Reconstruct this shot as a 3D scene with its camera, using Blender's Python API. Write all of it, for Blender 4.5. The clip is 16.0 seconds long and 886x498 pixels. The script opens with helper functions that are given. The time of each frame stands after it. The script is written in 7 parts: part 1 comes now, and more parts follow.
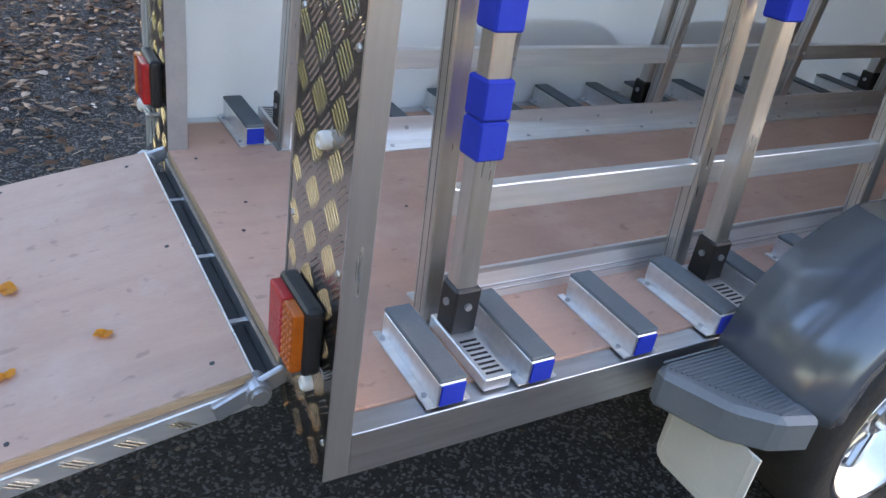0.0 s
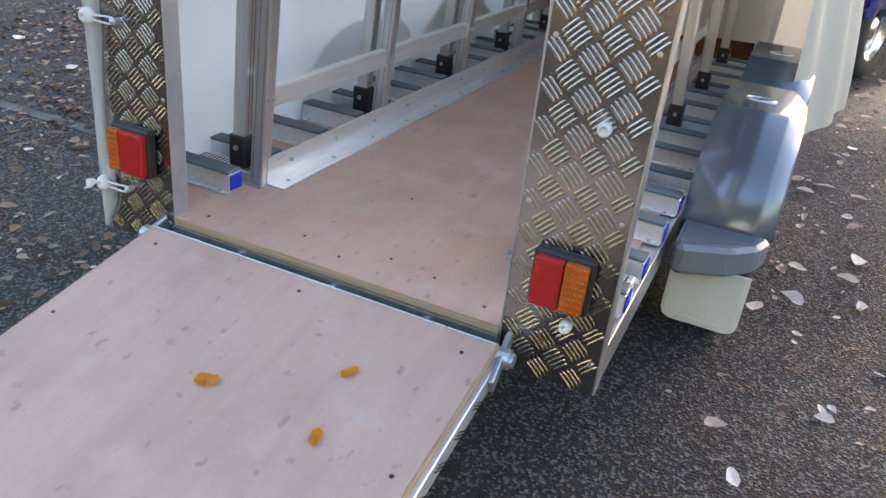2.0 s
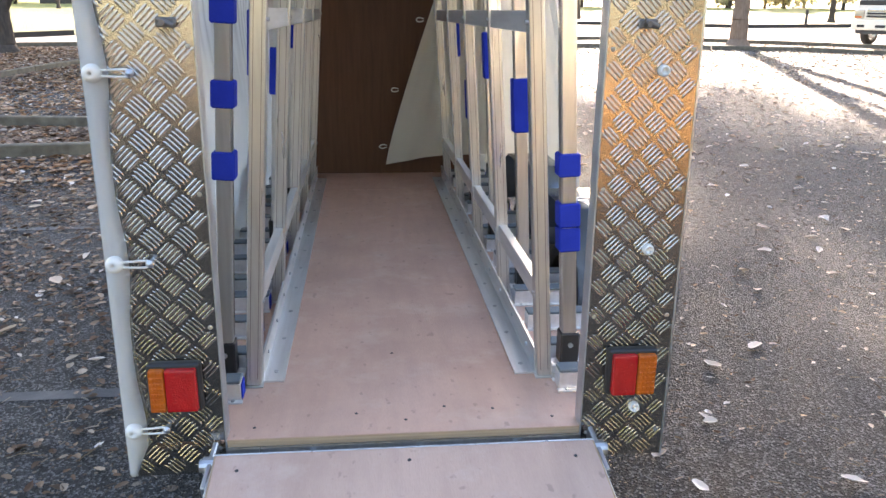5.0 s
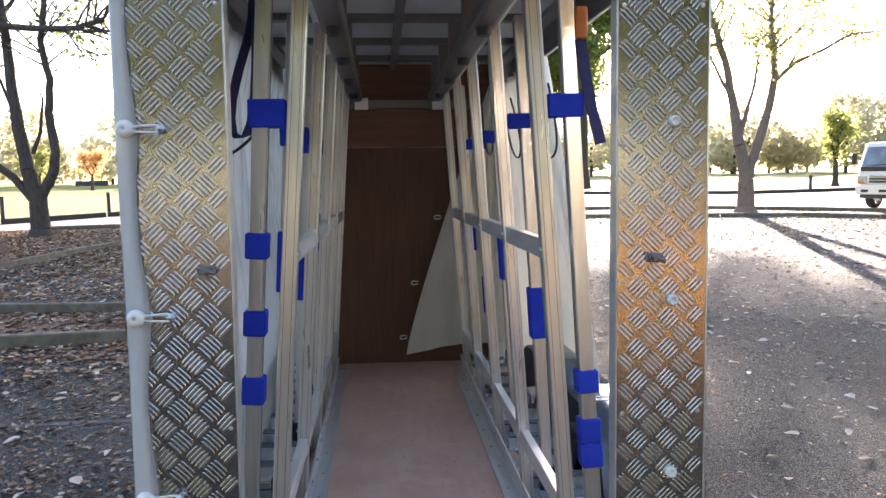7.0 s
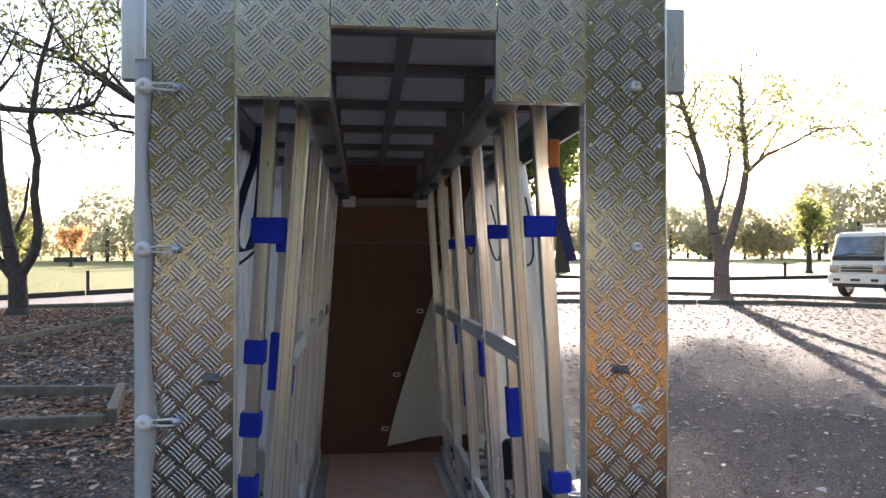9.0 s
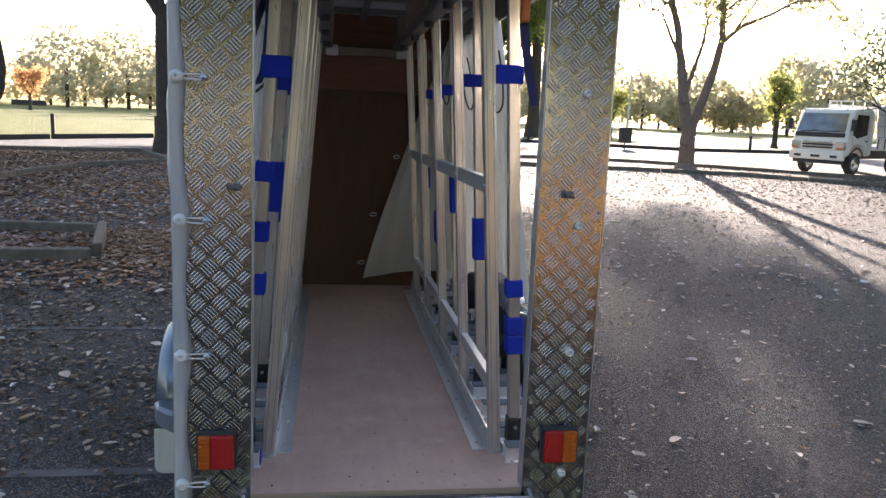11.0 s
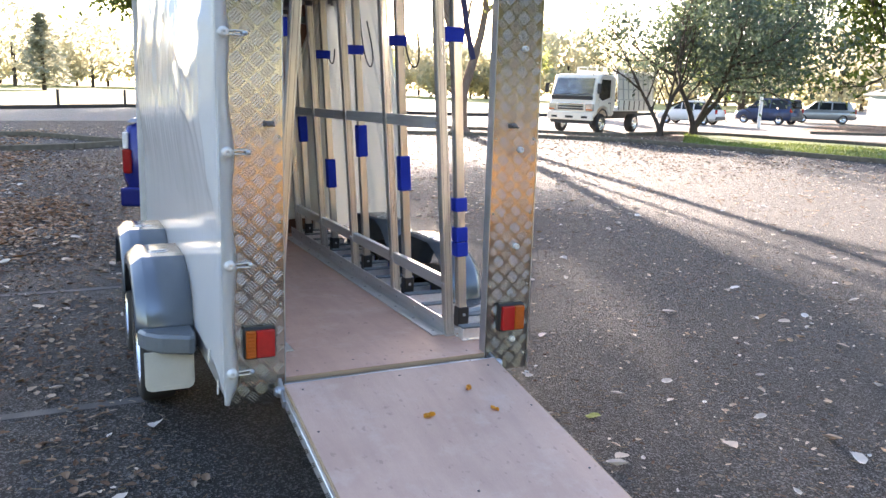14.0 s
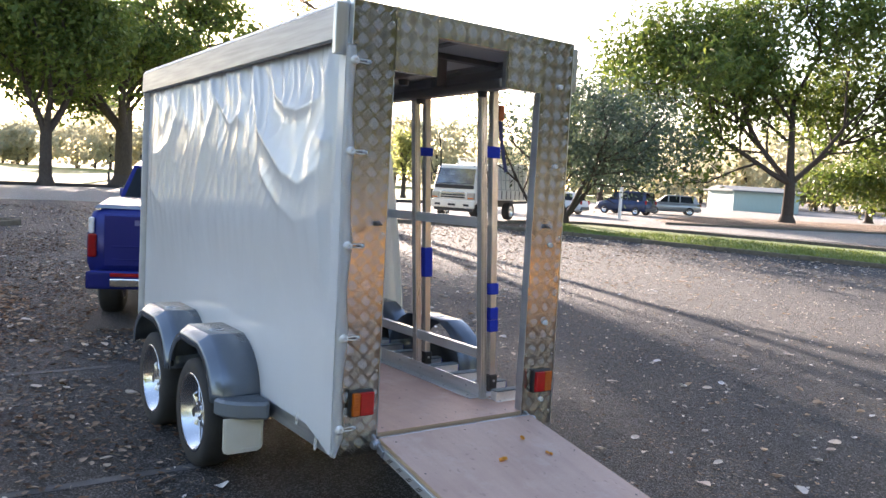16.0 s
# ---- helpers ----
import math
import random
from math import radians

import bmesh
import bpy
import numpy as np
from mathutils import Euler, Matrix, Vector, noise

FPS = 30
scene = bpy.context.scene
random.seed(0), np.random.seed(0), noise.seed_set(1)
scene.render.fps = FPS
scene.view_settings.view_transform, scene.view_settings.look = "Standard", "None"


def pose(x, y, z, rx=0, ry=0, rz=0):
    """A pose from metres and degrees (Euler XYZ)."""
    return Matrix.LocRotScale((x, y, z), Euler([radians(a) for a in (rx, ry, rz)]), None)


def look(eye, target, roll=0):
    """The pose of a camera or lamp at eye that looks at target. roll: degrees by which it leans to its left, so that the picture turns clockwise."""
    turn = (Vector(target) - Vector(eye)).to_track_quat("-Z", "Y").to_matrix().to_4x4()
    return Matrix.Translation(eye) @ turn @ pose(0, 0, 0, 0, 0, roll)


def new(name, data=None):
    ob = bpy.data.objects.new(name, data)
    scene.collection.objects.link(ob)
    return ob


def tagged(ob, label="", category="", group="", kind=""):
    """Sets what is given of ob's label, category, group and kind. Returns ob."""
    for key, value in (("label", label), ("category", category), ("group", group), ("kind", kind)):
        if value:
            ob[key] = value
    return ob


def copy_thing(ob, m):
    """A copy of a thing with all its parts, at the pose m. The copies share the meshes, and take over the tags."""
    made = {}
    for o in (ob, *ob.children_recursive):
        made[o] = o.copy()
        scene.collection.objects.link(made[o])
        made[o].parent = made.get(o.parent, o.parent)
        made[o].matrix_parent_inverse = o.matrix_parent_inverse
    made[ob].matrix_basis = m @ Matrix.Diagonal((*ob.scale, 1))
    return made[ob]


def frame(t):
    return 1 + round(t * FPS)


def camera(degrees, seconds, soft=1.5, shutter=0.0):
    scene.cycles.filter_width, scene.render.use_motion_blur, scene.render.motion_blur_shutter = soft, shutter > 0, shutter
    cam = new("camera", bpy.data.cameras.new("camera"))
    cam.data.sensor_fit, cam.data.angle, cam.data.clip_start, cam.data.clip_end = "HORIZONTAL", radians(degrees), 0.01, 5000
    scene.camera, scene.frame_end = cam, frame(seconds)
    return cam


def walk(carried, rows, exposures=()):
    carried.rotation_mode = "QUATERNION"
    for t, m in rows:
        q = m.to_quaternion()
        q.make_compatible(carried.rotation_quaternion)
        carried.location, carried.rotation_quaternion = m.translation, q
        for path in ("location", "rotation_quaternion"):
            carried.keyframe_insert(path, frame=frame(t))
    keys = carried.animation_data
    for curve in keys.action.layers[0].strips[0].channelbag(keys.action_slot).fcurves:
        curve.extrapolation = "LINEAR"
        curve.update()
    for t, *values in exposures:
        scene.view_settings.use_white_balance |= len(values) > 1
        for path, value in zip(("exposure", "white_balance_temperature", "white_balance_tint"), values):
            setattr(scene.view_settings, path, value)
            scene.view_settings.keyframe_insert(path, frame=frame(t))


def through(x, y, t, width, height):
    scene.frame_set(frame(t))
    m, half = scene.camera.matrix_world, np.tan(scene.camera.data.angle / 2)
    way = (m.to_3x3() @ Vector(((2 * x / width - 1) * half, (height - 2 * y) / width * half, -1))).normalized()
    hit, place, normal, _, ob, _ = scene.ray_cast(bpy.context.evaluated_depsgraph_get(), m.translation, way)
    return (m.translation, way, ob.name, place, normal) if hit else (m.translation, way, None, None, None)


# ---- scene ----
cam = camera(59.0, 16.0)
# the trailer stands nose-down by a little on the level car park
TR = pose(0, 0, 0.015, -0.8, 0.3, 0)
PATH = [
    (0, (1.394, -0.367, 1.304), (-0.053, 0.593, 0.312), 9.6),
    (0.5, (1.236, -0.592, 1.294), (-0.091, 0.482, 0.251), 8.0),
    (1, (1.131, -0.837, 1.302), (0.014, 0.521, 0.349), 11.3),
    (1.5, (0.986, -1.097, 1.324), (-0.001, 0.429, 0.49), 7.8),
    (2, (0.81, -1.28, 1.303), (0.121, 0.366, 0.399), 6.4),
    (2.5, (0.625, -1.478, 1.322), (0.16, 0.288, 0.506), 6.9),
    (3, (0.431, -1.603, 1.341), (0.117, 0.204, 0.543), 3.4),
    (3.2, (0.341, -1.613, 1.342), (0.112, 0.216, 0.566), 2.5),
    (5.3, (-0.096, -1.652, 1.44), (0.107, 0.265, 0.909), 0.6),
    (5.5, (-0.094, -1.66, 1.451), (0.105, 0.268, 0.959), 0.5),
    (6, (-0.096, -1.675, 1.492), (0.086, 0.278, 1.103), 0.2),
    (6.5, (-0.095, -1.688, 1.537), (0.064, 0.288, 1.27), -0.5),
    (7, (-0.1, -1.689, 1.574), (0.057, 0.298, 1.405), -0.8),
    (7.5, (-0.115, -1.702, 1.616), (0.042, 0.29, 1.532), -0.6),
    (8, (-0.135, -1.731, 1.651), (0.054, 0.26, 1.661), 0.2),
    (8.2, (-0.137, -1.746, 1.664), (0.07, 0.243, 1.707), 0.1),
    (10.3, (-0.105, -2.152, 1.635), (0.103, -0.164, 1.565), 0.1),
    (10.5, (-0.119, -2.193, 1.626), (0.101, -0.21, 1.497), 1.2),
    (11, (-0.206, -2.271, 1.593), (0.087, -0.317, 1.28), 2.5),
    (11.5, (-0.276, -2.364, 1.541), (0.077, -0.443, 1.111), 4.0),
    (12, (-0.294, -2.491, 1.478), (0.113, -0.607, 0.946), 2.9),
    (12.5, (-0.381, -2.642, 1.487), (0.048, -0.752, 0.99), 1.1),
    (13, (-0.571, -2.701, 1.492), (0.057, -0.851, 1.067), 1.3),
    (13.5, (-0.853, -2.723, 1.499), (-0.127, -0.902, 1.102), 1.0),
    (14, (-1.096, -2.735, 1.486), (-0.247, -0.962, 1.118), 1.7),
    (14.5, (-1.381, -2.755, 1.513), (-0.411, -1.033, 1.206), 3.9),
    (15, (-1.685, -2.845, 1.532), (-0.689, -1.13, 1.273), 4.3),
    (15.5, (-1.927, -2.938, 1.552), (-0.879, -1.246, 1.354), 3.0),
    (16, (-2.171, -2.917, 1.542), (-1.021, -1.287, 1.399), 3.1),
]
walk(cam, [(t, TR @ look(eye, target, roll)) for t, eye, target, roll in PATH],
     [(0, 3.62, 6680, 21), (1, 3.85, 6980, 21), (2, 3.78, 6980, 21), (3, 3.78, 6950, 21), (5.5, 3.98, 6720, 21), (6.5, 3.6, 6450, 21), (7, 3.48, 6400, 21), (8, 3.08, 6350, 21), (10.5, 2.74, 6270, 21), (11, 2.70, 6280, 21), (12, 3.36, 6400, 21), (12.5, 3.58, 6420, 21), (14, 3.52, 6420, 21), (15, 3.30, 6420, 21), (16, 3.07, 6400, 21)])

# ---- light ----
SUN_AZ, SUN_EL = 18.0, 12.0
world = bpy.data.worlds.new("sky")
scene.world = world
world.use_nodes = True
wn = world.node_tree
sky = wn.nodes.new("ShaderNodeTexSky")
sky.sky_type = "NISHITA"
sky.sun_disc = False
sky.sun_elevation = radians(SUN_EL)
sky.sun_rotation = radians(SUN_AZ)
sky.air_density, sky.dust_density = 1.0, 1.2
wn.links.new(sky.outputs["Color"], wn.nodes["Background"].inputs["Color"])
wn.nodes["Background"].inputs["Strength"].default_value = 0.075
sun = new("sun", bpy.data.lights.new("sun", "SUN"))
sun.data.energy, sun.data.angle, sun.data.color = 4.0, radians(0.6), (1.0, 0.86, 0.68)
sd = Vector((math.sin(radians(SUN_AZ)) * math.cos(radians(SUN_EL)), math.cos(radians(SUN_AZ)) * math.cos(radians(SUN_EL)), math.sin(radians(SUN_EL))))
sun.matrix_world = look(sd * 60, (0, 0, 0))


# ---- materials ----
def mat(name, color, rough=0.5, metal=0.0, color2=None, scale=8.0, amount=0.5, bump=0.0, bscale=60.0, stretch=(1, 1, 1), rvar=0.0, per_object=0.0, coords="Object", fine=0.0, fscale=120.0, spec=0.5, detail=6.0, specks=None, sscale=70.0):
    """A principled surface with two scales of variation in colour, roughness and relief."""
    m = bpy.data.materials.new(name)
    m.use_nodes = True
    nt = m.node_tree
    N, L = nt.nodes, nt.links
    b = N["Principled BSDF"]
    b.inputs["Roughness"].default_value, b.inputs["Metallic"].default_value = rough, metal
    b.inputs["Specular IOR Level"].default_value = spec
    co = N.new("ShaderNodeTexCoord")
    mp = N.new("ShaderNodeMapping")
    mp.inputs["Scale"].default_value = stretch
    L.new(co.outputs[coords], mp.inputs["Vector"])
    n1 = N.new("ShaderNodeTexNoise")
    n1.inputs["Scale"].default_value, n1.inputs["Detail"].default_value = scale, detail
    L.new(mp.outputs["Vector"], n1.inputs["Vector"])
    ramp = N.new("ShaderNodeMapRange")
    ramp.inputs["From Min"].default_value, ramp.inputs["From Max"].default_value = 0.5 - 0.25, 0.5 + 0.25
    L.new(n1.outputs["Fac"], ramp.inputs["Value"])
    mix = N.new("ShaderNodeMix")
    mix.data_type = "RGBA"
    c2 = color2 or tuple(c * (1 - amount) for c in color)
    mix.inputs["A"].default_value, mix.inputs["B"].default_value = (*color, 1), (*c2, 1)
    L.new(ramp.outputs["Result"], mix.inputs["Factor"])
    out = mix.outputs["Result"]
    n2 = N.new("ShaderNodeTexNoise")
    n2.inputs["Scale"].default_value, n2.inputs["Detail"].default_value = fscale, 3
    L.new(mp.outputs["Vector"], n2.inputs["Vector"])
    if fine or per_object:
        hsv = N.new("ShaderNodeHueSaturation")
        add = N.new("ShaderNodeMath")
        add.operation = "MULTIPLY_ADD"
        L.new(n2.outputs["Fac"], add.inputs[0])
        add.inputs[1].default_value, add.inputs[2].default_value = 2 * fine, 1 - fine
        val = add.outputs[0]
        if per_object:
            oi = N.new("ShaderNodeObjectInfo")
            a2 = N.new("ShaderNodeMath")
            a2.operation = "MULTIPLY_ADD"
            L.new(oi.outputs["Random"], a2.inputs[0])
            a2.inputs[1].default_value = 2 * per_object
            L.new(val, a2.inputs[2])
            a3 = N.new("ShaderNodeMath")
            a3.operation = "SUBTRACT"
            L.new(a2.outputs[0], a3.inputs[0])
            a3.inputs[1].default_value = per_object
            val = a3.outputs[0]
        L.new(val, hsv.inputs["Value"])
        L.new(out, hsv.inputs["Color"])
        out = hsv.outputs["Color"]
    if specks:
        vo = N.new("ShaderNodeTexNoise")
        vo.inputs["Scale"].default_value, vo.inputs["Detail"].default_value = sscale, 2
        L.new(co.outputs[coords], vo.inputs["Vector"])
        th = N.new("ShaderNodeMapRange")
        th.inputs["From Min"].default_value, th.inputs["From Max"].default_value = 0.68, 0.78
        L.new(vo.outputs["Fac"], th.inputs["Value"])
        m2 = N.new("ShaderNodeMix")
        m2.data_type = "RGBA"
        L.new(th.outputs["Result"], m2.inputs["Factor"])
        L.new(out, m2.inputs["A"])
        m2.inputs["B"].default_value = (*specks, 1)
        out = m2.outputs["Result"]
    L.new(out, b.inputs["Base Color"])
    if rvar:
        mr = N.new("ShaderNodeMapRange")
        mr.inputs["To Min"].default_value, mr.inputs["To Max"].default_value = rough - rvar, rough + rvar
        L.new(n1.outputs["Fac"], mr.inputs["Value"])
        L.new(mr.outputs["Result"], b.inputs["Roughness"])
    if bump:
        nb = N.new("ShaderNodeTexNoise")
        nb.inputs["Scale"].default_value, nb.inputs["Detail"].default_value = bscale, 4
        L.new(mp.outputs["Vector"], nb.inputs["Vector"])
        bp = N.new("ShaderNodeBump")
        bp.inputs["Strength"].default_value, bp.inputs["Distance"].default_value = bump, 0.01
        L.new(nb.outputs["Fac"], bp.inputs["Height"])
        L.new(bp.outputs["Normal"], b.inputs["Normal"])
    return m


def island_mat(name, colors, rough=0.6, translucent=0.0, spec=0.3):
    """Leaves: a colour of its own for each loose piece."""
    m = bpy.data.materials.new(name)
    m.use_nodes = True
    N, L = m.node_tree.nodes, m.node_tree.links
    b = N["Principled BSDF"]
    b.inputs["Roughness"].default_value = rough
    b.inputs["Specular IOR Level"].default_value = spec
    g = N.new("ShaderNodeNewGeometry")
    r = N.new("ShaderNodeValToRGB")
    r.color_ramp.elements.remove(r.color_ramp.elements[1])
    for i, c in enumerate(colors):
        e = r.color_ramp.elements[0] if i == 0 else r.color_ramp.elements.new(i / (len(colors) - 1))
        e.position = i / max(1, len(colors) - 1)
        e.color = (*c, 1)
    L.new(g.outputs["Random Per Island"], r.inputs["Fac"])
    L.new(r.outputs["Color"], b.inputs["Base Color"])
    if translucent:
        t = N.new("ShaderNodeBsdfTranslucent")
        L.new(r.outputs["Color"], t.inputs["Color"])
        mx = N.new("ShaderNodeMixShader")
        mx.inputs["Fac"].default_value = translucent
        L.new(b.outputs["BSDF"], mx.inputs[1])
        L.new(t.outputs["BSDF"], mx.inputs[2])
        L.new(mx.outputs["Shader"], N["Material Output"].inputs["Surface"])
    return m


def plywood(name, base, dark, dust, grain, marks):
    """Worn plywood: pinkish veneer with soft blotches, a faint grain, pale dust and small dark pits and scuffs."""
    m = bpy.data.materials.new(name)
    m.use_nodes = True
    N, L = m.node_tree.nodes, m.node_tree.links
    b = N["Principled BSDF"]
    b.inputs["Roughness"].default_value, b.inputs["Specular IOR Level"].default_value = 0.62, 0.25
    co = N.new("ShaderNodeTexCoord")

    def tex(scale, detail, rough, stretch=(1, 1, 1), lo=0.35, hi=0.65):
        mp = N.new("ShaderNodeMapping")
        mp.inputs["Scale"].default_value = stretch
        L.new(co.outputs["Object"], mp.inputs["Vector"])
        n = N.new("ShaderNodeTexNoise")
        n.inputs["Scale"].default_value, n.inputs["Detail"].default_value, n.inputs["Roughness"].default_value = scale, detail, rough
        L.new(mp.outputs["Vector"], n.inputs["Vector"])
        r = N.new("ShaderNodeMapRange")
        r.inputs["From Min"].default_value, r.inputs["From Max"].default_value = lo, hi
        L.new(n.outputs["Fac"], r.inputs["Value"])
        return r.outputs["Result"]

    def mixed(fac, gain, a, b2):
        g = N.new("ShaderNodeMath")
        g.operation = "MULTIPLY"
        L.new(fac, g.inputs[0])
        g.inputs[1].default_value = gain
        q = N.new("ShaderNodeMix")
        q.data_type = "RGBA"
        L.new(g.outputs[0], q.inputs["Factor"])
        for nm, w in (("A", a), ("B", b2)):
            if isinstance(w, tuple):
                q.inputs[nm].default_value = (*w, 1)
            else:
                L.new(w, q.inputs[nm])
        return q.outputs["Result"]

    col = mixed(tex(3.2, 6, 0.62), 0.75, base, dark)
    col = mixed(tex(1.7, 5, 0.55, grain, 0.40, 0.70), 0.30, col, tuple(c * 0.82 for c in dark))
    col = mixed(tex(30, 3, 0.7, grain, 0.45, 0.8), 0.28, col, tuple(c * 0.80 for c in dark))
    col = mixed(tex(5.5, 6, 0.7, (1, 1, 1), 0.52, 0.72), 0.55, col, dust)
    col = mixed(tex(42, 2, 0.5, (1, 0.6, 1), 0.665, 0.73), 0.45 * marks, col, tuple(c * 0.52 for c in dark))
    col = mixed(tex(11, 4, 0.75, (0.6, 1.4, 1), 0.66, 0.78), 0.35 * marks, col, tuple(c * 0.66 for c in dark))
    L.new(col, b.inputs["Base Color"])
    L.new(tex(2.4, 4, 0.6, (1, 1, 1), -1.6, 1.9), b.inputs["Roughness"])
    bp = N.new("ShaderNodeBump")
    bp.inputs["Strength"].default_value, bp.inputs["Distance"].default_value = 0.18, 0.004
    L.new(tex(90, 4, 0.7, tuple(max(0.3, g / 6) for g in grain), 0.2, 0.8), bp.inputs["Height"])
    L.new(bp.outputs["Normal"], b.inputs["Normal"])
    return m


ALU = mat("aluminium_mill", (0.64, 0.64, 0.625), 0.31, 0.90, (0.49, 0.487, 0.475), 3, bump=0.03, bscale=40, stretch=(20, 20, 1.5), rvar=0.10, fine=0.06)
ALU_Y = mat("aluminium_channel", (0.84, 0.855, 0.87), 0.40, 0.84, (0.70, 0.71, 0.72), 3, bump=0.03, bscale=40, stretch=(20, 1.5, 20), rvar=0.10, fine=0.06)
ALU_B = mat("bright_aluminium", (0.70, 0.715, 0.735), 0.30, 0.92, (0.60, 0.61, 0.625), 3, bump=0.02, bscale=40, stretch=(20, 20, 1.0), rvar=0.08, fine=0.05)
TREAD = mat("tread_plate", (0.44, 0.42, 0.385), 0.18, 1.0, (0.355, 0.34, 0.31), 4, bump=0.03, bscale=90, rvar=0.05, fine=0.10, fscale=300)
TREAD_HEADER = mat("header_tread", (0.56, 0.52, 0.43), 0.24, 0.95, (0.47, 0.435, 0.355), 4, bump=0.04, bscale=90, rvar=0.07, fine=0.08, fscale=300)
TREAD_BAR = mat("worn_tread_bars", (0.50, 0.465, 0.415), 0.24, 1.0, (0.40, 0.37, 0.33), 5, rvar=0.06, fine=0.06)
VALANCE = mat("valance_aluminium", (0.34, 0.33, 0.32), 0.42, 0.85, (0.26, 0.25, 0.245), 3, stretch=(20, 1.0, 20), rvar=0.1, fine=0.06)
GALV = mat("galvanised_steel", (0.55, 0.57, 0.60), 0.42, 0.9, (0.42, 0.44, 0.47), 14, bump=0.05, bscale=30, rvar=0.1, fine=0.08)
ALU_SIDE = mat("scuffed_side_aluminium", (0.60, 0.62, 0.65), 0.34, 0.95, (0.44, 0.455, 0.48), 4, bump=0.04, bscale=40, stretch=(20, 1.5, 20), rvar=0.12, fine=0.10)
PLY = plywood("plywood_floor", (0.60, 0.385, 0.300), (0.47, 0.300, 0.235), (0.62, 0.46, 0.39), (14, 2.0, 2.0), 0.9)
PLY_RAMP = plywood("plywood_ramp", (0.575, 0.400, 0.325), (0.47, 0.315, 0.255), (0.60, 0.47, 0.42), (14, 2.0, 2.0), 0.9)
PLY_EDGE = mat("plywood_edge", (0.52, 0.38, 0.24), 0.8, 0, (0.30, 0.19, 0.12), 2, stretch=(1, 1, 90), fine=0.1)
BROWN = mat("brown_plywood", (0.145, 0.070, 0.042), 0.5, 0, (0.098, 0.048, 0.030), 3, bump=0.08, bscale=60, stretch=(16, 16, 1.2), fine=0.12, fscale=30, spec=0.3)
BROWN_UP = mat("reddish_plywood", (0.21, 0.10, 0.060), 0.5, 0, (0.15, 0.072, 0.044), 3, bump=0.08, bscale=60, stretch=(1.2, 16, 16), fine=0.12, fscale=30, spec=0.3)
BLUE = mat("blue_foam", (0.022, 0.050, 0.46), 0.85, 0, (0.017, 0.036, 0.37), 12, bump=0.06, bscale=160, fine=0.06, spec=0.15)
RUBBER = mat("grey_rubber", (0.16, 0.185, 0.205), 0.9, 0, (0.125, 0.145, 0.16), 10, bump=0.1, bscale=140, fine=0.1, spec=0.15)
BLACK = mat("black_plastic", (0.012, 0.012, 0.013), 0.45, 0, (0.02, 0.02, 0.022), 20, bump=0.05, bscale=120)
DARKST = mat("dark_steel", (0.05, 0.055, 0.06), 0.5, 0.3, (0.03, 0.03, 0.035), 10, bump=0.08, bscale=60, fine=0.1)
FENDER = mat("silver_grey_plastic", (0.165, 0.195, 0.235), 0.18, 0.45, (0.135, 0.162, 0.197), 2.5, bump=0.03, bscale=30, rvar=0.06, fine=0.05)
STEPM = mat("dark_grey_step", (0.18, 0.203, 0.225), 0.36, 0.15, (0.15, 0.17, 0.188), 4, bump=0.05, bscale=60, fine=0.08)
FLAP_W = mat("white_mudflap", (0.72, 0.71, 0.64), 0.5, 0, (0.62, 0.61, 0.54), 7, bump=0.04, fine=0.05)
TYRE = mat("tyre_rubber", (0.018, 0.018, 0.019), 0.75, 0, (0.035, 0.034, 0.032), 9, bump=0.2, bscale=60, fine=0.2)
CHROME = mat("rim_alloy", (0.78, 0.79, 0.80), 0.22, 1.0, (0.62, 0.63, 0.65), 8, rvar=0.08)
RED = mat("red_lens", (0.50, 0.012, 0.014), 0.2, 0, (0.36, 0.008, 0.010), 40, bump=0.3, bscale=220)
AMBER = mat("amber_lens", (0.52, 0.118, 0.008), 0.2, 0, (0.42, 0.085, 0.006), 40, bump=0.3, bscale=220)
WHITEP = mat("white_plastic", (0.80, 0.79, 0.76), 0.45, 0, (0.68, 0.67, 0.63), 12, fine=0.04)
ROOFP = mat("roof_panel", (0.55, 0.55, 0.56), 0.5, 0, (0.47, 0.47, 0.48), 3, fine=0.04)
GREYBAR = mat("roof_bar", (0.20, 0.19, 0.185), 0.5, 0.4, (0.15, 0.145, 0.14), 8, fine=0.08)
BEAM = mat("upper_beam", (0.22, 0.20, 0.185), 0.4, 0.7, (0.17, 0.155, 0.145), 5, stretch=(10, 1, 10), fine=0.06)
NAVY = mat("navy_webbing", (0.012, 0.016, 0.085), 0.8, 0, (0.02, 0.022, 0.10), 40, bump=0.2, bscale=200)
ORANGE = mat("orange_ratchet", (0.62, 0.20, 0.06), 0.5, 0, (0.5, 0.15, 0.05), 20)
UTE_BLUE = mat("ute_paint", (0.014, 0.022, 0.18), 0.20, 0.3, (0.011, 0.018, 0.145), 3, fine=0.03)
GLASS_DK = mat("dark_window", (0.02, 0.024, 0.028), 0.08, 0, (0.03, 0.034, 0.04), 2)
BARK = mat("bark", (0.095, 0.076, 0.064), 0.95, 0, (0.05, 0.041, 0.035), 5, bump=0.8, bscale=12, stretch=(4, 4, 1), fine=0.25, fscale=30, spec=0.1)
# Bark lightened to carry the veil of sun glare over the island tree.
BARK_GLARE = mat("glare_paled_bark", (0.24, 0.18, 0.14), 0.95, 0, (0.14, 0.105, 0.08), 5, bump=0.8, bscale=12, stretch=(4, 4, 1), fine=0.25, fscale=30, spec=0.1)
RED_DK = mat("dark_red_lens", (0.30, 0.008, 0.010), 0.15, 0, (0.22, 0.006, 0.008), 20)
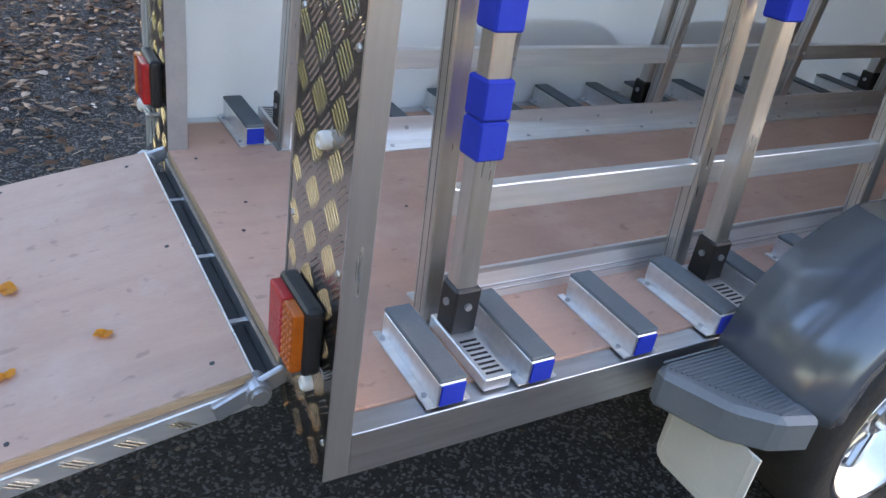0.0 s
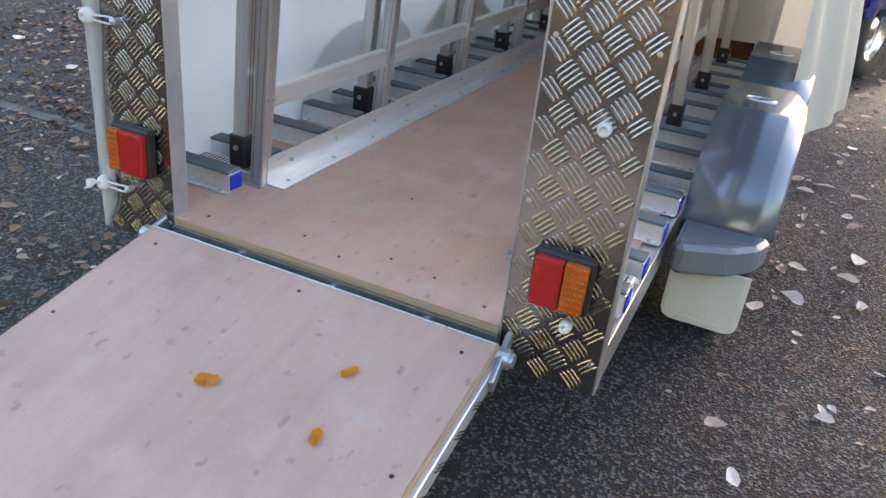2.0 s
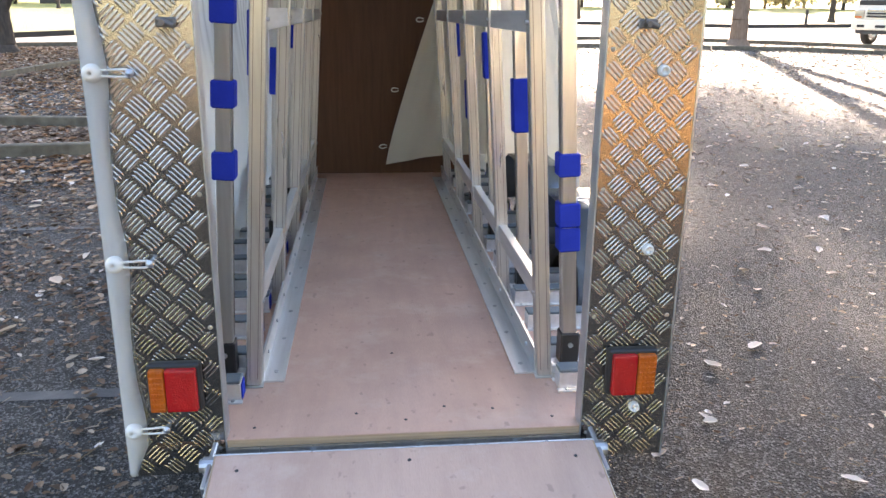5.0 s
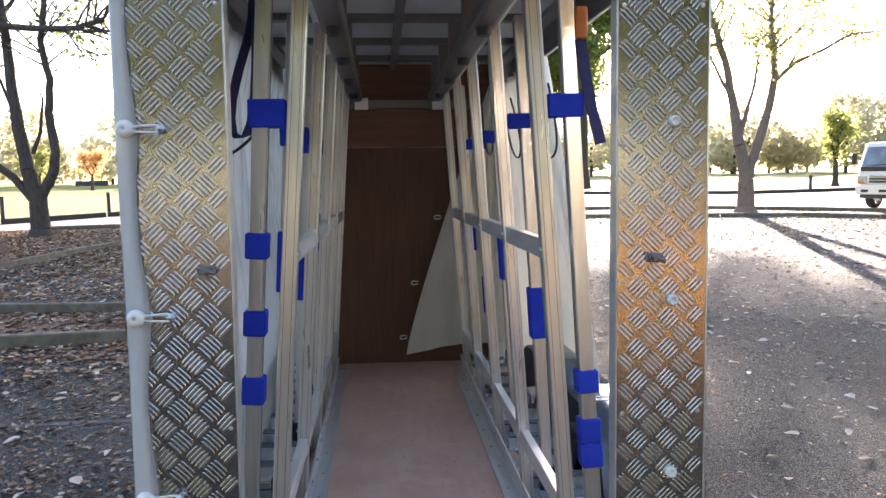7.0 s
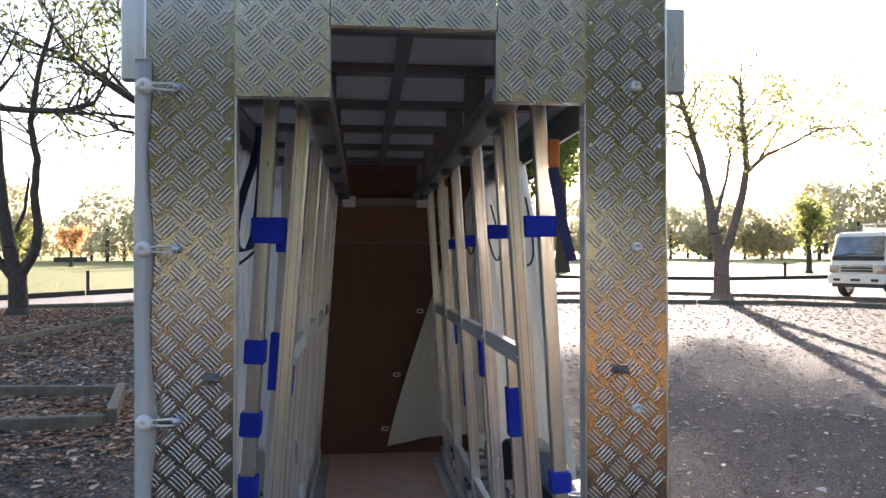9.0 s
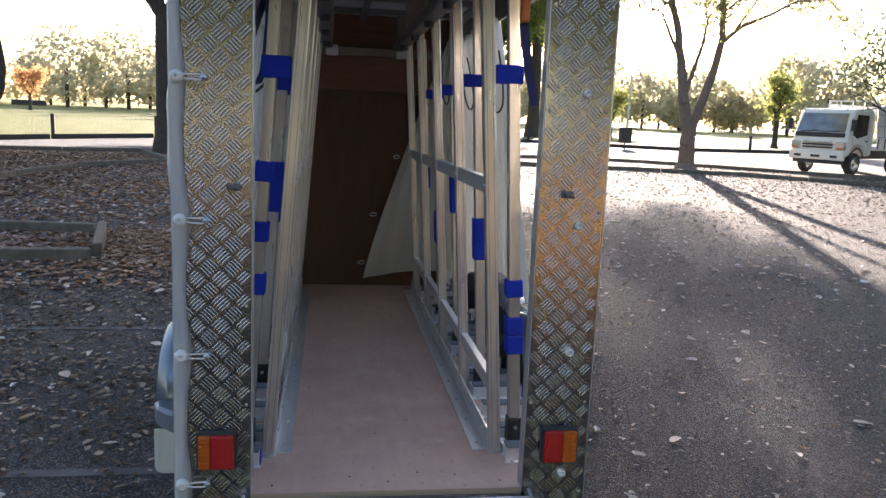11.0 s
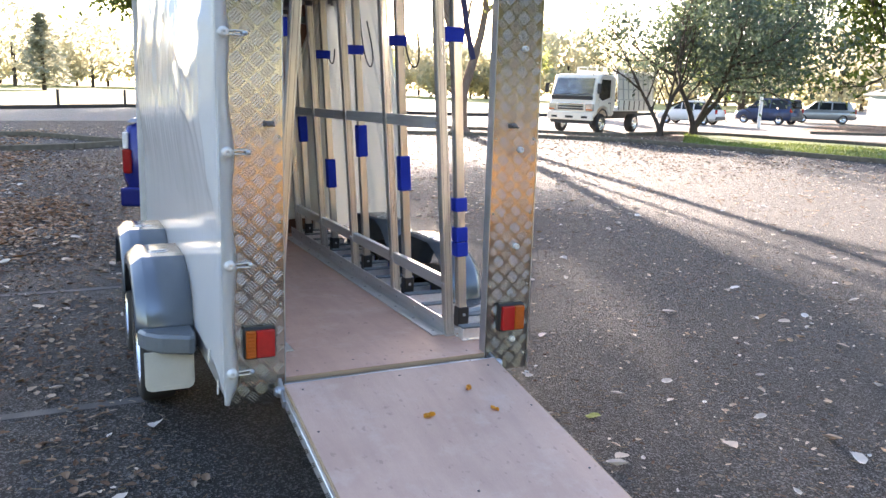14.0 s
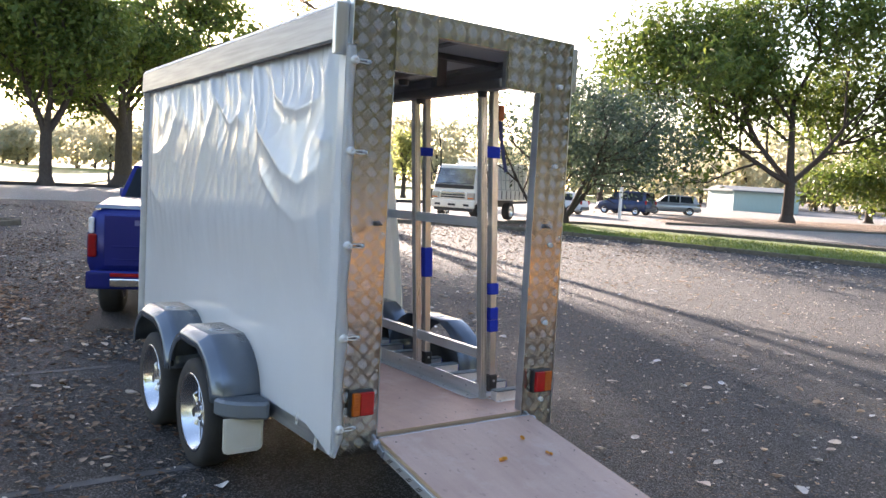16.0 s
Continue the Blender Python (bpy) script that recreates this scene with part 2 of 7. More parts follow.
TIMBER = mat("weathered_timber", (0.19, 0.165, 0.125), 0.9, 0, (0.095, 0.08, 0.062), 3, bump=0.5, bscale=25, stretch=(3, 3, 3), fine=0.25, spec=0.15)
TRUCKW = mat("white_truck_paint", (0.84, 0.84, 0.82), 0.35, 0, (0.76, 0.76, 0.74), 3, fine=0.03)
TRUCKC = mat("cream_cab_paint", (0.78, 0.73, 0.63), 0.3, 0, (0.71, 0.66, 0.57), 3, fine=0.03)
LEAF_PALE = island_mat("dry_pale_leaves", [(0.66, 0.60, 0.54), (0.50, 0.39, 0.31), (0.74, 0.70, 0.66), (0.42, 0.29, 0.18), (0.62, 0.56, 0.49)], 0.75, 0.15)
LEAF_BROWN = island_mat("brown_litter", [(0.090, 0.052, 0.034), (0.18, 0.115, 0.075), (0.05, 0.034, 0.026), (0.27, 0.185, 0.125), (0.36, 0.29, 0.225)], 0.85, 0.05)
LEAF_ORANGE = island_mat("orange_litter", [(0.52, 0.27, 0.08), (0.60, 0.34, 0.11), (0.40, 0.20, 0.06), (0.62, 0.42, 0.20)], 0.8)
LEAF_YEL = mat("yellow_leaf", (0.85, 0.42, 0.03), 0.5, 0, (0.72, 0.30, 0.02), 30, bump=0.2)
LEAF_GRN = mat("green_leaf", (0.25, 0.33, 0.03), 0.5, 0, (0.18, 0.25, 0.02), 30, bump=0.2)
FOL_GREEN = island_mat("tree_leaves", [(0.06, 0.10, 0.02), (0.10, 0.145, 0.028), (0.16, 0.19, 0.035), (0.055, 0.085, 0.022)], 0.5, 0.42)
FOL_DARK = island_mat("dark_leaves", [(0.035, 0.05, 0.025), (0.055, 0.075, 0.035), (0.08, 0.10, 0.045), (0.03, 0.04, 0.022)], 0.5, 0.3)
FOL_BLUE = island_mat("blue_green_leaves", [(0.055, 0.085, 0.06), (0.075, 0.11, 0.075), (0.11, 0.14, 0.08), (0.05, 0.07, 0.055)], 0.4, 0.35)
GRASS = island_mat("grass_blades", [(0.12, 0.17, 0.035), (0.17, 0.22, 0.05), (0.22, 0.25, 0.07), (0.09, 0.13, 0.03)], 0.6, 0.4)
# Leaf colour lifted to a pale olive that stands in for distance haze.
FOL_HAZE = island_mat("haze_pale_leaves", [(0.50, 0.50, 0.37), (0.53, 0.51, 0.37), (0.57, 0.51, 0.34), (0.47, 0.48, 0.36)], 0.8, 0.76)
FOL_RED = island_mat("orange_leaves", [(0.55, 0.28, 0.14), (0.62, 0.36, 0.18), (0.50, 0.40, 0.18)], 0.8, 0.75)
FOL_LIME = island_mat("lime_leaves", [(0.24, 0.27, 0.09), (0.31, 0.31, 0.11), (0.20, 0.24, 0.08)], 0.7, 0.7)


def ground_mat(name, base, base2, leaf, dens, patchy=0.9, bump=0.6, grit=(0.16, 0.155, 0.15), gloss=0.85, mottle=0.6, spec=0.4):
    """Ground at four scales: broad stains, mottling, stones, and flecks of dead leaf."""
    m = bpy.data.materials.new(name)
    m.use_nodes = True
    N, L = m.node_tree.nodes, m.node_tree.links
    b = N["Principled BSDF"]
    b.inputs["Roughness"].default_value = gloss
    b.inputs["Specular IOR Level"].default_value = spec
    co = N.new("ShaderNodeTexCoord")

    def noise_tex(scale, detail=5, rough=0.6):
        n = N.new("ShaderNodeTexNoise")
        n.inputs["Scale"].default_value, n.inputs["Detail"].default_value, n.inputs["Roughness"].default_value = scale, detail, rough
        L.new(co.outputs["Object"], n.inputs["Vector"])
        return n.outputs["Fac"]

    def cells(scale):
        v = N.new("ShaderNodeTexVoronoi")
        v.inputs["Scale"].default_value = scale
        L.new(co.outputs["Object"], v.inputs["Vector"])
        return v

    def calc(op, a, b2, c=None):
        q = N.new("ShaderNodeMath")
        q.operation = op
        for k, w in enumerate((a, b2, c)):
            if w is None:
                continue
            if isinstance(w, (int, float)):
                q.inputs[k].default_value = w
            else:
                L.new(w, q.inputs[k])
        return q.outputs[0]

    def blend(fac, a, b2, kind="MIX"):
        q = N.new("ShaderNodeMix")
        q.data_type = "RGBA"
        q.blend_type = kind
        if isinstance(fac, (int, float)):
            q.inputs["Factor"].default_value = fac
        else:
            L.new(fac, q.inputs["Factor"])
        for nm, w in (("A", a), ("B", b2)):
            if isinstance(w, tuple):
                q.inputs[nm].default_value = (*w, 1)
            else:
                L.new(w, q.inputs[nm])
        return q.outputs["Result"]

    col = blend(noise_tex(0.45), base, base2)
    mot = calc("MULTIPLY_ADD", noise_tex(22, 6, 0.75), 2 * mottle * 2, 1 - 2 * mottle)
    hsv = N.new("ShaderNodeHueSaturation")
    L.new(col, hsv.inputs["Color"])
    L.new(calc("MAXIMUM", mot, 0.15), hsv.inputs["Value"])
    stones = cells(135)
    sep0 = N.new("ShaderNodeSeparateColor")
    L.new(stones.outputs["Color"], sep0.inputs["Color"])
    col = blend(calc("MULTIPLY", calc("GREATER_THAN", sep0.outputs["Red"], 0.76), 0.75), hsv.outputs["Color"], grit)
    bits = cells(60)
    sepb = N.new("ShaderNodeSeparateColor")
    L.new(bits.outputs["Color"], sepb.inputs["Color"])
    patch = noise_tex(patchy, 4)
    lvl = calc("MULTIPLY_ADD", patch, 1.2, dens - 0.6)
    bfac = calc("MULTIPLY", calc("LESS_THAN", sepb.outputs["Red"], lvl), calc("LESS_THAN", bits.outputs["Distance"], 0.45))
    lr = N.new("ShaderNodeValToRGB")
    lr.color_ramp.elements[0].color, lr.color_ramp.elements[1].color = (*leaf[0], 1), (*leaf[1], 1)
    L.new(sepb.outputs["Green"], lr.inputs["Fac"])
    col = blend(bfac, col, lr.outputs["Color"])
    big = cells(17)
    sepg = N.new("ShaderNodeSeparateColor")
    L.new(big.outputs["Color"], sepg.inputs["Color"])
    gfac = calc("MULTIPLY", calc("LESS_THAN", sepg.outputs["Red"], calc("MULTIPLY", lvl, 0.4)), calc("LESS_THAN", calc("MULTIPLY_ADD", noise_tex(60), 0.4, big.outputs["Distance"]), 0.52))
    lr2 = N.new("ShaderNodeValToRGB")
    lr2.color_ramp.elements[0].color, lr2.color_ramp.elements[1].color = (*leaf[0], 1), (*leaf[1], 1)
    L.new(sepg.outputs["Green"], lr2.inputs["Fac"])
    col = blend(gfac, col, lr2.outputs["Color"])
    L.new(col, b.inputs["Base Color"])
    bp = N.new("ShaderNodeBump")
    bp.inputs["Strength"].default_value, bp.inputs["Distance"].default_value = bump, 0.014
    L.new(calc("MULTIPLY_ADD", noise_tex(40, 5, 0.7), 1.2, calc("ADD", stones.outputs["Distance"], bfac)), bp.inputs["Height"])
    L.new(bp.outputs["Normal"], b.inputs["Normal"])
    return m


ASPHALT = ground_mat("asphalt_with_litter", (0.0150, 0.0152, 0.0170), (0.036, 0.0357, 0.037), ((0.08, 0.055, 0.042), (0.25, 0.215, 0.18)), 0.0, bump=1.0, grit=(0.160, 0.162, 0.170), gloss=0.83, mottle=0.75, spec=0.32)
MULCH = ground_mat("leaf_mulch", (0.085, 0.054, 0.037), (0.15, 0.095, 0.062), ((0.20, 0.075, 0.036), (0.42, 0.28, 0.17)), 0.60, bump=0.9, grit=(0.14, 0.10, 0.07), mottle=0.4)
ROADM = ground_mat("pale_road", (0.14, 0.132, 0.125), (0.20, 0.188, 0.176), ((0.30, 0.20, 0.13), (0.42, 0.36, 0.30)), 0.10, grit=(0.34, 0.33, 0.31), mottle=0.2)
LAWN = ground_mat("park_grass", (0.14, 0.17, 0.035), (0.21, 0.21, 0.045), ((0.22, 0.20, 0.05), (0.30, 0.24, 0.07)), 0.25, bump=0.8, grit=(0.16, 0.18, 0.05), mottle=0.25)
VERGE = ground_mat("verge_grass", (0.085, 0.13, 0.028), (0.13, 0.17, 0.04), ((0.16, 0.14, 0.05), (0.30, 0.30, 0.14)), 0.05, bump=0.9, grit=(0.12, 0.20, 0.04), mottle=0.4)


def curtain_mat(name, color, through, rough):
    """Vinyl sheet that lets light through."""
    m = mat(name, color, rough, 0, tuple(c * 0.93 for c in color), 3, bump=0.03, bscale=30, fine=0.02, rvar=0.05, spec=0.9)
    N, L = m.node_tree.nodes, m.node_tree.links
    t = N.new("ShaderNodeBsdfTranslucent")
    t.inputs["Color"].default_value = (*color, 1)
    mx = N.new("ShaderNodeMixShader")
    mx.inputs["Fac"].default_value = through
    L.new(N["Principled BSDF"].outputs["BSDF"], mx.inputs[1])
    L.new(t.outputs["BSDF"], mx.inputs[2])
    L.new(mx.outputs["Shader"], N["Material Output"].inputs["Surface"])
    return m


VINYL = curtain_mat("white_vinyl", (0.82, 0.83, 0.83), 0.22, 0.12)
CANVAS = curtain_mat("cream_vinyl", (0.76, 0.74, 0.65), 0.35, 0.4)

# ---- building helpers ----
BASES = {}


def thing(name, base=(0, 0, 0), label="", category="", group="", frame_of=None, kind=""):
    ob = new(name)
    ob.empty_display_size = 0.1
    ob.matrix_basis = (TR if frame_of is None else frame_of) @ pose(*base)
    BASES[ob.name] = Vector(base)
    return tagged(ob, label, category, group, kind)


def part(name, bm, material, parent=None, label="", smooth=False, top=False):
    """Links a bmesh, drawn in the frame of the place, as one mesh under a thing or a part."""
    base = BASES.get(parent.name, Vector()) if parent else Vector()
    me = bpy.data.meshes.new(name)
    bm.transform(Matrix.Translation(-base))
    bm.normal_update()
    bm.to_mesh(me)
    bm.free()
    if smooth:
        me.shade_smooth()
    for m in material if isinstance(material, (list, tuple)) else [material]:
        me.materials.append(m)
    ob = new(name, me)
    if parent:
        ob.parent = parent
        BASES[ob.name] = base
    if label:
        ob["label"] = label
    return ob


def structure(name, bm, material, label="", category=""):
    ob = part(name, bm, material)
    return tagged(ob, label, category, "", "structure")


def BM():
    return bmesh.new()


def bevel_new(bm, verts, w, seg=1):
    vs = set(verts)
    es = [e for e in bm.edges if e.verts[0] in vs and e.verts[1] in vs]
    bmesh.ops.bevel(bm, geom=es, offset=w, segments=seg, affect="EDGES", profile=0.6)


def box(bm, x0, x1, y0, y1, z0, z1, m=None, bevel=0.0, seg=1):
    vs = [bm.verts.new(Vector((x, y, z))) for x in (min(x0, x1), max(x0, x1)) for y in (min(y0, y1), max(y0, y1)) for z in (min(z0, z1), max(z0, z1))]
    for f in ((0, 1, 3, 2), (4, 6, 7, 5), (0, 4, 5, 1), (2, 3, 7, 6), (0, 2, 6, 4), (1, 5, 7, 3)):
        bm.faces.new([vs[i] for i in f])
    if m is not None:
        for v in vs:
            v.co = m @ v.co
    if bevel:
        bevel_new(bm, vs, bevel, seg)
    return bm


def bar(bm, p0, p1, w, h, side=(0, 1, 0), bevel=0.0):
    """A bar of section w (along side) by h from p0 to p1."""
    p0, p1 = Vector(p0), Vector(p1)
    d = (p1 - p0).normalized()
    s = (Vector(side) - d * d.dot(Vector(side))).normalized()
    u = d.cross(s)
    m = Matrix((s, u, d)).transposed().to_4x4()
    m.translation = p0
    return box(bm, -w / 2, w / 2, -h / 2, h / 2, 0, (p1 - p0).length, m, bevel)


def rod(bm, p0, p1, r, seg=10, r1=None, cap=True):
    p0, p1 = Vector(p0), Vector(p1)
    d = (p1 - p0).normalized()
    a = d.orthogonal().normalized()
    b = d.cross(a)
    r1 = r if r1 is None else r1
    rings = []
    for p, rr in ((p0, r), (p1, r1)):
        rings.append([bm.verts.new(p + (a * math.cos(2 * math.pi * i / seg) + b * math.sin(2 * math.pi * i / seg)) * rr) for i in range(seg)])
    for i in range(seg):
        bm.faces.new((rings[0][i], rings[0][(i + 1) % seg], rings[1][(i + 1) % seg], rings[1][i]))
    if cap:
        bm.faces.new(rings[0][::-1])
        bm.faces.new(rings[1])
    return bm


def prism(bm, pts, axis, a, b, bevel=0.0):
    """The outline pts (2D) pushed along an axis from a to b."""
    put = {"x": lambda p, t: (t, p[0], p[1]), "y": lambda p, t: (p[0], t, p[1]), "z": lambda p, t: (p[0], p[1], t)}[axis]
    lo = [bm.verts.new(put(p, a)) for p in pts]
    hi = [bm.verts.new(put(p, b)) for p in pts]
    n = len(pts)
    bm.faces.new(lo)
    bm.faces.new(hi[::-1])
    for i in range(n):
        bm.faces.new((lo[i], hi[i], hi[(i + 1) % n], lo[(i + 1) % n]))
    bmesh.ops.recalc_face_normals(bm, faces=bm.faces[:])
    if bevel:
        bevel_new(bm, lo + hi, bevel)
    return bm


def lathe(bm, profile, centre, seg=28, axis="x"):
    """A ring of revolution: profile rows of (offset along the axis, radius)."""
    rings = []
    c = Vector(centre)
    for o, r in profile:
        ring = []
        for i in range(seg):
            a = 2 * math.pi * i / seg
            v = Vector((o, r * math.cos(a), r * math.sin(a)))
            if axis == "y":
                v = Vector((r * math.cos(a), o, r * math.sin(a)))
            ring.append(bm.verts.new(c + v))
        rings.append(ring)
    for r0, r1 in zip(rings, rings[1:]):
        for i in range(seg):
            bm.faces.new((r0[i], r0[(i + 1) % seg], r1[(i + 1) % seg], r1[i]))
    bmesh.ops.recalc_face_normals(bm, faces=bm.faces[:])
    return bm


def tread(bm, x0, x1, z0, z1, y=0.0, cell=0.0345):
    """Five-bar tread on the rear face of a plate: groups of raised bars in turn at plus and minus 45 degrees."""
    for i in range(-1, int((x1 - x0) / cell) + 2):
        for k in range(-1, int((z1 - z0) / cell) + 2):
            if (i + k) % 2:
                continue
            cx, cz = x0 + (i + 0.4) * cell, z0 + (k + 0.5) * cell
            s = 1 if k % 2 else -1
            a = math.radians(45 * s)
            ux, uz = math.cos(a), math.sin(a)
            for j in range(5):
                off = (j - 2) * 0.0091
                ln = 0.0200 if j in (0, 4) else 0.0225
                px, pz = cx - uz * off, cz + ux * off
                if not (x0 + 0.010 < px < x1 - 0.010 and z0 + 0.010 < pz < z1 - 0.010):
                    continue
                w = 0.0031
                base = [(-ln, 0), (-ln * 0.75, -w), (ln * 0.75, -w), (ln, 0), (ln * 0.75, w), (-ln * 0.75, w)]
                lo = [bm.verts.new((px + u * ux - v * uz, y, pz + u * uz + v * ux)) for u, v in base]
                hi = [bm.verts.new((px + u * ux * 0.8 - v * uz * 0.35, y - 0.0011, pz + u * uz * 0.8 + v * ux * 0.35)) for u, v in base]
                for q in range(6):
                    bm.faces.new((lo[q], lo[(q + 1) % 6], hi[(q + 1) % 6], hi[q])).material_index = 1
                bm.faces.new(hi).material_index = 1
    return bm


F = 0.47

# ---- the trailer ----
trailer = thing("trailer", (0, 0, 0), "tandem-axle box trailer of aluminium tread plate with its rear ramp lowered", "trailer")

# floor, sill and chassis
bm = box(BM(), -0.575, 0.575, 0.0, 2.62, F - 0.018, F)
part("floor_sheet", bm, PLY, trailer, "pinkish plywood floor sheet")
bm = box(BM(), -0.575, 0.575, 2.623, 3.089, F - 0.018, F)
part("floor_sheet", bm, PLY, trailer)
bm = box(BM(), -0.415, 0.415, -0.004, -0.0005, F - 0.018, F - 0.001)
part("floor_edge", bm, PLY_EDGE, trailer, "bare layered plywood edge")
for s in (-1, 1):
    bm = BM()
    prism(bm, [(0.577 * s, F - 0.004), (0.622 * s, F - 0.004), (0.622 * s, F - 0.090), (0.578 * s, F - 0.090), (0.578 * s, F - 0.084), (0.616 * s, F - 0.084), (0.616 * s, F - 0.010), (0.577 * s, F - 0.010)], "y", 0.040, 3.12, 0.0012)
    part("side_channel", bm, ALU_SIDE, trailer, "aluminium side channel")
for y in (0.02, 0.8, 1.6, 2.4, 3.06):
    bm = box(BM(), -0.575, 0.575, y, y + 0.05, F - 0.080, F - 0.019, bevel=0.003)
    part("cross_member", bm, GALV, trailer)
for s in (-1, 1):
    bm = box(BM(), 0.44 * s, 0.50 * s, 0.32, 3.12, F - 0.16, F - 0.081, bevel=0.004)
    part("chassis_rail", bm, GALV, trailer)
bm = box(BM(), -0.42, 0.42, -0.052, -0.006, F - 0.075, F - 0.055, bevel=0.003)
part("rear_sill", bm, DARKST, trailer, "dark steel sill below the floor edge")
bm = box(BM(), -0.415, 0.415, -0.012, -0.005, F - 0.052, F - 0.019)
part("sill_trim", bm, ALU, trailer, "bright metal strip along the floor edge")
bm = BM()
bar(bm, (-0.4, 3.10, F - 0.12), (0, 4.55, F - 0.10), 0.05, 0.09, (1, 0, 0), 0.004)
bar(bm, (0.4, 3.10, F - 0.12), (0, 4.55, F - 0.10), 0.05, 0.09, (1, 0, 0), 0.004)
bar(bm, (0, 4.5, F - 0.09), (0, 4.72, F - 0.08), 0.07, 0.08, (1, 0, 0), 0.012)
part("drawbar", bm, GALV, trailer, "galvanised drawbar to the towing vehicle")

# rear frame: two pillars of tread plate and a stepped header
Z0, Z1, HB, NT = 0.385, 2.315, 2.052, 2.224
for s in (-1, 1):
    xa, xb = (0.42, 0.622) if s > 0 else (-0.622, -0.42)
    bm = box(BM(), xa, xb, 0.0, 0.003, Z0, Z1)
    tread(bm, xa, xb, Z0, Z1)
    pil = part("pillar_plate", bm, [TREAD, TREAD_BAR], trailer, "aluminium tread plate pillar facing")
    bm = BM()
    xo, xi = (0.622, 0.42) if s > 0 else (-0.622, -0.42)
    box(bm, xo, xo + 0.004 * s, -0.002, 0.038, Z0, Z1, bevel=0.001)
    box(bm, xo - 0.001 * s, xo - 0.05 * s, 0.0035, 0.036, F + 0.002, 2.07)
    part("pillar_outer_angle", bm, ALU_B, trailer, "plain aluminium edge angle")
    bm = BM()
    box(bm, xi, xi - 0.004 * s, -0.002, 0.045, F - 0.05, HB, bevel=0.001)
    box(bm, xi + 0.001 * s, xi + 0.03 * s, 0.0035, 0.045, F + 0.002, HB)
    part("pillar_inner_angle", bm, GALV, trailer)
for xa, xb, za in ((-0.42, -0.2, HB), (0.2, 0.42, HB), (-0.2, 0.2, NT)):
    bm = box(BM(), xa + 0.0015, xb - 0.0015, -0.007, 0.003, za, Z1)
    tread(bm, xa, xb, za, Z1, -0.007)
    part("header_plate", bm, [TREAD_HEADER, TREAD_BAR], trailer, "aluminium tread plate header piece")
bm = BM()
box(bm, -0.42, -0.2, 0.004, 0.03, HB, HB + 0.004)
box(bm, 0.2, 0.42, 0.004, 0.03, HB, HB + 0.004)
box(bm, -0.2, 0.2, 0.004, 0.03, NT - 0.003, NT + 0.001)
box(bm, -0.203, -0.199, 0.004, 0.03, HB, NT)
box(bm, 0.199, 0.203, 0.004, 0.03, HB, NT)
box(bm, -0.625, 0.625, -0.003, 0.04, Z1, Z1 + 0.004)
part("header_trim", bm, ALU, trailer)

# fixings on the pillars
for i in range(5):
    bm = lathe(BM(), [(0.002, 0.0125), (-0.009, 0.0125), (-0.013, 0.0115), (-0.016, 0.0085), (-0.013, 0.0062), (-0.010, 0.0058), (-0.010, 0.0)], (0.545, 0, 0.518 + 0.3945 * i), 14, "y")
    part("curtain_stud", bm, WHITEP, trailer, "white plastic curtain stud", True)
for x, z in ((0.505, 1.402), (-0.468, 1.396)):
    bm = box(BM(), x - 0.022, x + 0.018, -0.008, -0.001, z - 0.010, z + 0.010, bevel=0.003)
    rod(bm, (x - 0.006, -0.002, z), (x - 0.006, -0.026, z), 0.006)
    rod(bm, (x - 0.016, -0.018, z + 0.006), (x + 0.016, -0.018, z - 0.006), 0.006, 12, 0.005)
    part("ramp_latch", bm, GREYBAR, trailer, "small steel latch bolt")
for z in [0.45 + 0.30 * i for i in range(7)]:
    for x in (0.607, 0.433, -0.433):
        bm = lathe(BM(), [(0.0, 0.0055), (-0.0022, 0.0045), (-0.003, 0.0)], (x, 0, z), 8, "y")
        part("rivet", bm, ALU, trailer)

# tail lights
for s in (-1, 1):
    cx = 0.525 if s > 0 else -0.515
    cz = 0.619
    bm = box(BM(), cx - 0.059, cx + 0.059, -0.030, -0.001, cz - 0.0585, cz + 0.0585, bevel=0.011, seg=3)
    lamp = part("tail_light", bm, BLACK, trailer, "square tail light in a black rubber surround")
    a, b = (cx - 0.051, cx + 0.006) if s > 0 else (cx - 0.016, cx + 0.051)
    bm = box(BM(), a, b, -0.046, -0.026, cz - 0.050, cz + 0.050, bevel=0.005, seg=2)
    part("red_lens", bm, RED, lamp, "red lens")
    a, b = (cx + 0.007, cx + 0.051) if s > 0 else (cx - 0.051, cx - 0.017)
    bm = box(BM(), a, b, -0.046, -0.026, cz - 0.050, cz + 0.050, bevel=0.005, seg=2)
    for i in range(4):
        for k in range(8):
            rod(bm, (a + 0.0065 + i * (b - a - 0.013) / 3, -0.0458, cz - 0.044 + k * 0.0126), (a + 0.0065 + i * (b - a - 0.013) / 3, -0.0475, cz - 0.044 + k * 0.0126), 0.0042, 8, 0.003)
    part("amber_lens", bm, AMBER, lamp, "amber lens")

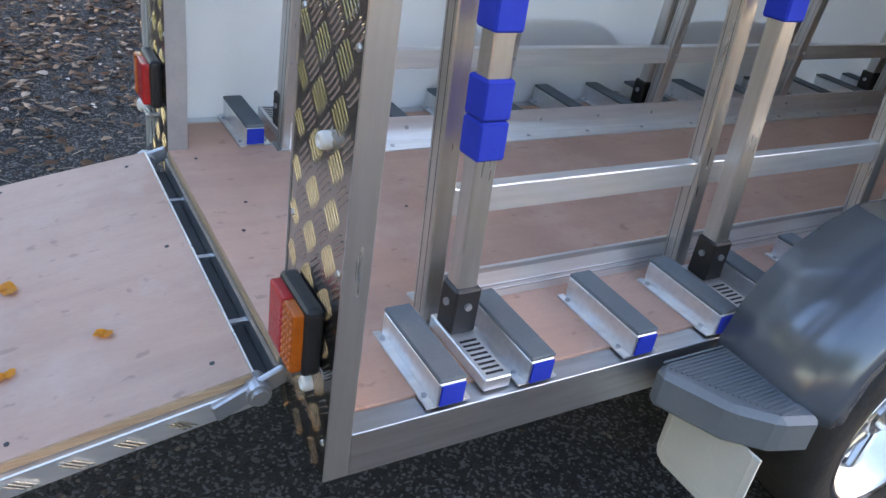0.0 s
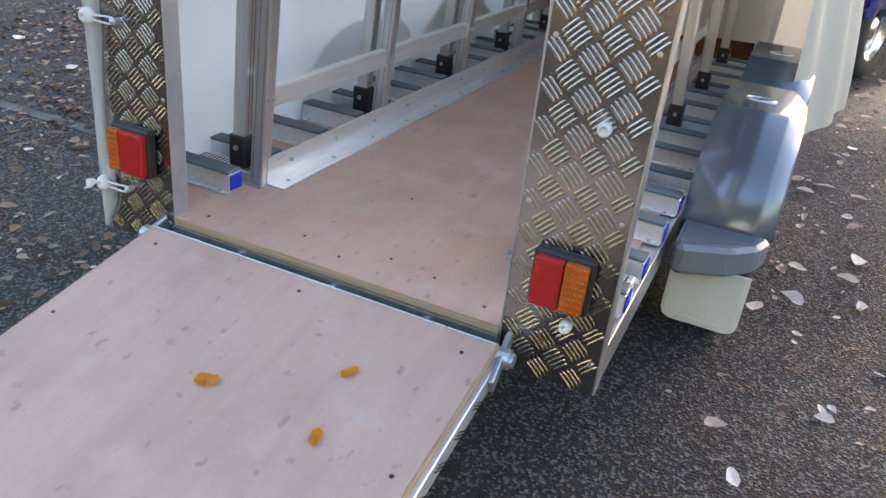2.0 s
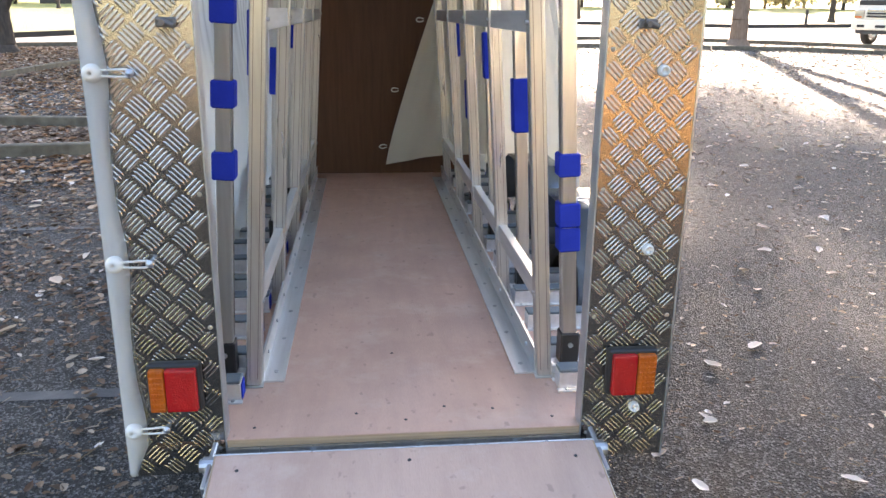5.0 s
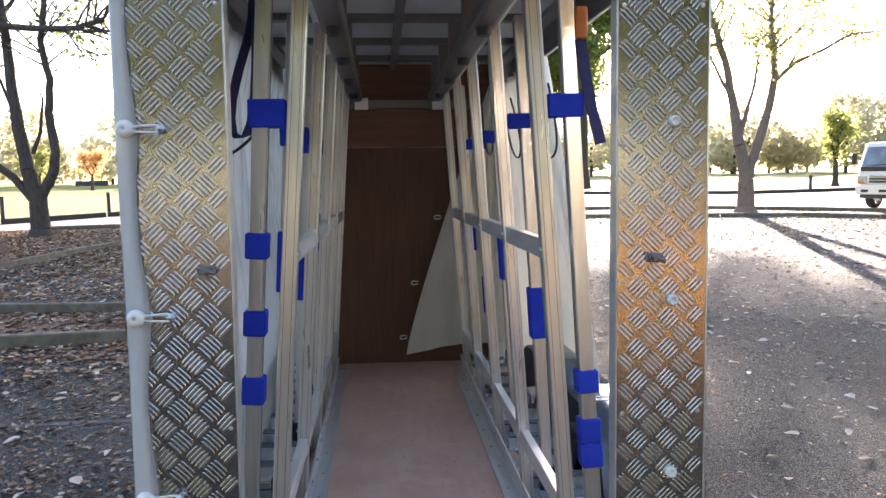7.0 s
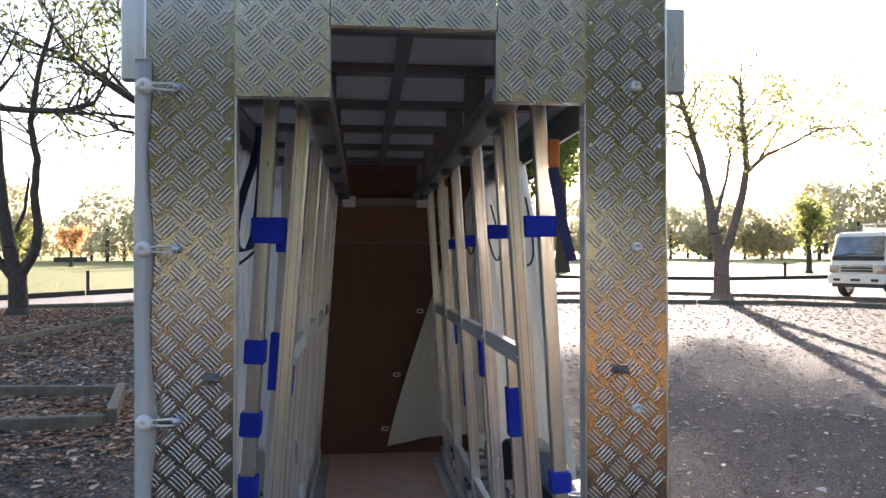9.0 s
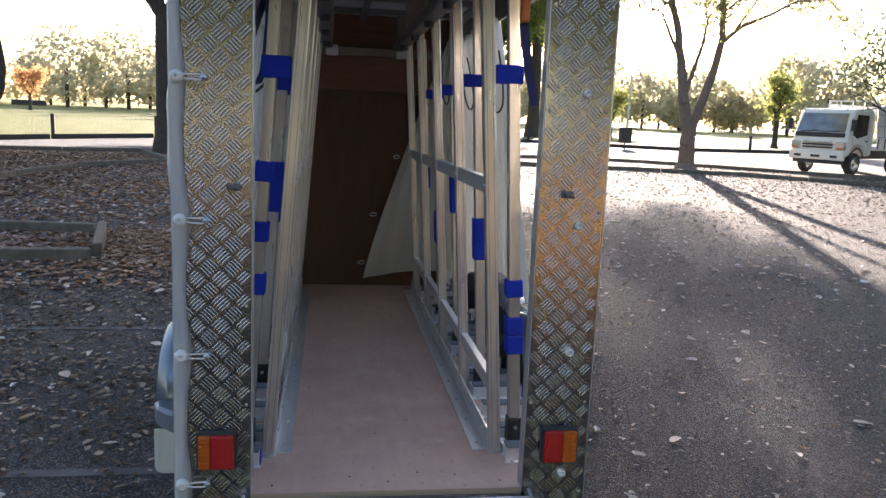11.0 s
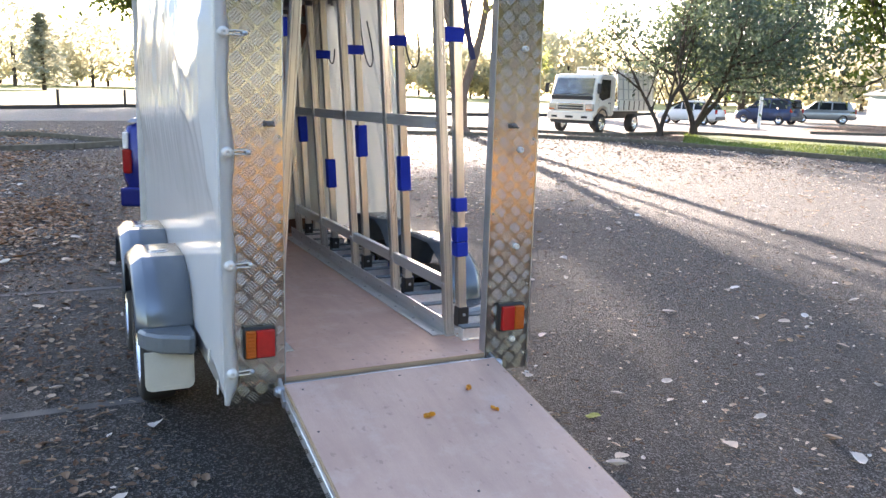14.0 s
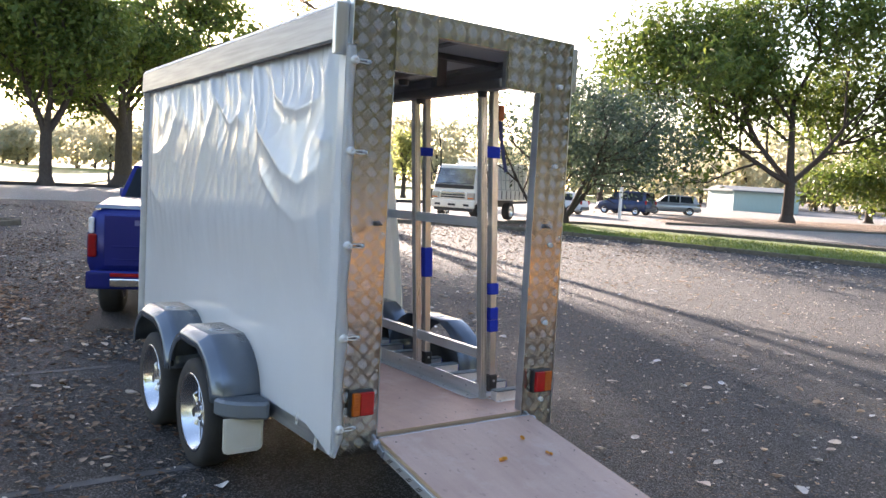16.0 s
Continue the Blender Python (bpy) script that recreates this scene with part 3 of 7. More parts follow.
# front wall, roof and upper beams
bm = box(BM(), -0.60, 0.60, 3.09, 3.115, F, 1.787)
part("front_panel", bm, BROWN, trailer, "dark brown plywood front wall")
bm = box(BM(), -0.60, 0.60, 3.09, 3.115, 1.790, 2.284)
part("front_panel", bm, BROWN_UP, trailer, "reddish brown upper panel")
bm = box(BM(), -0.665, 0.665, 3.1275, 3.135, F - 0.05, 2.302)
part("front_skin", bm, WHITEP, trailer, "white outer front skin")
bm = box(BM(), -0.60, 0.60, 0.04, 3.126, 2.285, 2.30)
part("roof_skin", bm, ROOFP, trailer, "pale grey roof sheet")
for y in (0.16, 0.60, 1.15, 1.70, 2.25, 2.78):
    bm = box(BM(), -0.60, 0.60, y - 0.028, y + 0.028, 2.255, 2.284, bevel=0.002)
    part("roof_bow", bm, GREYBAR, trailer, "dark roof cross bar")
bm = box(BM(), -0.03, 0.01, 0.05, 3.085, 2.243, 2.254, bevel=0.002)
part("roof_spine", bm, GREYBAR, trailer)
bm = box(BM(), -0.60, 0.60, 3.04, 3.089, 2.02, 2.07, bevel=0.002)
part("front_cross_rail", bm, BEAM, trailer)
for x in (-0.2, 0.26):
    bm = box(BM(), x - 0.04, x + 0.04, 3.025, 3.038, 2.01, 2.08, bevel=0.003)
    part("bracket", bm, WHITEP, trailer)
for s in (-1, 1):
    bm = box(BM(), 0.195 * s, 0.275 * s, 0.035, 3.02, 2.055, 2.105, bevel=0.016, seg=3)
    beam = part("upper_beam", bm, BEAM, trailer, "brownish aluminium beam along the rack tops")
    for y in (0.22, 0.78, 1.38, 1.98, 2.58):
        bm = rod(BM(), (0.232 * s, y, 2.054), (0.232 * s, y, 2.028), 0.026, 14, 0.021)
        part("rubber_knob", bm, BLACK, beam, "round black rubber knob")
    for y in (0.62, 1.17, 1.72, 2.27, 2.80):
        bm = box(BM(), 0.205 * s, 0.265 * s, y - 0.03, y + 0.03, 2.106, 2.254, bevel=0.002)
        part("hanger", bm, GREYBAR, trailer)
    # valance box over the curtain
    bm = BM()
    prism(bm, [(0.602 * s, 2.30), (0.68 * s, 2.285), (0.685 * s, 2.15), (0.662 * s, 2.145), (0.660 * s, 2.26), (0.602 * s, 2.27)], "y", 0.06, 3.10, 0.002)
    part("valance", bm, VALANCE, trailer, "aluminium valance over the side curtain")
    bm = box(BM(), 0.627 * s, 0.688 * s, 0.030, 0.059, 2.09, 2.305, bevel=0.004)
    part("valance_end", bm, ALU, trailer, "plain metal end cap of the valance")
    bm = BM()
    prism(bm, [(0.603 * s, 2.302), (0.603 * s, 2.33), (0.66 * s, 2.31), (0.675 * s, 2.29)], "y", 0.061, 3.11, 0.002)
    part("roof_edge", bm, WHITEP, trailer)
    bm = box(BM(), 0.575 * s, 0.615 * s, 3.04, 3.089, F, 2.25, bevel=0.003)
    part("front_post", bm, ALU, trailer)

# wheels, mudguards and mudflaps
AX = (1.24, 2.05)
for s in (-1, 1):
    for y in AX:
        c = (0.765 * s, y, 0.285)
        bm = lathe(BM(), [(0.085 * k, r) for k, r in ((-0.95, 0.213), (-1, 0.258), (-0.80, 0.287), (-0.4, 0.293), (0.4, 0.293), (0.80, 0.287), (1, 0.258), (0.95, 0.213))], c, 40)
        wheel = part("wheel", bm, TYRE, trailer, "black tyre on a bright multi-spoke alloy rim", True)
        o = 0.080 * s
        bm = lathe(BM(), [(-o * 0.5, 0.15), (-o * 0.4, 0.180), (o * 0.85, 0.196), (o, 0.216), (o * 1.04, 0.211), (o * 0.98, 0.197)], c, 40)
        part("rim", bm, CHROME, wheel, "bright alloy rim", True)
        bm = BM()
        for i in range(8):
            a = i * math.pi / 4 + 0.2
            u = Vector((0, math.cos(a), math.sin(a)))
            bar(bm, Vector(c) + u * 0.05 + Vector((o * 0.30, 0, 0)), Vector(c) + u * 0.187 + Vector((o * 0.10, 0, 0)), 0.030, 0.02, (0, -math.sin(a), math.cos(a)), 0.004)
        rod(bm, Vector(c) + Vector((-o * 0.05, 0, 0)), Vector(c) + Vector((o * 0.45, 0, 0)), 0.062, 20, 0.050)
        rod(bm, Vector(c) + Vector((o * 0.45, 0, 0)), Vector(c) + Vector((o * 0.85, 0, 0)), 0.030, 16, 0.026)
        part("spokes", bm, CHROME, wheel)
        bm = BM()
        rod(bm, Vector(c) + Vector((-o * 0.6, 0, 0)), Vector(c) + Vector((-o * 0.45, 0, 0)), 0.15, 24)
        rod(bm, (0, y, 0.285), (c[0], y, 0.285), 0.028, 10)
        part("hub", bm, DARKST, wheel)


def mudguard(s, y):
    """A one-piece plastic guard: arch with a rounded outer lip, and a step at the back."""
    bm = BM()
    x0, x1 = 0.632, 0.874
    arch = []
    prof = [(-0.43, 0.44), (-0.428, 0.48), (-0.405, 0.555), (-0.37, 0.615), (-0.32, 0.665), (-0.25, 0.708), (-0.185, 0.733), (-0.172, 0.739), (-0.165, 0.740), (0.165, 0.740), (0.172, 0.739), (0.185, 0.733), (0.25, 0.705), (0.31, 0.66), (0.36, 0.60), (0.395, 0.53), (0.405, 0.46)]
    sect = [(x0, 0.0, 0.0), (x1 - 0.055, 0.0, 0.0), (x1 - 0.046, 0.25, 0.005), (x1 - 0.007, 0.6, 0.038), (x1, 1.0, 0.047), (x1, 1.0, 0.086)]
    cz = 0.42
    rows = []
    for py, pz in prof:
        d = Vector((0, py, pz - cz))
        n = d.normalized()
        rows.append([bm.verts.new((x * s, y + py - n.y * dn, pz - n.z * dn)) for x, _, dn in sect])
    for r0, r1 in zip(rows, rows[1:]):
        for i in range(len(sect) - 1):
            bm.faces.new((r0[i], r0[i + 1], r1[i + 1], r1[i]))
    bmesh.ops.recalc_face_normals(bm, faces=bm.faces[:])
    bmesh.ops.solidify(bm, geom=bm.faces[:], thickness=0.005)
    guard = part("mudguard", bm, FENDER, trailer, "silver-grey moulded plastic mudguard", True)
    bm = lathe(BM(), [(0.0, 0.030), (0.004, 0.030), (0.004, 0.024), (0.001, 0.024)], (0, 0, 0), 24, "y")
    bm.transform(Matrix.Translation((0.735 * s, y - 0.04, 0.740)) @ Matrix.Rotation(math.pi / 2, 4, "X") @ Matrix.Diagonal((1.5, 1, 0.8, 1)))
    part("maker_badge", bm, CHROME, guard, "small bright oval badge", True)
    return guard


for s in (-1, 1):
    for k, y in enumerate(AX):
        g = mudguard(s, y)
        if k == 0:
            yb = y - 0.43
            xf = 0.852
            bm = BM()
            prism(bm, [(0.642 * s, yb + 0.02), (0.645 * s, yb - 0.165), (0.665 * s, yb - 0.185), (0.79 * s, yb - 0.125), (0.848 * s, yb - 0.06), (0.873 * s, yb + 0.02)], "z", 0.385, 0.468, 0.012)
            part("step", bm, STEPM, g, "grey moulded step", False)
            bm = BM()
            for i in range(22):
                t = i / 21
                xa = 0.648 + t * 0.185
                ya = yb - 0.160 + max(0, t - 0.1) * 0.115
                box(bm, xa * s, (xa + 0.004) * s, ya, yb - 0.005, 0.4685, 0.471)
            part("step_ribs", bm, STEPM, g)
            bm = BM()
            prism(bm, [(0.645 * s, 0.385), (0.645 * s, 0.235), (0.652 * s, 0.215), (0.672 * s, 0.205), ((xf - 0.027) * s, 0.205), ((xf - 0.007) * s, 0.215), (xf * s, 0.235), (xf * s, 0.385)], "y", yb - 0.085, yb - 0.079, 0.001)
            fl = part("mudflap", bm, FLAP_W, g, "cream plastic mudflap")
            bm = BM()
            for za, zb, xa, xb in ((0.222, 0.226, 0.675, xf - 0.03), (0.232, 0.383, 0.655, 0.659), (0.232, 0.383, xf - 0.018, xf - 0.014)):
                box(bm, xa * s, xb * s, yb - 0.0875, yb - 0.0845, za, zb)
            part("mudflap_rim", bm, FLAP_W, fl)

# ramp, hinged below the sill
SL = 0.19
RL = 2.45
rm = Matrix.Translation((0, -0.055, F - 0.008)) @ Matrix.Rotation(math.atan(SL), 4, "X") @ Matrix.Rotation(math.pi, 4, "Z")
bm = box(BM(), -0.432, 0.432, 0, RL, -0.018, 0, rm)
ramp = part("ramp", bm, PLY_RAMP, trailer, "pinkish plywood loading ramp lowered to the ground")
bm = BM()
for x in (-1, 1):
    box(bm, 0.4325 * x, 0.436 * x, 0.0, RL, -0.017, -0.001, rm)
part("ramp_ply_edge", bm, PLY_EDGE, ramp, "bare layered plywood edge")
bm = BM()
for x in (-1, 1):
    box(bm, 0.40 * x, 0.446 * x, 0.01, RL, -0.062, -0.019, rm, 0.002)
for yy in (0.01, 0.8, 1.6, RL - 0.05):
    box(bm, -0.40, 0.40, yy, yy + 0.04, -0.060, -0.020, rm)
part("ramp_frame", bm, ALU_Y, ramp, "aluminium ramp frame")
for x in (-1, 1):
    bm = BM()
    for i in range(30):
        for j in range(3):
            q = 0.10 + i * 0.078 + j * 0.009
            pts = [rm @ Vector((0.4475 * x, q + a, b)) for a, b in ((0, -0.052), (0.004, -0.052), (0.030, -0.030), (0.026, -0.030))]
            vs = [bm.verts.new(p) for p in pts] + [bm.verts.new(p + Vector((-0.0018 * x, 0, 0))) for p in pts]
            bm.faces.new(vs[:4])
            for e in range(4):
                bm.faces.new((vs[e], vs[(e + 1) % 4], vs[4 + (e + 1) % 4], vs[4 + e]))
    bmesh.ops.recalc_face_normals(bm, faces=bm.faces[:])
    tagged(part("ramp_edge_tread", bm, TREAD_BAR, ramp), "raised tread bars on the ramp edge", "", "", "stuff")
for x, yy in ((-0.38, 0.05), (0.38, 0.05), (0.0, 0.04), (-0.39, 0.75), (0.39, 0.75), (0.4, 0.32), (-0.4, 0.36), (0.02, 0.75)):
    bm = rod(BM(), rm @ Vector((x, yy, -0.001)), rm @ Vector((x, yy, 0.001)), 0.0045, 8)
    part("screw", bm, DARKST, ramp)
bm = box(BM(), -0.434, 0.434, -0.0045, -0.0005, -0.020, 0.0018, rm, 0.0008)
part("ramp_edge_strip", bm, ALU_B, ramp, "thin bright metal strip along the ramp's hinge edge")
for s in (-1, 1):
    bm = BM()
    rod(bm, (0.42 * s, -0.05, F - 0.035), (0.462 * s, -0.05, F - 0.035), 0.021, 16)
    rod(bm, (0.462 * s, -0.05, F - 0.035), (0.470 * s, -0.05, F - 0.035), 0.015, 12)
    bar(bm, (0.452 * s, -0.12, F - 0.060), (0.440 * s, 0.0, F - 0.015), 0.012, 0.035, (1, 0, 0), 0.003)
    part("hinge", bm, GALV, ramp, "round steel hinge bolt")
for x in (-0.22, 0.03, 0.26):
    bm = box(BM(), x - 0.006, x + 0.006, -0.055, -0.010, F - 0.034, F - 0.030)
    part("hinge_tab", bm, GALV, ramp)

# screws in the floor
for x, y in ((-0.36, 0.05), (0.36, 0.05), (0.0, 0.06), (0.10, 0.12), (-0.12, 0.1), (0.22, 0.10), (-0.02, 0.45)):
    bm = rod(BM(), (x, y, F), (x, y, F + 0.001), 0.0042, 8)
    part("screw", bm, DARKST, trailer)

# ---- glass racks, ledges and clamp poles ----
YS = [0.285 + 0.625 * i for i in range(5)]


def post_x(z):
    return 0.390 - 0.068 * (z - F)


def pole_x(z):
    return 0.460 - 0.058 * (z - 0.55)


def glass_rack(s):
    r = thing("glass_rack", (0.385 * s, 0.28, F), "leaning aluminium glass rack bolted along the trailer floor", "rack", "glass racks")
    bm = BM()
    prism(bm, [(0.312 * s, F + 0.001), (0.372 * s, F + 0.001), (0.368 * s, F + 0.075), (0.363 * s, F + 0.075), (0.366 * s, F + 0.006), (0.312 * s, F + 0.005)], "y", 0.285, 2.93)
    base = part("base_angle", bm, ALU_Y, r, "bright aluminium base angle")
    for q in (0.018, 0.030, 0.064):
        xo = 0.3725 - 0.004 * q / 0.075
        bm = box(BM(), xo * s, (xo + 0.0018) * s, 0.285, 2.93, F + q, F + q + (0.003 if q < 0.06 else 0.010))
        part("rib", bm, ALU_SIDE, base)
    for i in range(12):
        y = 0.34 + i * 0.225
        part("bolt", rod(BM(), (0.338 * s, y, F + 0.004), (0.338 * s, y, F + 0.008), 0.0065, 8), GALV, r)
        part("bolt", rod(BM(), (0.366 * s, y + 0.05, F + 0.045), (0.360 * s, y + 0.05, F + 0.045), 0.0055, 8), GALV, r)
    for y in YS:
        bm = bar(BM(), (post_x(F) * s, y, F + 0.002), (post_x(2.09) * s, y, 2.09), 0.038, 0.040, (0, 1, 0), 0.003)
        post = part("post", bm, ALU, r, "square aluminium rack post")
        bm = BM()
        for e in (-0.010, 0.010):
            bar(bm, ((post_x(F + 0.02) + e) * s, y - 0.0192, F + 0.02), ((post_x(2.07) + e) * s, y - 0.0192, 2.07), 0.0010, 0.0014, (0, 1, 0))
        part("groove", bm, GREYBAR, post)
        bm = box(BM(), (post_x(F) - 0.026) * s, (post_x(F) + 0.032) * s, y - 0.03, y + 0.03, F + 0.0006, F + 0.003)
        part("foot_plate", bm, ALU, r)
    for z in (0.705, 1.40):
        for y0, y1 in zip(YS, YS[1:]):
            bm = box(BM(), (post_x(z) - 0.014) * s, (post_x(z) + 0.014) * s, y0 + 0.0195, y1 - 0.0195, z - 0.026, z + 0.026, bevel=0.002)
            part("rail", bm, ALU_Y, r, "aluminium cross rail")
        for y in YS:
            for d in (-0.011, 0.011):
                part("rivet", rod(BM(), ((post_x(z) - 0.019) * s, y + d, z), ((post_x(z) - 0.024) * s, y + d, z), 0.005, 8), GALV, r)
    bm = box(BM(), (post_x(2.06) - 0.022) * s, (post_x(2.06) + 0.022) * s, YS[0] - 0.02, YS[-1] + 0.02, 2.0915, 2.10)
    part("top_rail", bm, ALU_Y, r)
    return r


for s in (-1, 1):
    glass_rack(s)


def ledge(y, s, pad):
    t = thing("ledge", (0.51 * s, y, F), "aluminium glass ledge with grey rubber top and blue end", "ledge", "ledges along the racks")
    xa, xb = 0.410, 0.618
    bm = BM()
    box(bm, xa * s, xb * s, y - 0.024, y + 0.024, F + 0.001, F + 0.048, bevel=0.002)
    box(bm, (xa - 0.004) * s, (xb - 0.002) * s, y - 0.040, y - 0.0245, F + 0.0005, F + 0.004)
    box(bm, (xa - 0.004) * s, (xb - 0.002) * s, y + 0.0245, y + 0.040, F + 0.0005, F + 0.004)
    part("channel", bm, ALU_Y, t)
    bm = box(BM(), xa * s, xb * s, y - 0.0255, y + 0.0255, F + 0.0485, F + 0.057, bevel=0.0025)
    part("rubber_strip", bm, RUBBER, t, "grey rubber strip")
    for xe in (pad,):
        bm = box(BM(), xe * s, (xe + (0.004 if xe > 0.5 else -0.004)) * s, y - 0.022, y + 0.022, F + 0.006, F + 0.047, bevel=0.001)
        part("end_pad", bm, BLUE, t, "blue foam end pad")
    for xx in (xa + 0.02, xb - 0.03):
        for d in (-0.032, 0.032):
            part("screw", rod(BM(), (xx * s, y + d, F + 0.004), (xx * s, y + d, F + 0.008), 0.005, 8), GALV, t)
    return t


for s in (-1, 1):
    pad = 0.6185 if s > 0 else 0.4095
    proto = None
    for i, y in enumerate(YS):
        for d in (-0.075, 0.10, 0.335):
            yy = y + d
            if yy > 2.98:
                continue
            if proto is None:
                proto = ledge(yy, s, pad)
            else:
                copy_thing(proto, TR @ pose(0.51 * s, yy, F))


def slotted_channel(y, s):
    t = thing("slotted_channel", (0.52 * s, y, F), "slotted aluminium track under a clamp pole", "channel", "slotted channels")
    bm = box(BM(), 0.415 * s, 0.610 * s, y - 0.026, y + 0.026, F + 0.001, F + 0.026, bevel=0.002)
    part("track", bm, ALU_Y, t)
    for i in range(8):
        x = 0.505 + i * 0.0125
        part("slot", box(BM(), x * s, (x + 0.005) * s, y - 0.017, y + 0.017, F + 0.0255, F + 0.0268), BLACK, t, "dark slot")
    return t


for s in (-1, 1):
    proto = slotted_channel(YS[0] + 0.02, s)
    for y in YS[1:]:
        copy_thing(proto, TR @ pose(0.52 * s, y + 0.02, F))


def clamp_pole(s, y, pads, strap=False):
    t = thing("clamp_pole", (pole_x(0.5) * s, y, F + 0.026), "aluminium clamp pole with blue foam pads and a black foot", "pole", "clamp poles")
    d = Vector((pole_x(2.09) * s - pole_x(0.57) * s, 0, 2.09 - 0.57))
    bm = bar(BM(), (pole_x(0.57) * s, y, 0.57), (pole_x(2.12) * s, y, 2.12), 0.040, 0.038, (0, 1, 0), 0.0025)
    tube = part("tube", bm, ALU, t, "square aluminium tube")
    bm = BM()
    for e in (-1, 1):
        bar(bm, ((pole_x(0.60) - 0.0202) * s, y + 0.006 * e, 0.60), ((pole_x(2.1) - 0.0202) * s, y + 0.006 * e, 2.1), 0.0015, 0.001, (0, 1, 0))
    for e in (-0.0125, 0.0125):
        bar(bm, ((pole_x(0.60) + e) * s, y - 0.0192, 0.60), ((pole_x(2.1) + e) * s, y - 0.0192, 2.1), 0.0010, 0.0015, (0, 1, 0))
    part("groove", bm, GREYBAR, tube)
    bm = box(BM(), (pole_x(0.54) - 0.026) * s, (pole_x(0.54) + 0.026) * s, y - 0.026, y + 0.026, F + 0.027, F + 0.118, bevel=0.004)
    foot = part("foot", bm, BLACK, t, "black plastic foot block")
    part("bolt", rod(BM(), (pole_x(0.54) * s, y - 0.026, F + 0.085), (pole_x(0.54) * s, y - 0.031, F + 0.085), 0.007, 10), GALV, foot)
    part("bolt", rod(BM(), ((pole_x(0.54) + 0.026) * s, y, F + 0.085), ((pole_x(0.54) + 0.031) * s, y, F + 0.085), 0.007, 10), GALV, foot)
    for z0, z1, wide in pads:
        x = pole_x((z0 + z1) / 2)
        if wide:
            bm = box(BM(), (x - 0.062) * s, (x + 0.030) * s, y - 0.024, y + 0.024, z0, z1, bevel=0.003)
        else:
            bm = bar(BM(), (pole_x(z0) * s, y, z0), (pole_x(z1) * s, y, z1), 0.054, 0.056, (0, 1, 0), 0.004)
        part("foam_pad", bm, BLUE, t, "blue foam pad")
    if strap:
        x = pole_x(2.0)
        bm = box(BM(), (x + 0.02) * s, (x + 0.052) * s, y - 0.03, y + 0.004, 1.93, 2.01, bevel=0.008, seg=2)
        part("ratchet", bm, ORANGE, t, "orange ratchet buckle")
        bm = BM()
        pts = [Vector(((x + 0.035 + q[0]) * s, y - 0.015 + q[1], q[2])) for q in ((0, 0, 1.93), (0.012, 0, 1.85), (0.028, -0.005, 1.76), (0.05, -0.01, 1.67))]
        for a, b in zip(pts, pts[1:]):
            bar(bm, a, b + (b - a) * 0.03, 0.034, 0.004, (1, 0.4, 0))
        part("strap", bm, NAVY, t, "navy webbing strap")
    return t


PADS = {
    1: [[(1.735, 1.795, True), (1.02, 1.08, False), (0.886, 0.95, False), (0.82, 0.884, False)],
        [(1.75, 1.80, True), (1.04, 1.215, False)],
        [(1.735, 1.785, True), (1.165, 1.345, False)],
        [(1.735, 1.785, True), (0.92, 1.105, False)],
        [(1.18, 1.36, False)]],
    -1: [[(1.715, 1.785, True), (1.39, 1.455, False), (1.195, 1.26, False), (1.02, 1.09, False)],
         [(1.70, 1.76, True), (1.22, 1.42, False)],
         [(1.70, 1.76, True), (1.10, 1.28, False)],
         [(1.72, 1.78, True), (1.25, 1.43, False)],
         [(1.15, 1.33, False)]],
}
for s in (1, -1):
    for i, y in enumerate(YS):
        clamp_pole(s, y + 0.02, PADS[s][i], i == 0 and s > 0)


def cord(name, pts, r, material, parent, label=""):
    cu = bpy.data.curves.new(name, "CURVE")
    cu.dimensions = "3D"
    cu.bevel_depth, cu.bevel_resolution = r, 2
    sp = cu.splines.new("NURBS")
    sp.points.add(len(pts) - 1)
    base = BASES.get(parent.name, Vector())
    for p, q in zip(sp.points, pts):
        p.co = (*(Vector(q) - base), 1)
    sp.use_endpoint_u, sp.order_u = True, 3
    cu.materials.append(material)
    tmp = bpy.data.objects.new(name, cu)
    me = bpy.data.meshes.new_from_object(tmp)
    bpy.data.objects.remove(tmp)
    ob = new(name, me)
    ob.parent = parent
    if label:
        ob["label"] = label
    return ob


# cords and straps hanging from the top rails
for s, y, pts in ((1, 0.97, ((0.06, 2.02), (0.055, 1.85), (0.08, 1.68), (0.12, 1.64), (0.14, 1.72), (0.10, 1.90))),
                  (1, 1.61, ((0.05, 2.02), (0.06, 1.86), (0.09, 1.70), (0.12, 1.66), (0.13, 1.75), (0.08, 1.92))),
                  (1, 2.25, ((0.05, 2.02), (0.05, 1.88), (0.07, 1.72), (0.10, 1.70), (0.10, 1.80))),
                  (-1, 0.34, ((0.10, 2.05), (0.13, 1.92), (0.17, 1.78), (0.16, 1.66), (0.10, 1.64), (0.04, 1.70)))):
    t = thing("cord_loop", (pole_x(2.0) * s, y, 2.0), "dark cord loop hanging beside the rack", "cord", "hanging cords")
    cord("cord", [((0.365 + a) * s, y - 0.01 * k, z) for k, (a, z) in enumerate(pts)], 0.004, BLACK, t)
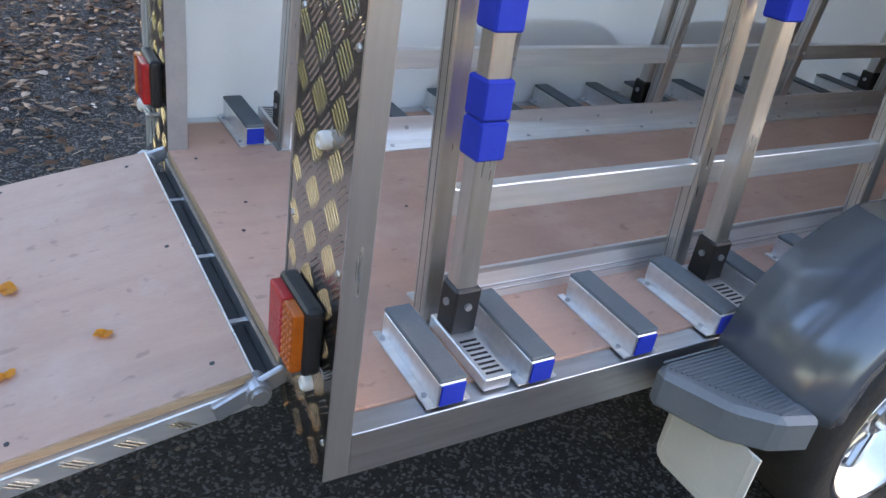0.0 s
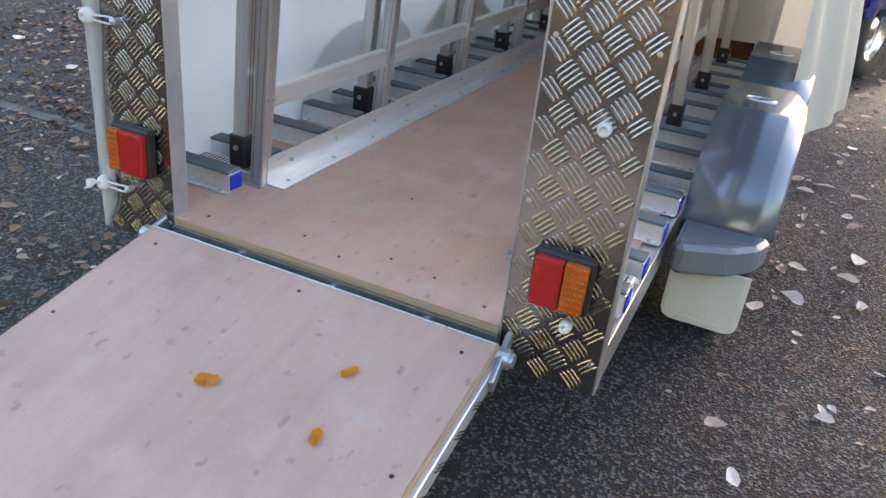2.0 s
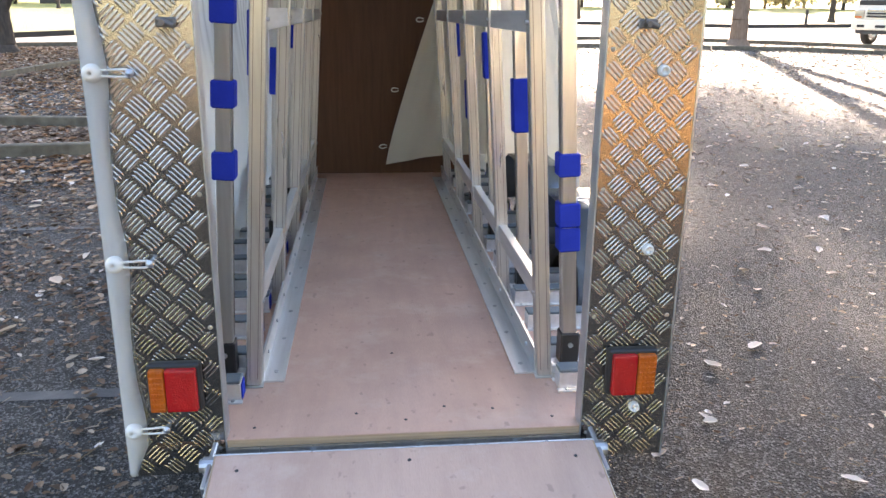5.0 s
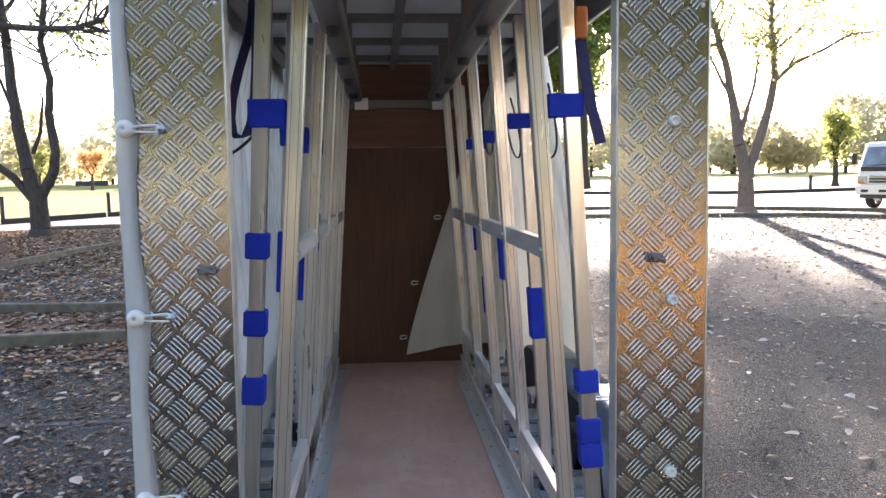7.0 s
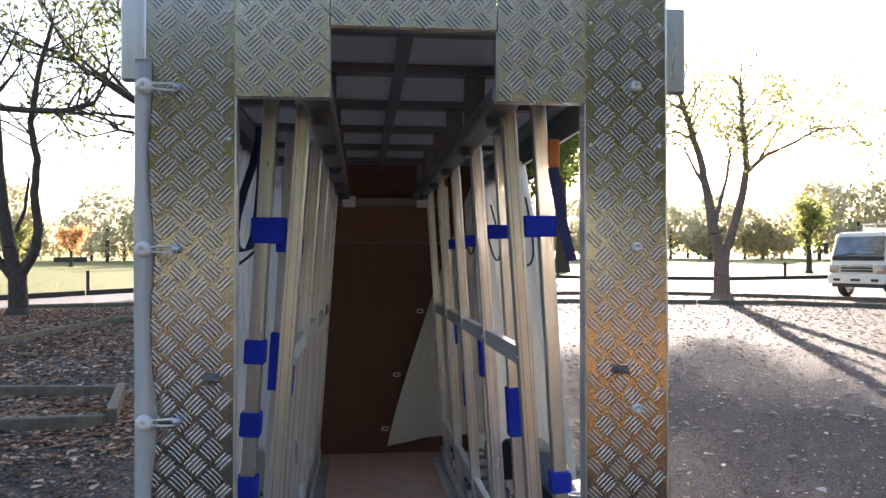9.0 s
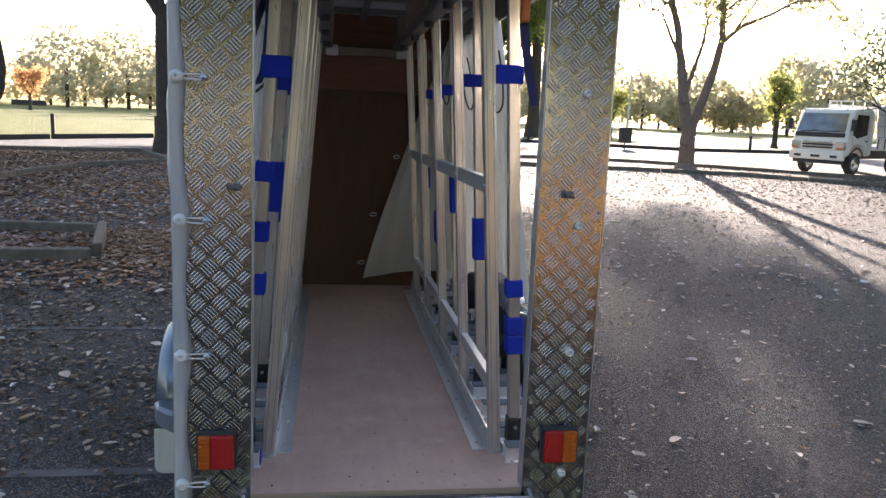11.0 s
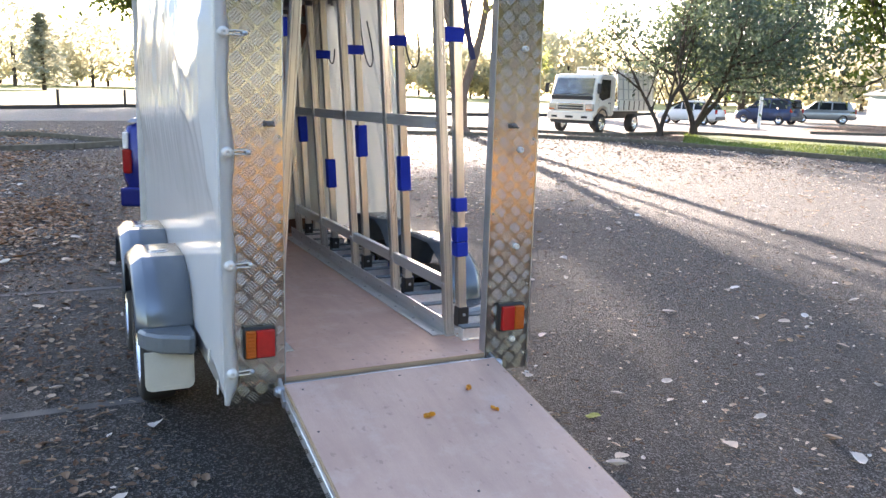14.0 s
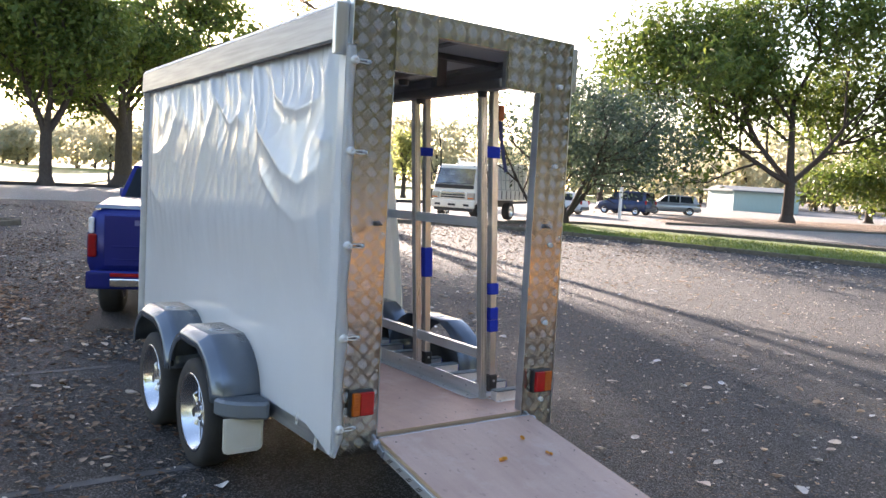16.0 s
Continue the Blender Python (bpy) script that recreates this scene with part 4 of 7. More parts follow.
def ribbon(pts, wide, thick, side):
    """A flat strap along a line of points."""
    bm = BM()
    pts = [Vector(q) for q in pts]
    side = Vector(side).normalized()
    rows = []
    for i, p in enumerate(pts):
        d = (pts[min(i + 1, len(pts) - 1)] - pts[max(i - 1, 0)]).normalized()
        n = d.cross(side).normalized()
        rows.append([bm.verts.new(p + side * wide * e + n * thick * f) for e, f in ((-0.5, -0.5), (0.5, -0.5), (0.5, 0.5), (-0.5, 0.5))])
    for r0, r1 in zip(rows, rows[1:]):
        for j in range(4):
            bm.faces.new((r0[j], r0[(j + 1) % 4], r1[(j + 1) % 4], r1[j]))
    bm.faces.new(rows[0][::-1])
    bm.faces.new(rows[-1])
    bmesh.ops.recalc_face_normals(bm, faces=bm.faces[:])
    return bm


t = thing("hanging_strap", (-0.45, 0.34, 1.9), "navy webbing strap hanging in a loop beside the rack", "strap")
part("webbing", ribbon([(-0.405, 0.34, 2.04), (-0.410, 0.34, 1.99), (-0.425, 0.34, 1.93), (-0.448, 0.34, 1.86), (-0.466, 0.34, 1.79), (-0.472, 0.34, 1.74), (-0.468, 0.34, 1.705), (-0.452, 0.34, 1.694), (-0.434, 0.34, 1.700), (-0.420, 0.34, 1.735), (-0.410, 0.34, 1.80), (-0.403, 0.34, 1.89), (-0.400, 0.34, 2.0)], 0.032, 0.003, (0.55, 0.83, 0.1)), NAVY, t)

# ---- side curtains ----
def pillar_edge(z):
    """Where the curtain's rear edge lies: drawn in round the pillar low down, further out at the top."""
    k = min(1, max(0, (z - 1.15) / 0.6))
    return -0.629 - 0.006 * k * k * (3 - 2 * k)


# folds of the closed curtain: points (y, z) along each, how far it stands out, its width; drapes hang from the hooks, swags sag between them
FOLDS = [
    (((2.17, 2.16), (2.13, 1.98), (2.07, 1.79)), 0.013, 0.020),
    (((1.68, 2.16), (1.59, 1.98), (1.75, 1.73), (1.90, 1.44), (2.02, 1.20)), 0.024, 0.045),
    (((1.50, 1.92), (1.47, 1.70), (1.44, 1.46)), 0.012, 0.022),
    (((1.16, 1.90), (1.15, 1.74), (1.13, 1.50)), 0.013, 0.022),
    (((1.03, 1.92), (1.00, 1.80), (0.95, 1.50)), 0.013, 0.022),
    (((1.02, 2.16), (0.93, 1.95), (0.83, 1.79), (0.66, 1.69), (0.50, 1.60), (0.33, 1.55), (0.18, 1.60), (0.06, 1.68)), 0.030, 0.050),
    (((0.82, 2.14), (0.68, 1.96), (0.55, 1.90), (0.42, 1.88), (0.26, 1.91), (0.06, 2.02)), 0.020, 0.036),
    (((0.80, 1.60), (0.58, 1.46), (0.37, 1.38), (0.20, 1.41), (0.05, 1.55)), 0.014, 0.050),
    (((2.24, 2.16), (2.32, 1.95), (2.46, 1.78), (2.68, 1.71), (2.98, 1.70)), 0.024, 0.048),
    (((1.57, 2.02), (1.44, 1.93), (1.30, 1.85), (1.20, 1.91), (1.05, 1.81)), 0.012, 0.020),
    (((1.90, 2.16), (1.88, 2.02), (1.80, 1.88)), 0.013, 0.022),
    (((1.42, 2.16), (1.36, 2.04), (1.30, 1.95)), 0.014, 0.022),
    (((2.04, 2.16), (1.99, 2.04), (1.96, 1.90)), 0.010, 0.018),
    (((1.22, 2.16), (1.19, 2.06), (1.10, 1.97)), 0.012, 0.020),
    (((0.60, 2.16), (0.56, 2.06), (0.57, 1.95)), 0.011, 0.018),
    (((0.40, 2.16), (0.36, 2.08), (0.35, 1.98)), 0.010, 0.018),
    (((0.24, 2.16), (0.22, 2.06), (0.16, 1.96)), 0.010, 0.018),
    (((2.90, 2.16), (2.76, 2.00), (2.72, 1.88)), 0.012, 0.030),
    (((2.60, 2.16), (2.58, 2.06), (2.60, 1.96)), 0.010, 0.022),
    (((2.95, 1.52), (2.70, 1.40), (2.45, 1.30)), 0.010, 0.050),
    (((0.06, 1.30), (0.14, 1.24), (0.22, 1.12)), 0.010, 0.026),
    (((0.06, 1.70), (0.14, 1.74), (0.24, 1.76)), 0.010, 0.022),
    (((0.06, 0.91), (0.15, 0.88), (0.26, 0.80)), 0.007, 0.026),
]


def fold_field(Y, Z):
    """How far the folds stand out at each point, each with a soft side and a steep side."""
    out = np.zeros_like(Y)
    for pts, amp, wide in FOLDS:
        best, side, along = np.full_like(Y, 9.0), np.zeros_like(Y), np.zeros_like(Y)
        for i, ((ya, za), (yb, zb)) in enumerate(zip(pts, pts[1:])):
            dy, dz = yb - ya, zb - za
            n = math.hypot(dy, dz)
            k = np.clip(((Y - ya) * dy + (Z - za) * dz) / n ** 2, 0, 1)
            ry, rz = Y - ya - k * dy, Z - za - k * dz
            d = np.hypot(ry, rz)
            near = d < best
            best = np.where(near, d, best)
            side = np.where(near, np.sign(ry * dz - rz * dy), side)
            along = np.where(near, (i + k) / (len(pts) - 1), along)
        w = wide * (0.7 + 1.1 * along) * np.where(side > 0, 1.5, 0.75)
        out += amp * np.exp(-(best / w) ** 1.15) * (1 - along ** 3 * 0.9)
    return out


cur = thing("side_curtain", (-0.65, 1.6, 0.45), "closed glossy white vinyl side curtain with hanging folds", "curtain")
bm = BM()
NY, NZ = 300, 180
Y = np.repeat(np.linspace(0.012, 3.105, NY + 1)[:, None], NZ + 1, 1)
ZB = 0.392 + np.minimum(0.068, 0.30 * np.maximum(0, Y - 0.05))
Z = ZB + (2.165 - ZB) * np.linspace(0, 1, NZ + 1)[None, :]
U = np.clip((Z - 0.42) / 1.72, 0, 1)
wob = np.array([[noise.noise(Vector((y * 1.5 + 0.8 * z, z * 2.0, 0.3))) for y, z in zip(ry, rz)] for ry, rz in zip(Y, Z)])
wob2 = np.array([[noise.noise(Vector((y * 5.0 + z, z * 2.2, 4.0))) for y, z in zip(ry, rz)] for ry, rz in zip(Y, Z)])
wob3 = np.array([[noise.noise(Vector((y * 9.0 + 1.5 * math.sin(z * 4), z * 3.2 - y, 9.0))) for y, z in zip(ry, rz)] for ry, rz in zip(Y, Z)])
# slack that swells to its fullest two thirds of the way up, and fine upright ripples above the middle
belly = np.where(Z > 1.45, np.cos(np.clip((Z - 1.45) / 0.72, 0, 1) * math.pi / 2), np.clip((Z - 0.95) / 0.50, 0, 1) ** 2 * (3 - 2 * np.clip((Z - 0.95) / 0.50, 0, 1)))
ripple = 0.0022 * np.sin(Y * 46 + 3 * np.sin(Y * 5) + 2.0 * wob) * np.exp(-((Z - 1.50) / 0.22) ** 2)
OUT = 0.046 * belly * (0.85 + 0.15 * np.sin(Y * 2.1 + 0.6)) + fold_field(Y + 0.012 * wob2, Z + 0.012 * wob) + 0.010 * wob * U + (0.002 + 0.006 * U ** 3) * wob2 + 0.010 * U ** 3 * (1 - np.abs(wob3)) ** 5 + ripple
low = np.clip((1.08 - Z) / 0.28, 0, 1)
low = low * low * (3 - 2 * low)
OUT = OUT * (1 - 0.8 * low)
# flat hem bands at both ends
ends = np.clip((Y - 0.105) / 0.05, 0, 1) ** 0.8 * np.clip((3.11 - Y) / 0.30, 0, 1) ** 0.8
OUT = np.maximum(OUT, 0) * ends
e0 = np.clip(1 - (Y - 0.012) / 0.12, 0, 1)
X = -0.628 - OUT - 0.004 * e0
grid = [[bm.verts.new((X[i, k], Y[i, k], Z[i, k])) for k in range(NZ + 1)] for i in range(NY + 1)]
for r0, r1 in zip(grid, grid[1:]):
    for k in range(NZ):
        bm.faces.new((r0[k], r1[k], r1[k + 1], r0[k + 1]))
part("sheet", bm, VINYL, cur, "", True)
# hem strip that wraps round the pillar edge, scalloped between the toggles
bm = BM()
rows = []
for k in range(141):
    z = 0.392 + (2.13 - 0.392) * k / 140
    w = (0.5 + 0.5 * math.cos((z - 0.512) / 0.3935 * 2 * math.pi)) ** 1.5
    e = pillar_edge(z)
    wide = (0.028 + 0.013 * w) * (0.72 + 0.28 * min(1, max(0, (1.95 - z) / 0.5))) * min(1, 0.25 + (z - 0.392) / 0.10)
    rows.append([bm.verts.new((e - 0.009, 0.013, z)), bm.verts.new((e - 0.011, -0.002, z)), bm.verts.new((e - 0.004 - 0.002 * w, -0.013, z)), bm.verts.new((e + wide * 0.55, -0.014 - 0.003 * w, z)), bm.verts.new((e + wide, -0.008, z))])
for r0, r1 in zip(rows, rows[1:]):
    for j in range(4):
        bm.faces.new((r0[j], r0[j + 1], r1[j + 1], r1[j]))
bmesh.ops.solidify(bm, geom=bm.faces[:], thickness=0.0025)
part("hem", bm, VINYL, cur, "white hem along the pillar", True)
for i in range(5):
    z = 0.512 + 0.3935 * i - (0.02 if i == 4 else 0)
    e = pillar_edge(z)
    bm = lathe(BM(), [(-0.010, 0.0), (-0.036, 0.004), (-0.034, 0.012), (-0.027, 0.018), (-0.018, 0.019), (-0.010, 0.017)], (e + 0.015, 0, z), 16, "y")
    tg = part("toggle", bm, WHITEP, cur, "white plastic toggle with a clear loop", True)
    cord("toggle_loop", [(e + q, -0.022 + 0.004 * (q > 0.08), z + h) for q, h in ((0.020, 0.005), (0.050, 0.0065), (0.084, 0.008), (0.094, 0.0), (0.084, -0.008), (0.050, -0.0065), (0.020, -0.005))], 0.0026, WHITEP, tg)
    bm = lathe(BM(), [(0.0, 0.006), (-0.012, 0.006), (-0.020, 0.009), (-0.026, 0.0)], (e + 0.086, 0, z), 10, "y")
    part("toggle_stud", bm, GALV, tg)
for y, z in ((0.16, 0.43), (0.36, 0.49), (1.62, 0.54), (2.6, 0.54)):
    cord("bottom_loop", [(-0.634, y - 0.006, z), (-0.637, y - 0.012, z - 0.035), (-0.637, y, z - 0.06), (-0.637, y + 0.012, z - 0.035), (-0.634, y + 0.006, z)], 0.0025, WHITEP, cur)

# the other curtain, pulled forward and gathered, its free edge hanging aslant
oc = thing("gathered_curtain", (0.62, 3.0, 0.6), "white vinyl side curtain drawn forward and hanging in loose folds", "curtain")
bm = BM()
grid = []
for i in range(61):
    u = i / 60
    row = []
    for k in range(41):
        v = k / 40
        z = 0.565 + 0.05 * u + (2.14 - 0.565) * v
        xl = 0.035 + 0.285 * (max(0, z - 0.57) / 0.97) ** 1.2
        x = min(xl, 0.55) * (1 - u) + 0.63 * u + 0.012 * math.sin(u * 9 + v * 3)
        y = 2.86 + 0.10 * math.sin(u * 3.2) * (1 - 0.3 * v) + 0.02 * math.sin(u * 22 + 2 * v) * (0.3 + v) + 0.05 * u
        row.append(bm.verts.new((x, y, z)))
    grid.append(row)
for r0, r1 in zip(grid, grid[1:]):
    for k in range(40):
        bm.faces.new((r0[k], r1[k], r1[k + 1], r0[k + 1]))
part("free_fold", bm, CANVAS, oc, "hanging free corner of the curtain", True)
bm = BM()
grid = []
for i in range(81):
    u = i / 80
    row = []
    for k in range(31):
        v = k / 30
        zb = 0.46 + 0.08 * math.sin(u * 2.2)
        z = zb + (2.16 - zb) * v
        y = 1.88 + 1.245 * u - 0.12 * (1 - u) * (1 - v)
        tuck = 1 - max(0.0, (u - 0.75) / 0.25) ** 2
        x = 0.655 + 0.030 * math.sin(u * 34 + math.sin(v * 4)) * (0.4 + 0.6 * v) * tuck + 0.36 * (1 - v ** 1.3) * math.sin(math.pi * min(1, u * 0.9 + 0.08)) ** 0.6 * tuck
        row.append(bm.verts.new((x, y, min(z, 2.16))))
    grid.append(row)
for r0, r1 in zip(grid, grid[1:]):
    for k in range(30):
        bm.faces.new((r0[k], r1[k], r1[k + 1], r0[k + 1]))
part("gathered_folds", bm, CANVAS, oc, "gathered folds", True)
for z, x in ((0.68, 0.04), (1.00, 0.11), (1.38, 0.25)):
    cord("edge_loop", [(x, 2.85, z), (x - 0.03, 2.84, z + 0.01), (x - 0.045, 2.84, z - 0.01), (x - 0.02, 2.845, z - 0.02), (x, 2.85, z - 0.01)], 0.003, WHITEP, oc)

# ---- the car park and the park beyond ----
I4 = Matrix.Identity(4)


def sheet(name, pts, z, material, label, category):
    """A flat piece of ground laid a little above the one below it."""
    bm = BM()
    top = [bm.verts.new((x, y, z)) for x, y in pts]
    f = bm.faces.new(top)
    if f.normal.z < 0 or sum(a.co.x * b.co.y - b.co.x * a.co.y for a, b in zip(top, top[1:] + top[:1])) < 0:
        f.normal_flip()
    r = bmesh.ops.extrude_face_region(bm, geom=[f])
    for v in r["geom"]:
        if isinstance(v, bmesh.types.BMVert):
            v.co.z -= 0.003
    bmesh.ops.recalc_face_normals(bm, faces=bm.faces[:])
    bmesh.ops.triangulate(bm, faces=bm.faces[:])
    return structure(name, bm, material, label, category)


bm = box(BM(), -1500, 1500, -1500, 1500, -1, 0)
structure("ground", bm, ASPHALT, "dark asphalt car park strewn with dry leaves", "ground")
FIELD = [(-60, 4), (-20, 20), (-13.6, 27.6), (-11.2, 31.5), (-5, 40), (2, 47.5), (9, 50), (16, 45), (21, 42), (34, 45), (60, 62), (140, 110), (600, 400), (300, 900), (-500, 900), (-700, 100)]
ROAD = [(-60, -2), (-18, 15), (-11, 24.5), (-6, 29), (3, 31), (9, 29.5), (12.2, 27.0), (15.7, 24.0), (18.2, 21.1), (22, 23.2), (27.5, 21), (31, 14), (34, -4), (90, -10), (120, 60), (140, 104), (60, 61.6), (34, 44.6), (21, 41.6), (16, 44.6), (9, 49.6), (2, 47.1), (-5, 39.6), (-11.2, 31.1), (-13.6, 27.2), (-20, 19.6), (-60, 3.6)]
sheet("lawn", FIELD, 0.004, LAWN, "sunlit park lawn behind a low rail", "lawn")
sheet("road", ROAD, 0.005, ROADM, "pale worn access road", "road")
sheet("leaf_bed", [(-7.1, 12), (-6.7, 15.0), (-6.3, 17.6), (-4.6, 20.2), (-6.2, 24.4), (-10.8, 23.4), (-17, 14), (-30, 6), (-30, 2)], 0.009, MULCH, "bed of dry leaf mulch under the trees", "garden bed")
sheet("leaf_bed_small", [(-2.65, 6.2), (-3.0, 7.85), (-9, 8.4), (-9, 5.5)], 0.009, MULCH, "small mulch bed edged with timber", "garden bed")
sheet("tree_island", [(7.8, 23.4), (13, 21.9), (16.4, 19.5), (18.2, 21.3), (15.7, 24.2), (12.2, 27.4), (10, 28.6), (6, 28)], 0.009, MULCH, "mulch island round a tree", "garden bed")
sheet("verge", [(17.0, 17.2), (17.7, 14), (18.8, 9.2), (20.3, 2), (22, -8), (31, -8), (28.5, 5), (26.4, 13.9), (24.0, 22.8), (22.6, 23.3)], 0.013, VERGE, "green grass verge with timber edging", "lawn")
sheet("shrub_bed", [(16.4, 18.9), (17.0, 17.2), (22.6, 23.3), (22, 23.6), (18.6, 22.2)], 0.011, MULCH, "leaf-strewn ground round the small trees", "garden bed")
# Added out of view as warm ground for the pillar plates to reflect.
sheet("rear_bed", [(0.8, -5.2), (9, -4.4), (34, -5), (34, -28), (8, -28), (2, -27), (-3, -27), (-18, -26), (-18, -34), (30, -34), (30, -60), (-40, -60), (-40, -22), (-2, -13)], 0.009, MULCH, "unseen leaf-strewn ground added behind the car park", "garden bed")
sheet("far_bed", [(32, 24.2), (44, 20.2), (70, 14), (78, 24), (56, 36), (44, 34), (36, 29)], 0.009, MULCH, "leaf-strewn bed under a large tree", "garden bed")
PAINT = mat("worn_line_paint", (0.105, 0.106, 0.108), 0.9, 0, (0.035, 0.035, 0.037), 5, fine=0.3, fscale=60, bump=0.3, bscale=120)
for y in (1.2, 3.55, 5.9, 8.2):
    for xa, xb in ((-5.2, -0.75),):
        bm = box(BM(), xa, xb, y - 0.035, y + 0.035, 0.0005, 0.003)
        structure("parking_line", bm, PAINT, "faded parking bay line", "road marking")


def timber_edge(pts, h=0.14, w=0.10):
    """Sleepers laid end to end."""
    for (xa, ya), (xb, yb) in zip(pts, pts[1:]):
        L = math.hypot(xb - xa, yb - ya)
        n = max(1, round(L / 2.6))
        for i in range(n):
            a, b = i / n, (i + 1) / n - 0.02 / L
            t = thing("sleeper", (xa + (xb - xa) * a, ya + (yb - ya) * a, 0), "weathered timber sleeper edging a garden bed", "sleeper", "timber edging", I4)
            dz = random.uniform(-0.012, 0.012)
            bm = bar(BM(), (xa + (xb - xa) * a, ya + (yb - ya) * a, h / 2 - 0.01 + dz), (xa + (xb - xa) * b, ya + (yb - ya) * b, h / 2 - 0.01 - dz), w, h, (-(yb - ya), xb - xa, 0), 0.012)
            part("timber", bm, TIMBER, t)


timber_edge([(-9, 5.45), (-2.60, 6.15)])
timber_edge([(-2.58, 6.22), (-2.95, 7.80)], 0.18)
timber_edge([(-3.05, 7.86), (-9, 8.4)])
timber_edge([(-14, 8.5), (-7.0, 11.9), (-6.6, 15.0), (-6.2, 17.7), (-4.5, 20.2), (-6.2, 24.4), (-10.8, 23.5)])
timber_edge([(-2.6, 16.2), (-1.0, 16.7), (0.3, 18.1), (-1.8, 21.0), (-3.4, 21.3)])
timber_edge([(6.0, 23.8), (8.4, 23.2), (13, 21.8), (16.2, 18.8), (17.6, 14), (18.6, 9.2), (20.1, 2), (21.9, -8)])
timber_edge([(6, 28.1), (10, 28.7), (12.2, 27.5), (15.75, 24.3), (18.1, 21.5)])
timber_edge([(18.75, 22.3), (22, 23.7), (24.1, 22.9), (26.5, 13.9), (28.6, 5)])
timber_edge([(31.5, 24.4), (44, 20.2), (60, 16.5)])


def bollard(x, y, h=1.0):
    t = thing("bollard", (x, y, 0), "dark timber bollard at the edge of the lawn", "bollard", "bollards round the lawn", I4)
    bm = bar(BM(), (x, y, 0), (x, y, h), 0.14, 0.14, (1, 0, 0), 0.02)
    part("post", bm, TIMBER_D, t)
    return t


TIMBER_D = mat("dark_timber", (0.055, 0.045, 0.038), 0.85, 0, (0.03, 0.026, 0.022), 3, bump=0.5, bscale=20, fine=0.2)
edge = FIELD[1:11]
bproto = None
for (xa, ya), (xb, yb) in zip(edge, edge[1:]):
    L = math.hypot(xb - xa, yb - ya)
    n = max(1, round(L / 4.6))
    for i in range(n):
        a = i / n
        x, y = xa + (xb - xa) * a, ya + (yb - ya) * a
        if bproto is None:
            bproto = bollard(x, y)
        else:
            copy_thing(bproto, pose(x, y, 0, 0, 0, random.uniform(-8, 8)))
        x2, y2 = xa + (xb - xa) * (i + 0.97) / n, ya + (yb - ya) * (i + 0.97) / n
        t = thing("low_rail", (x, y, 0), "dark low timber rail along the lawn", "rail", "low rails", I4)
        bm = bar(BM(), (x, y - 0.15, 0.10), (x2, y2 - 0.15, 0.10), 0.14, 0.20, (-(yb - ya), xb - xa, 0), 0.02)
        part("log", bm, TIMBER_D, t)


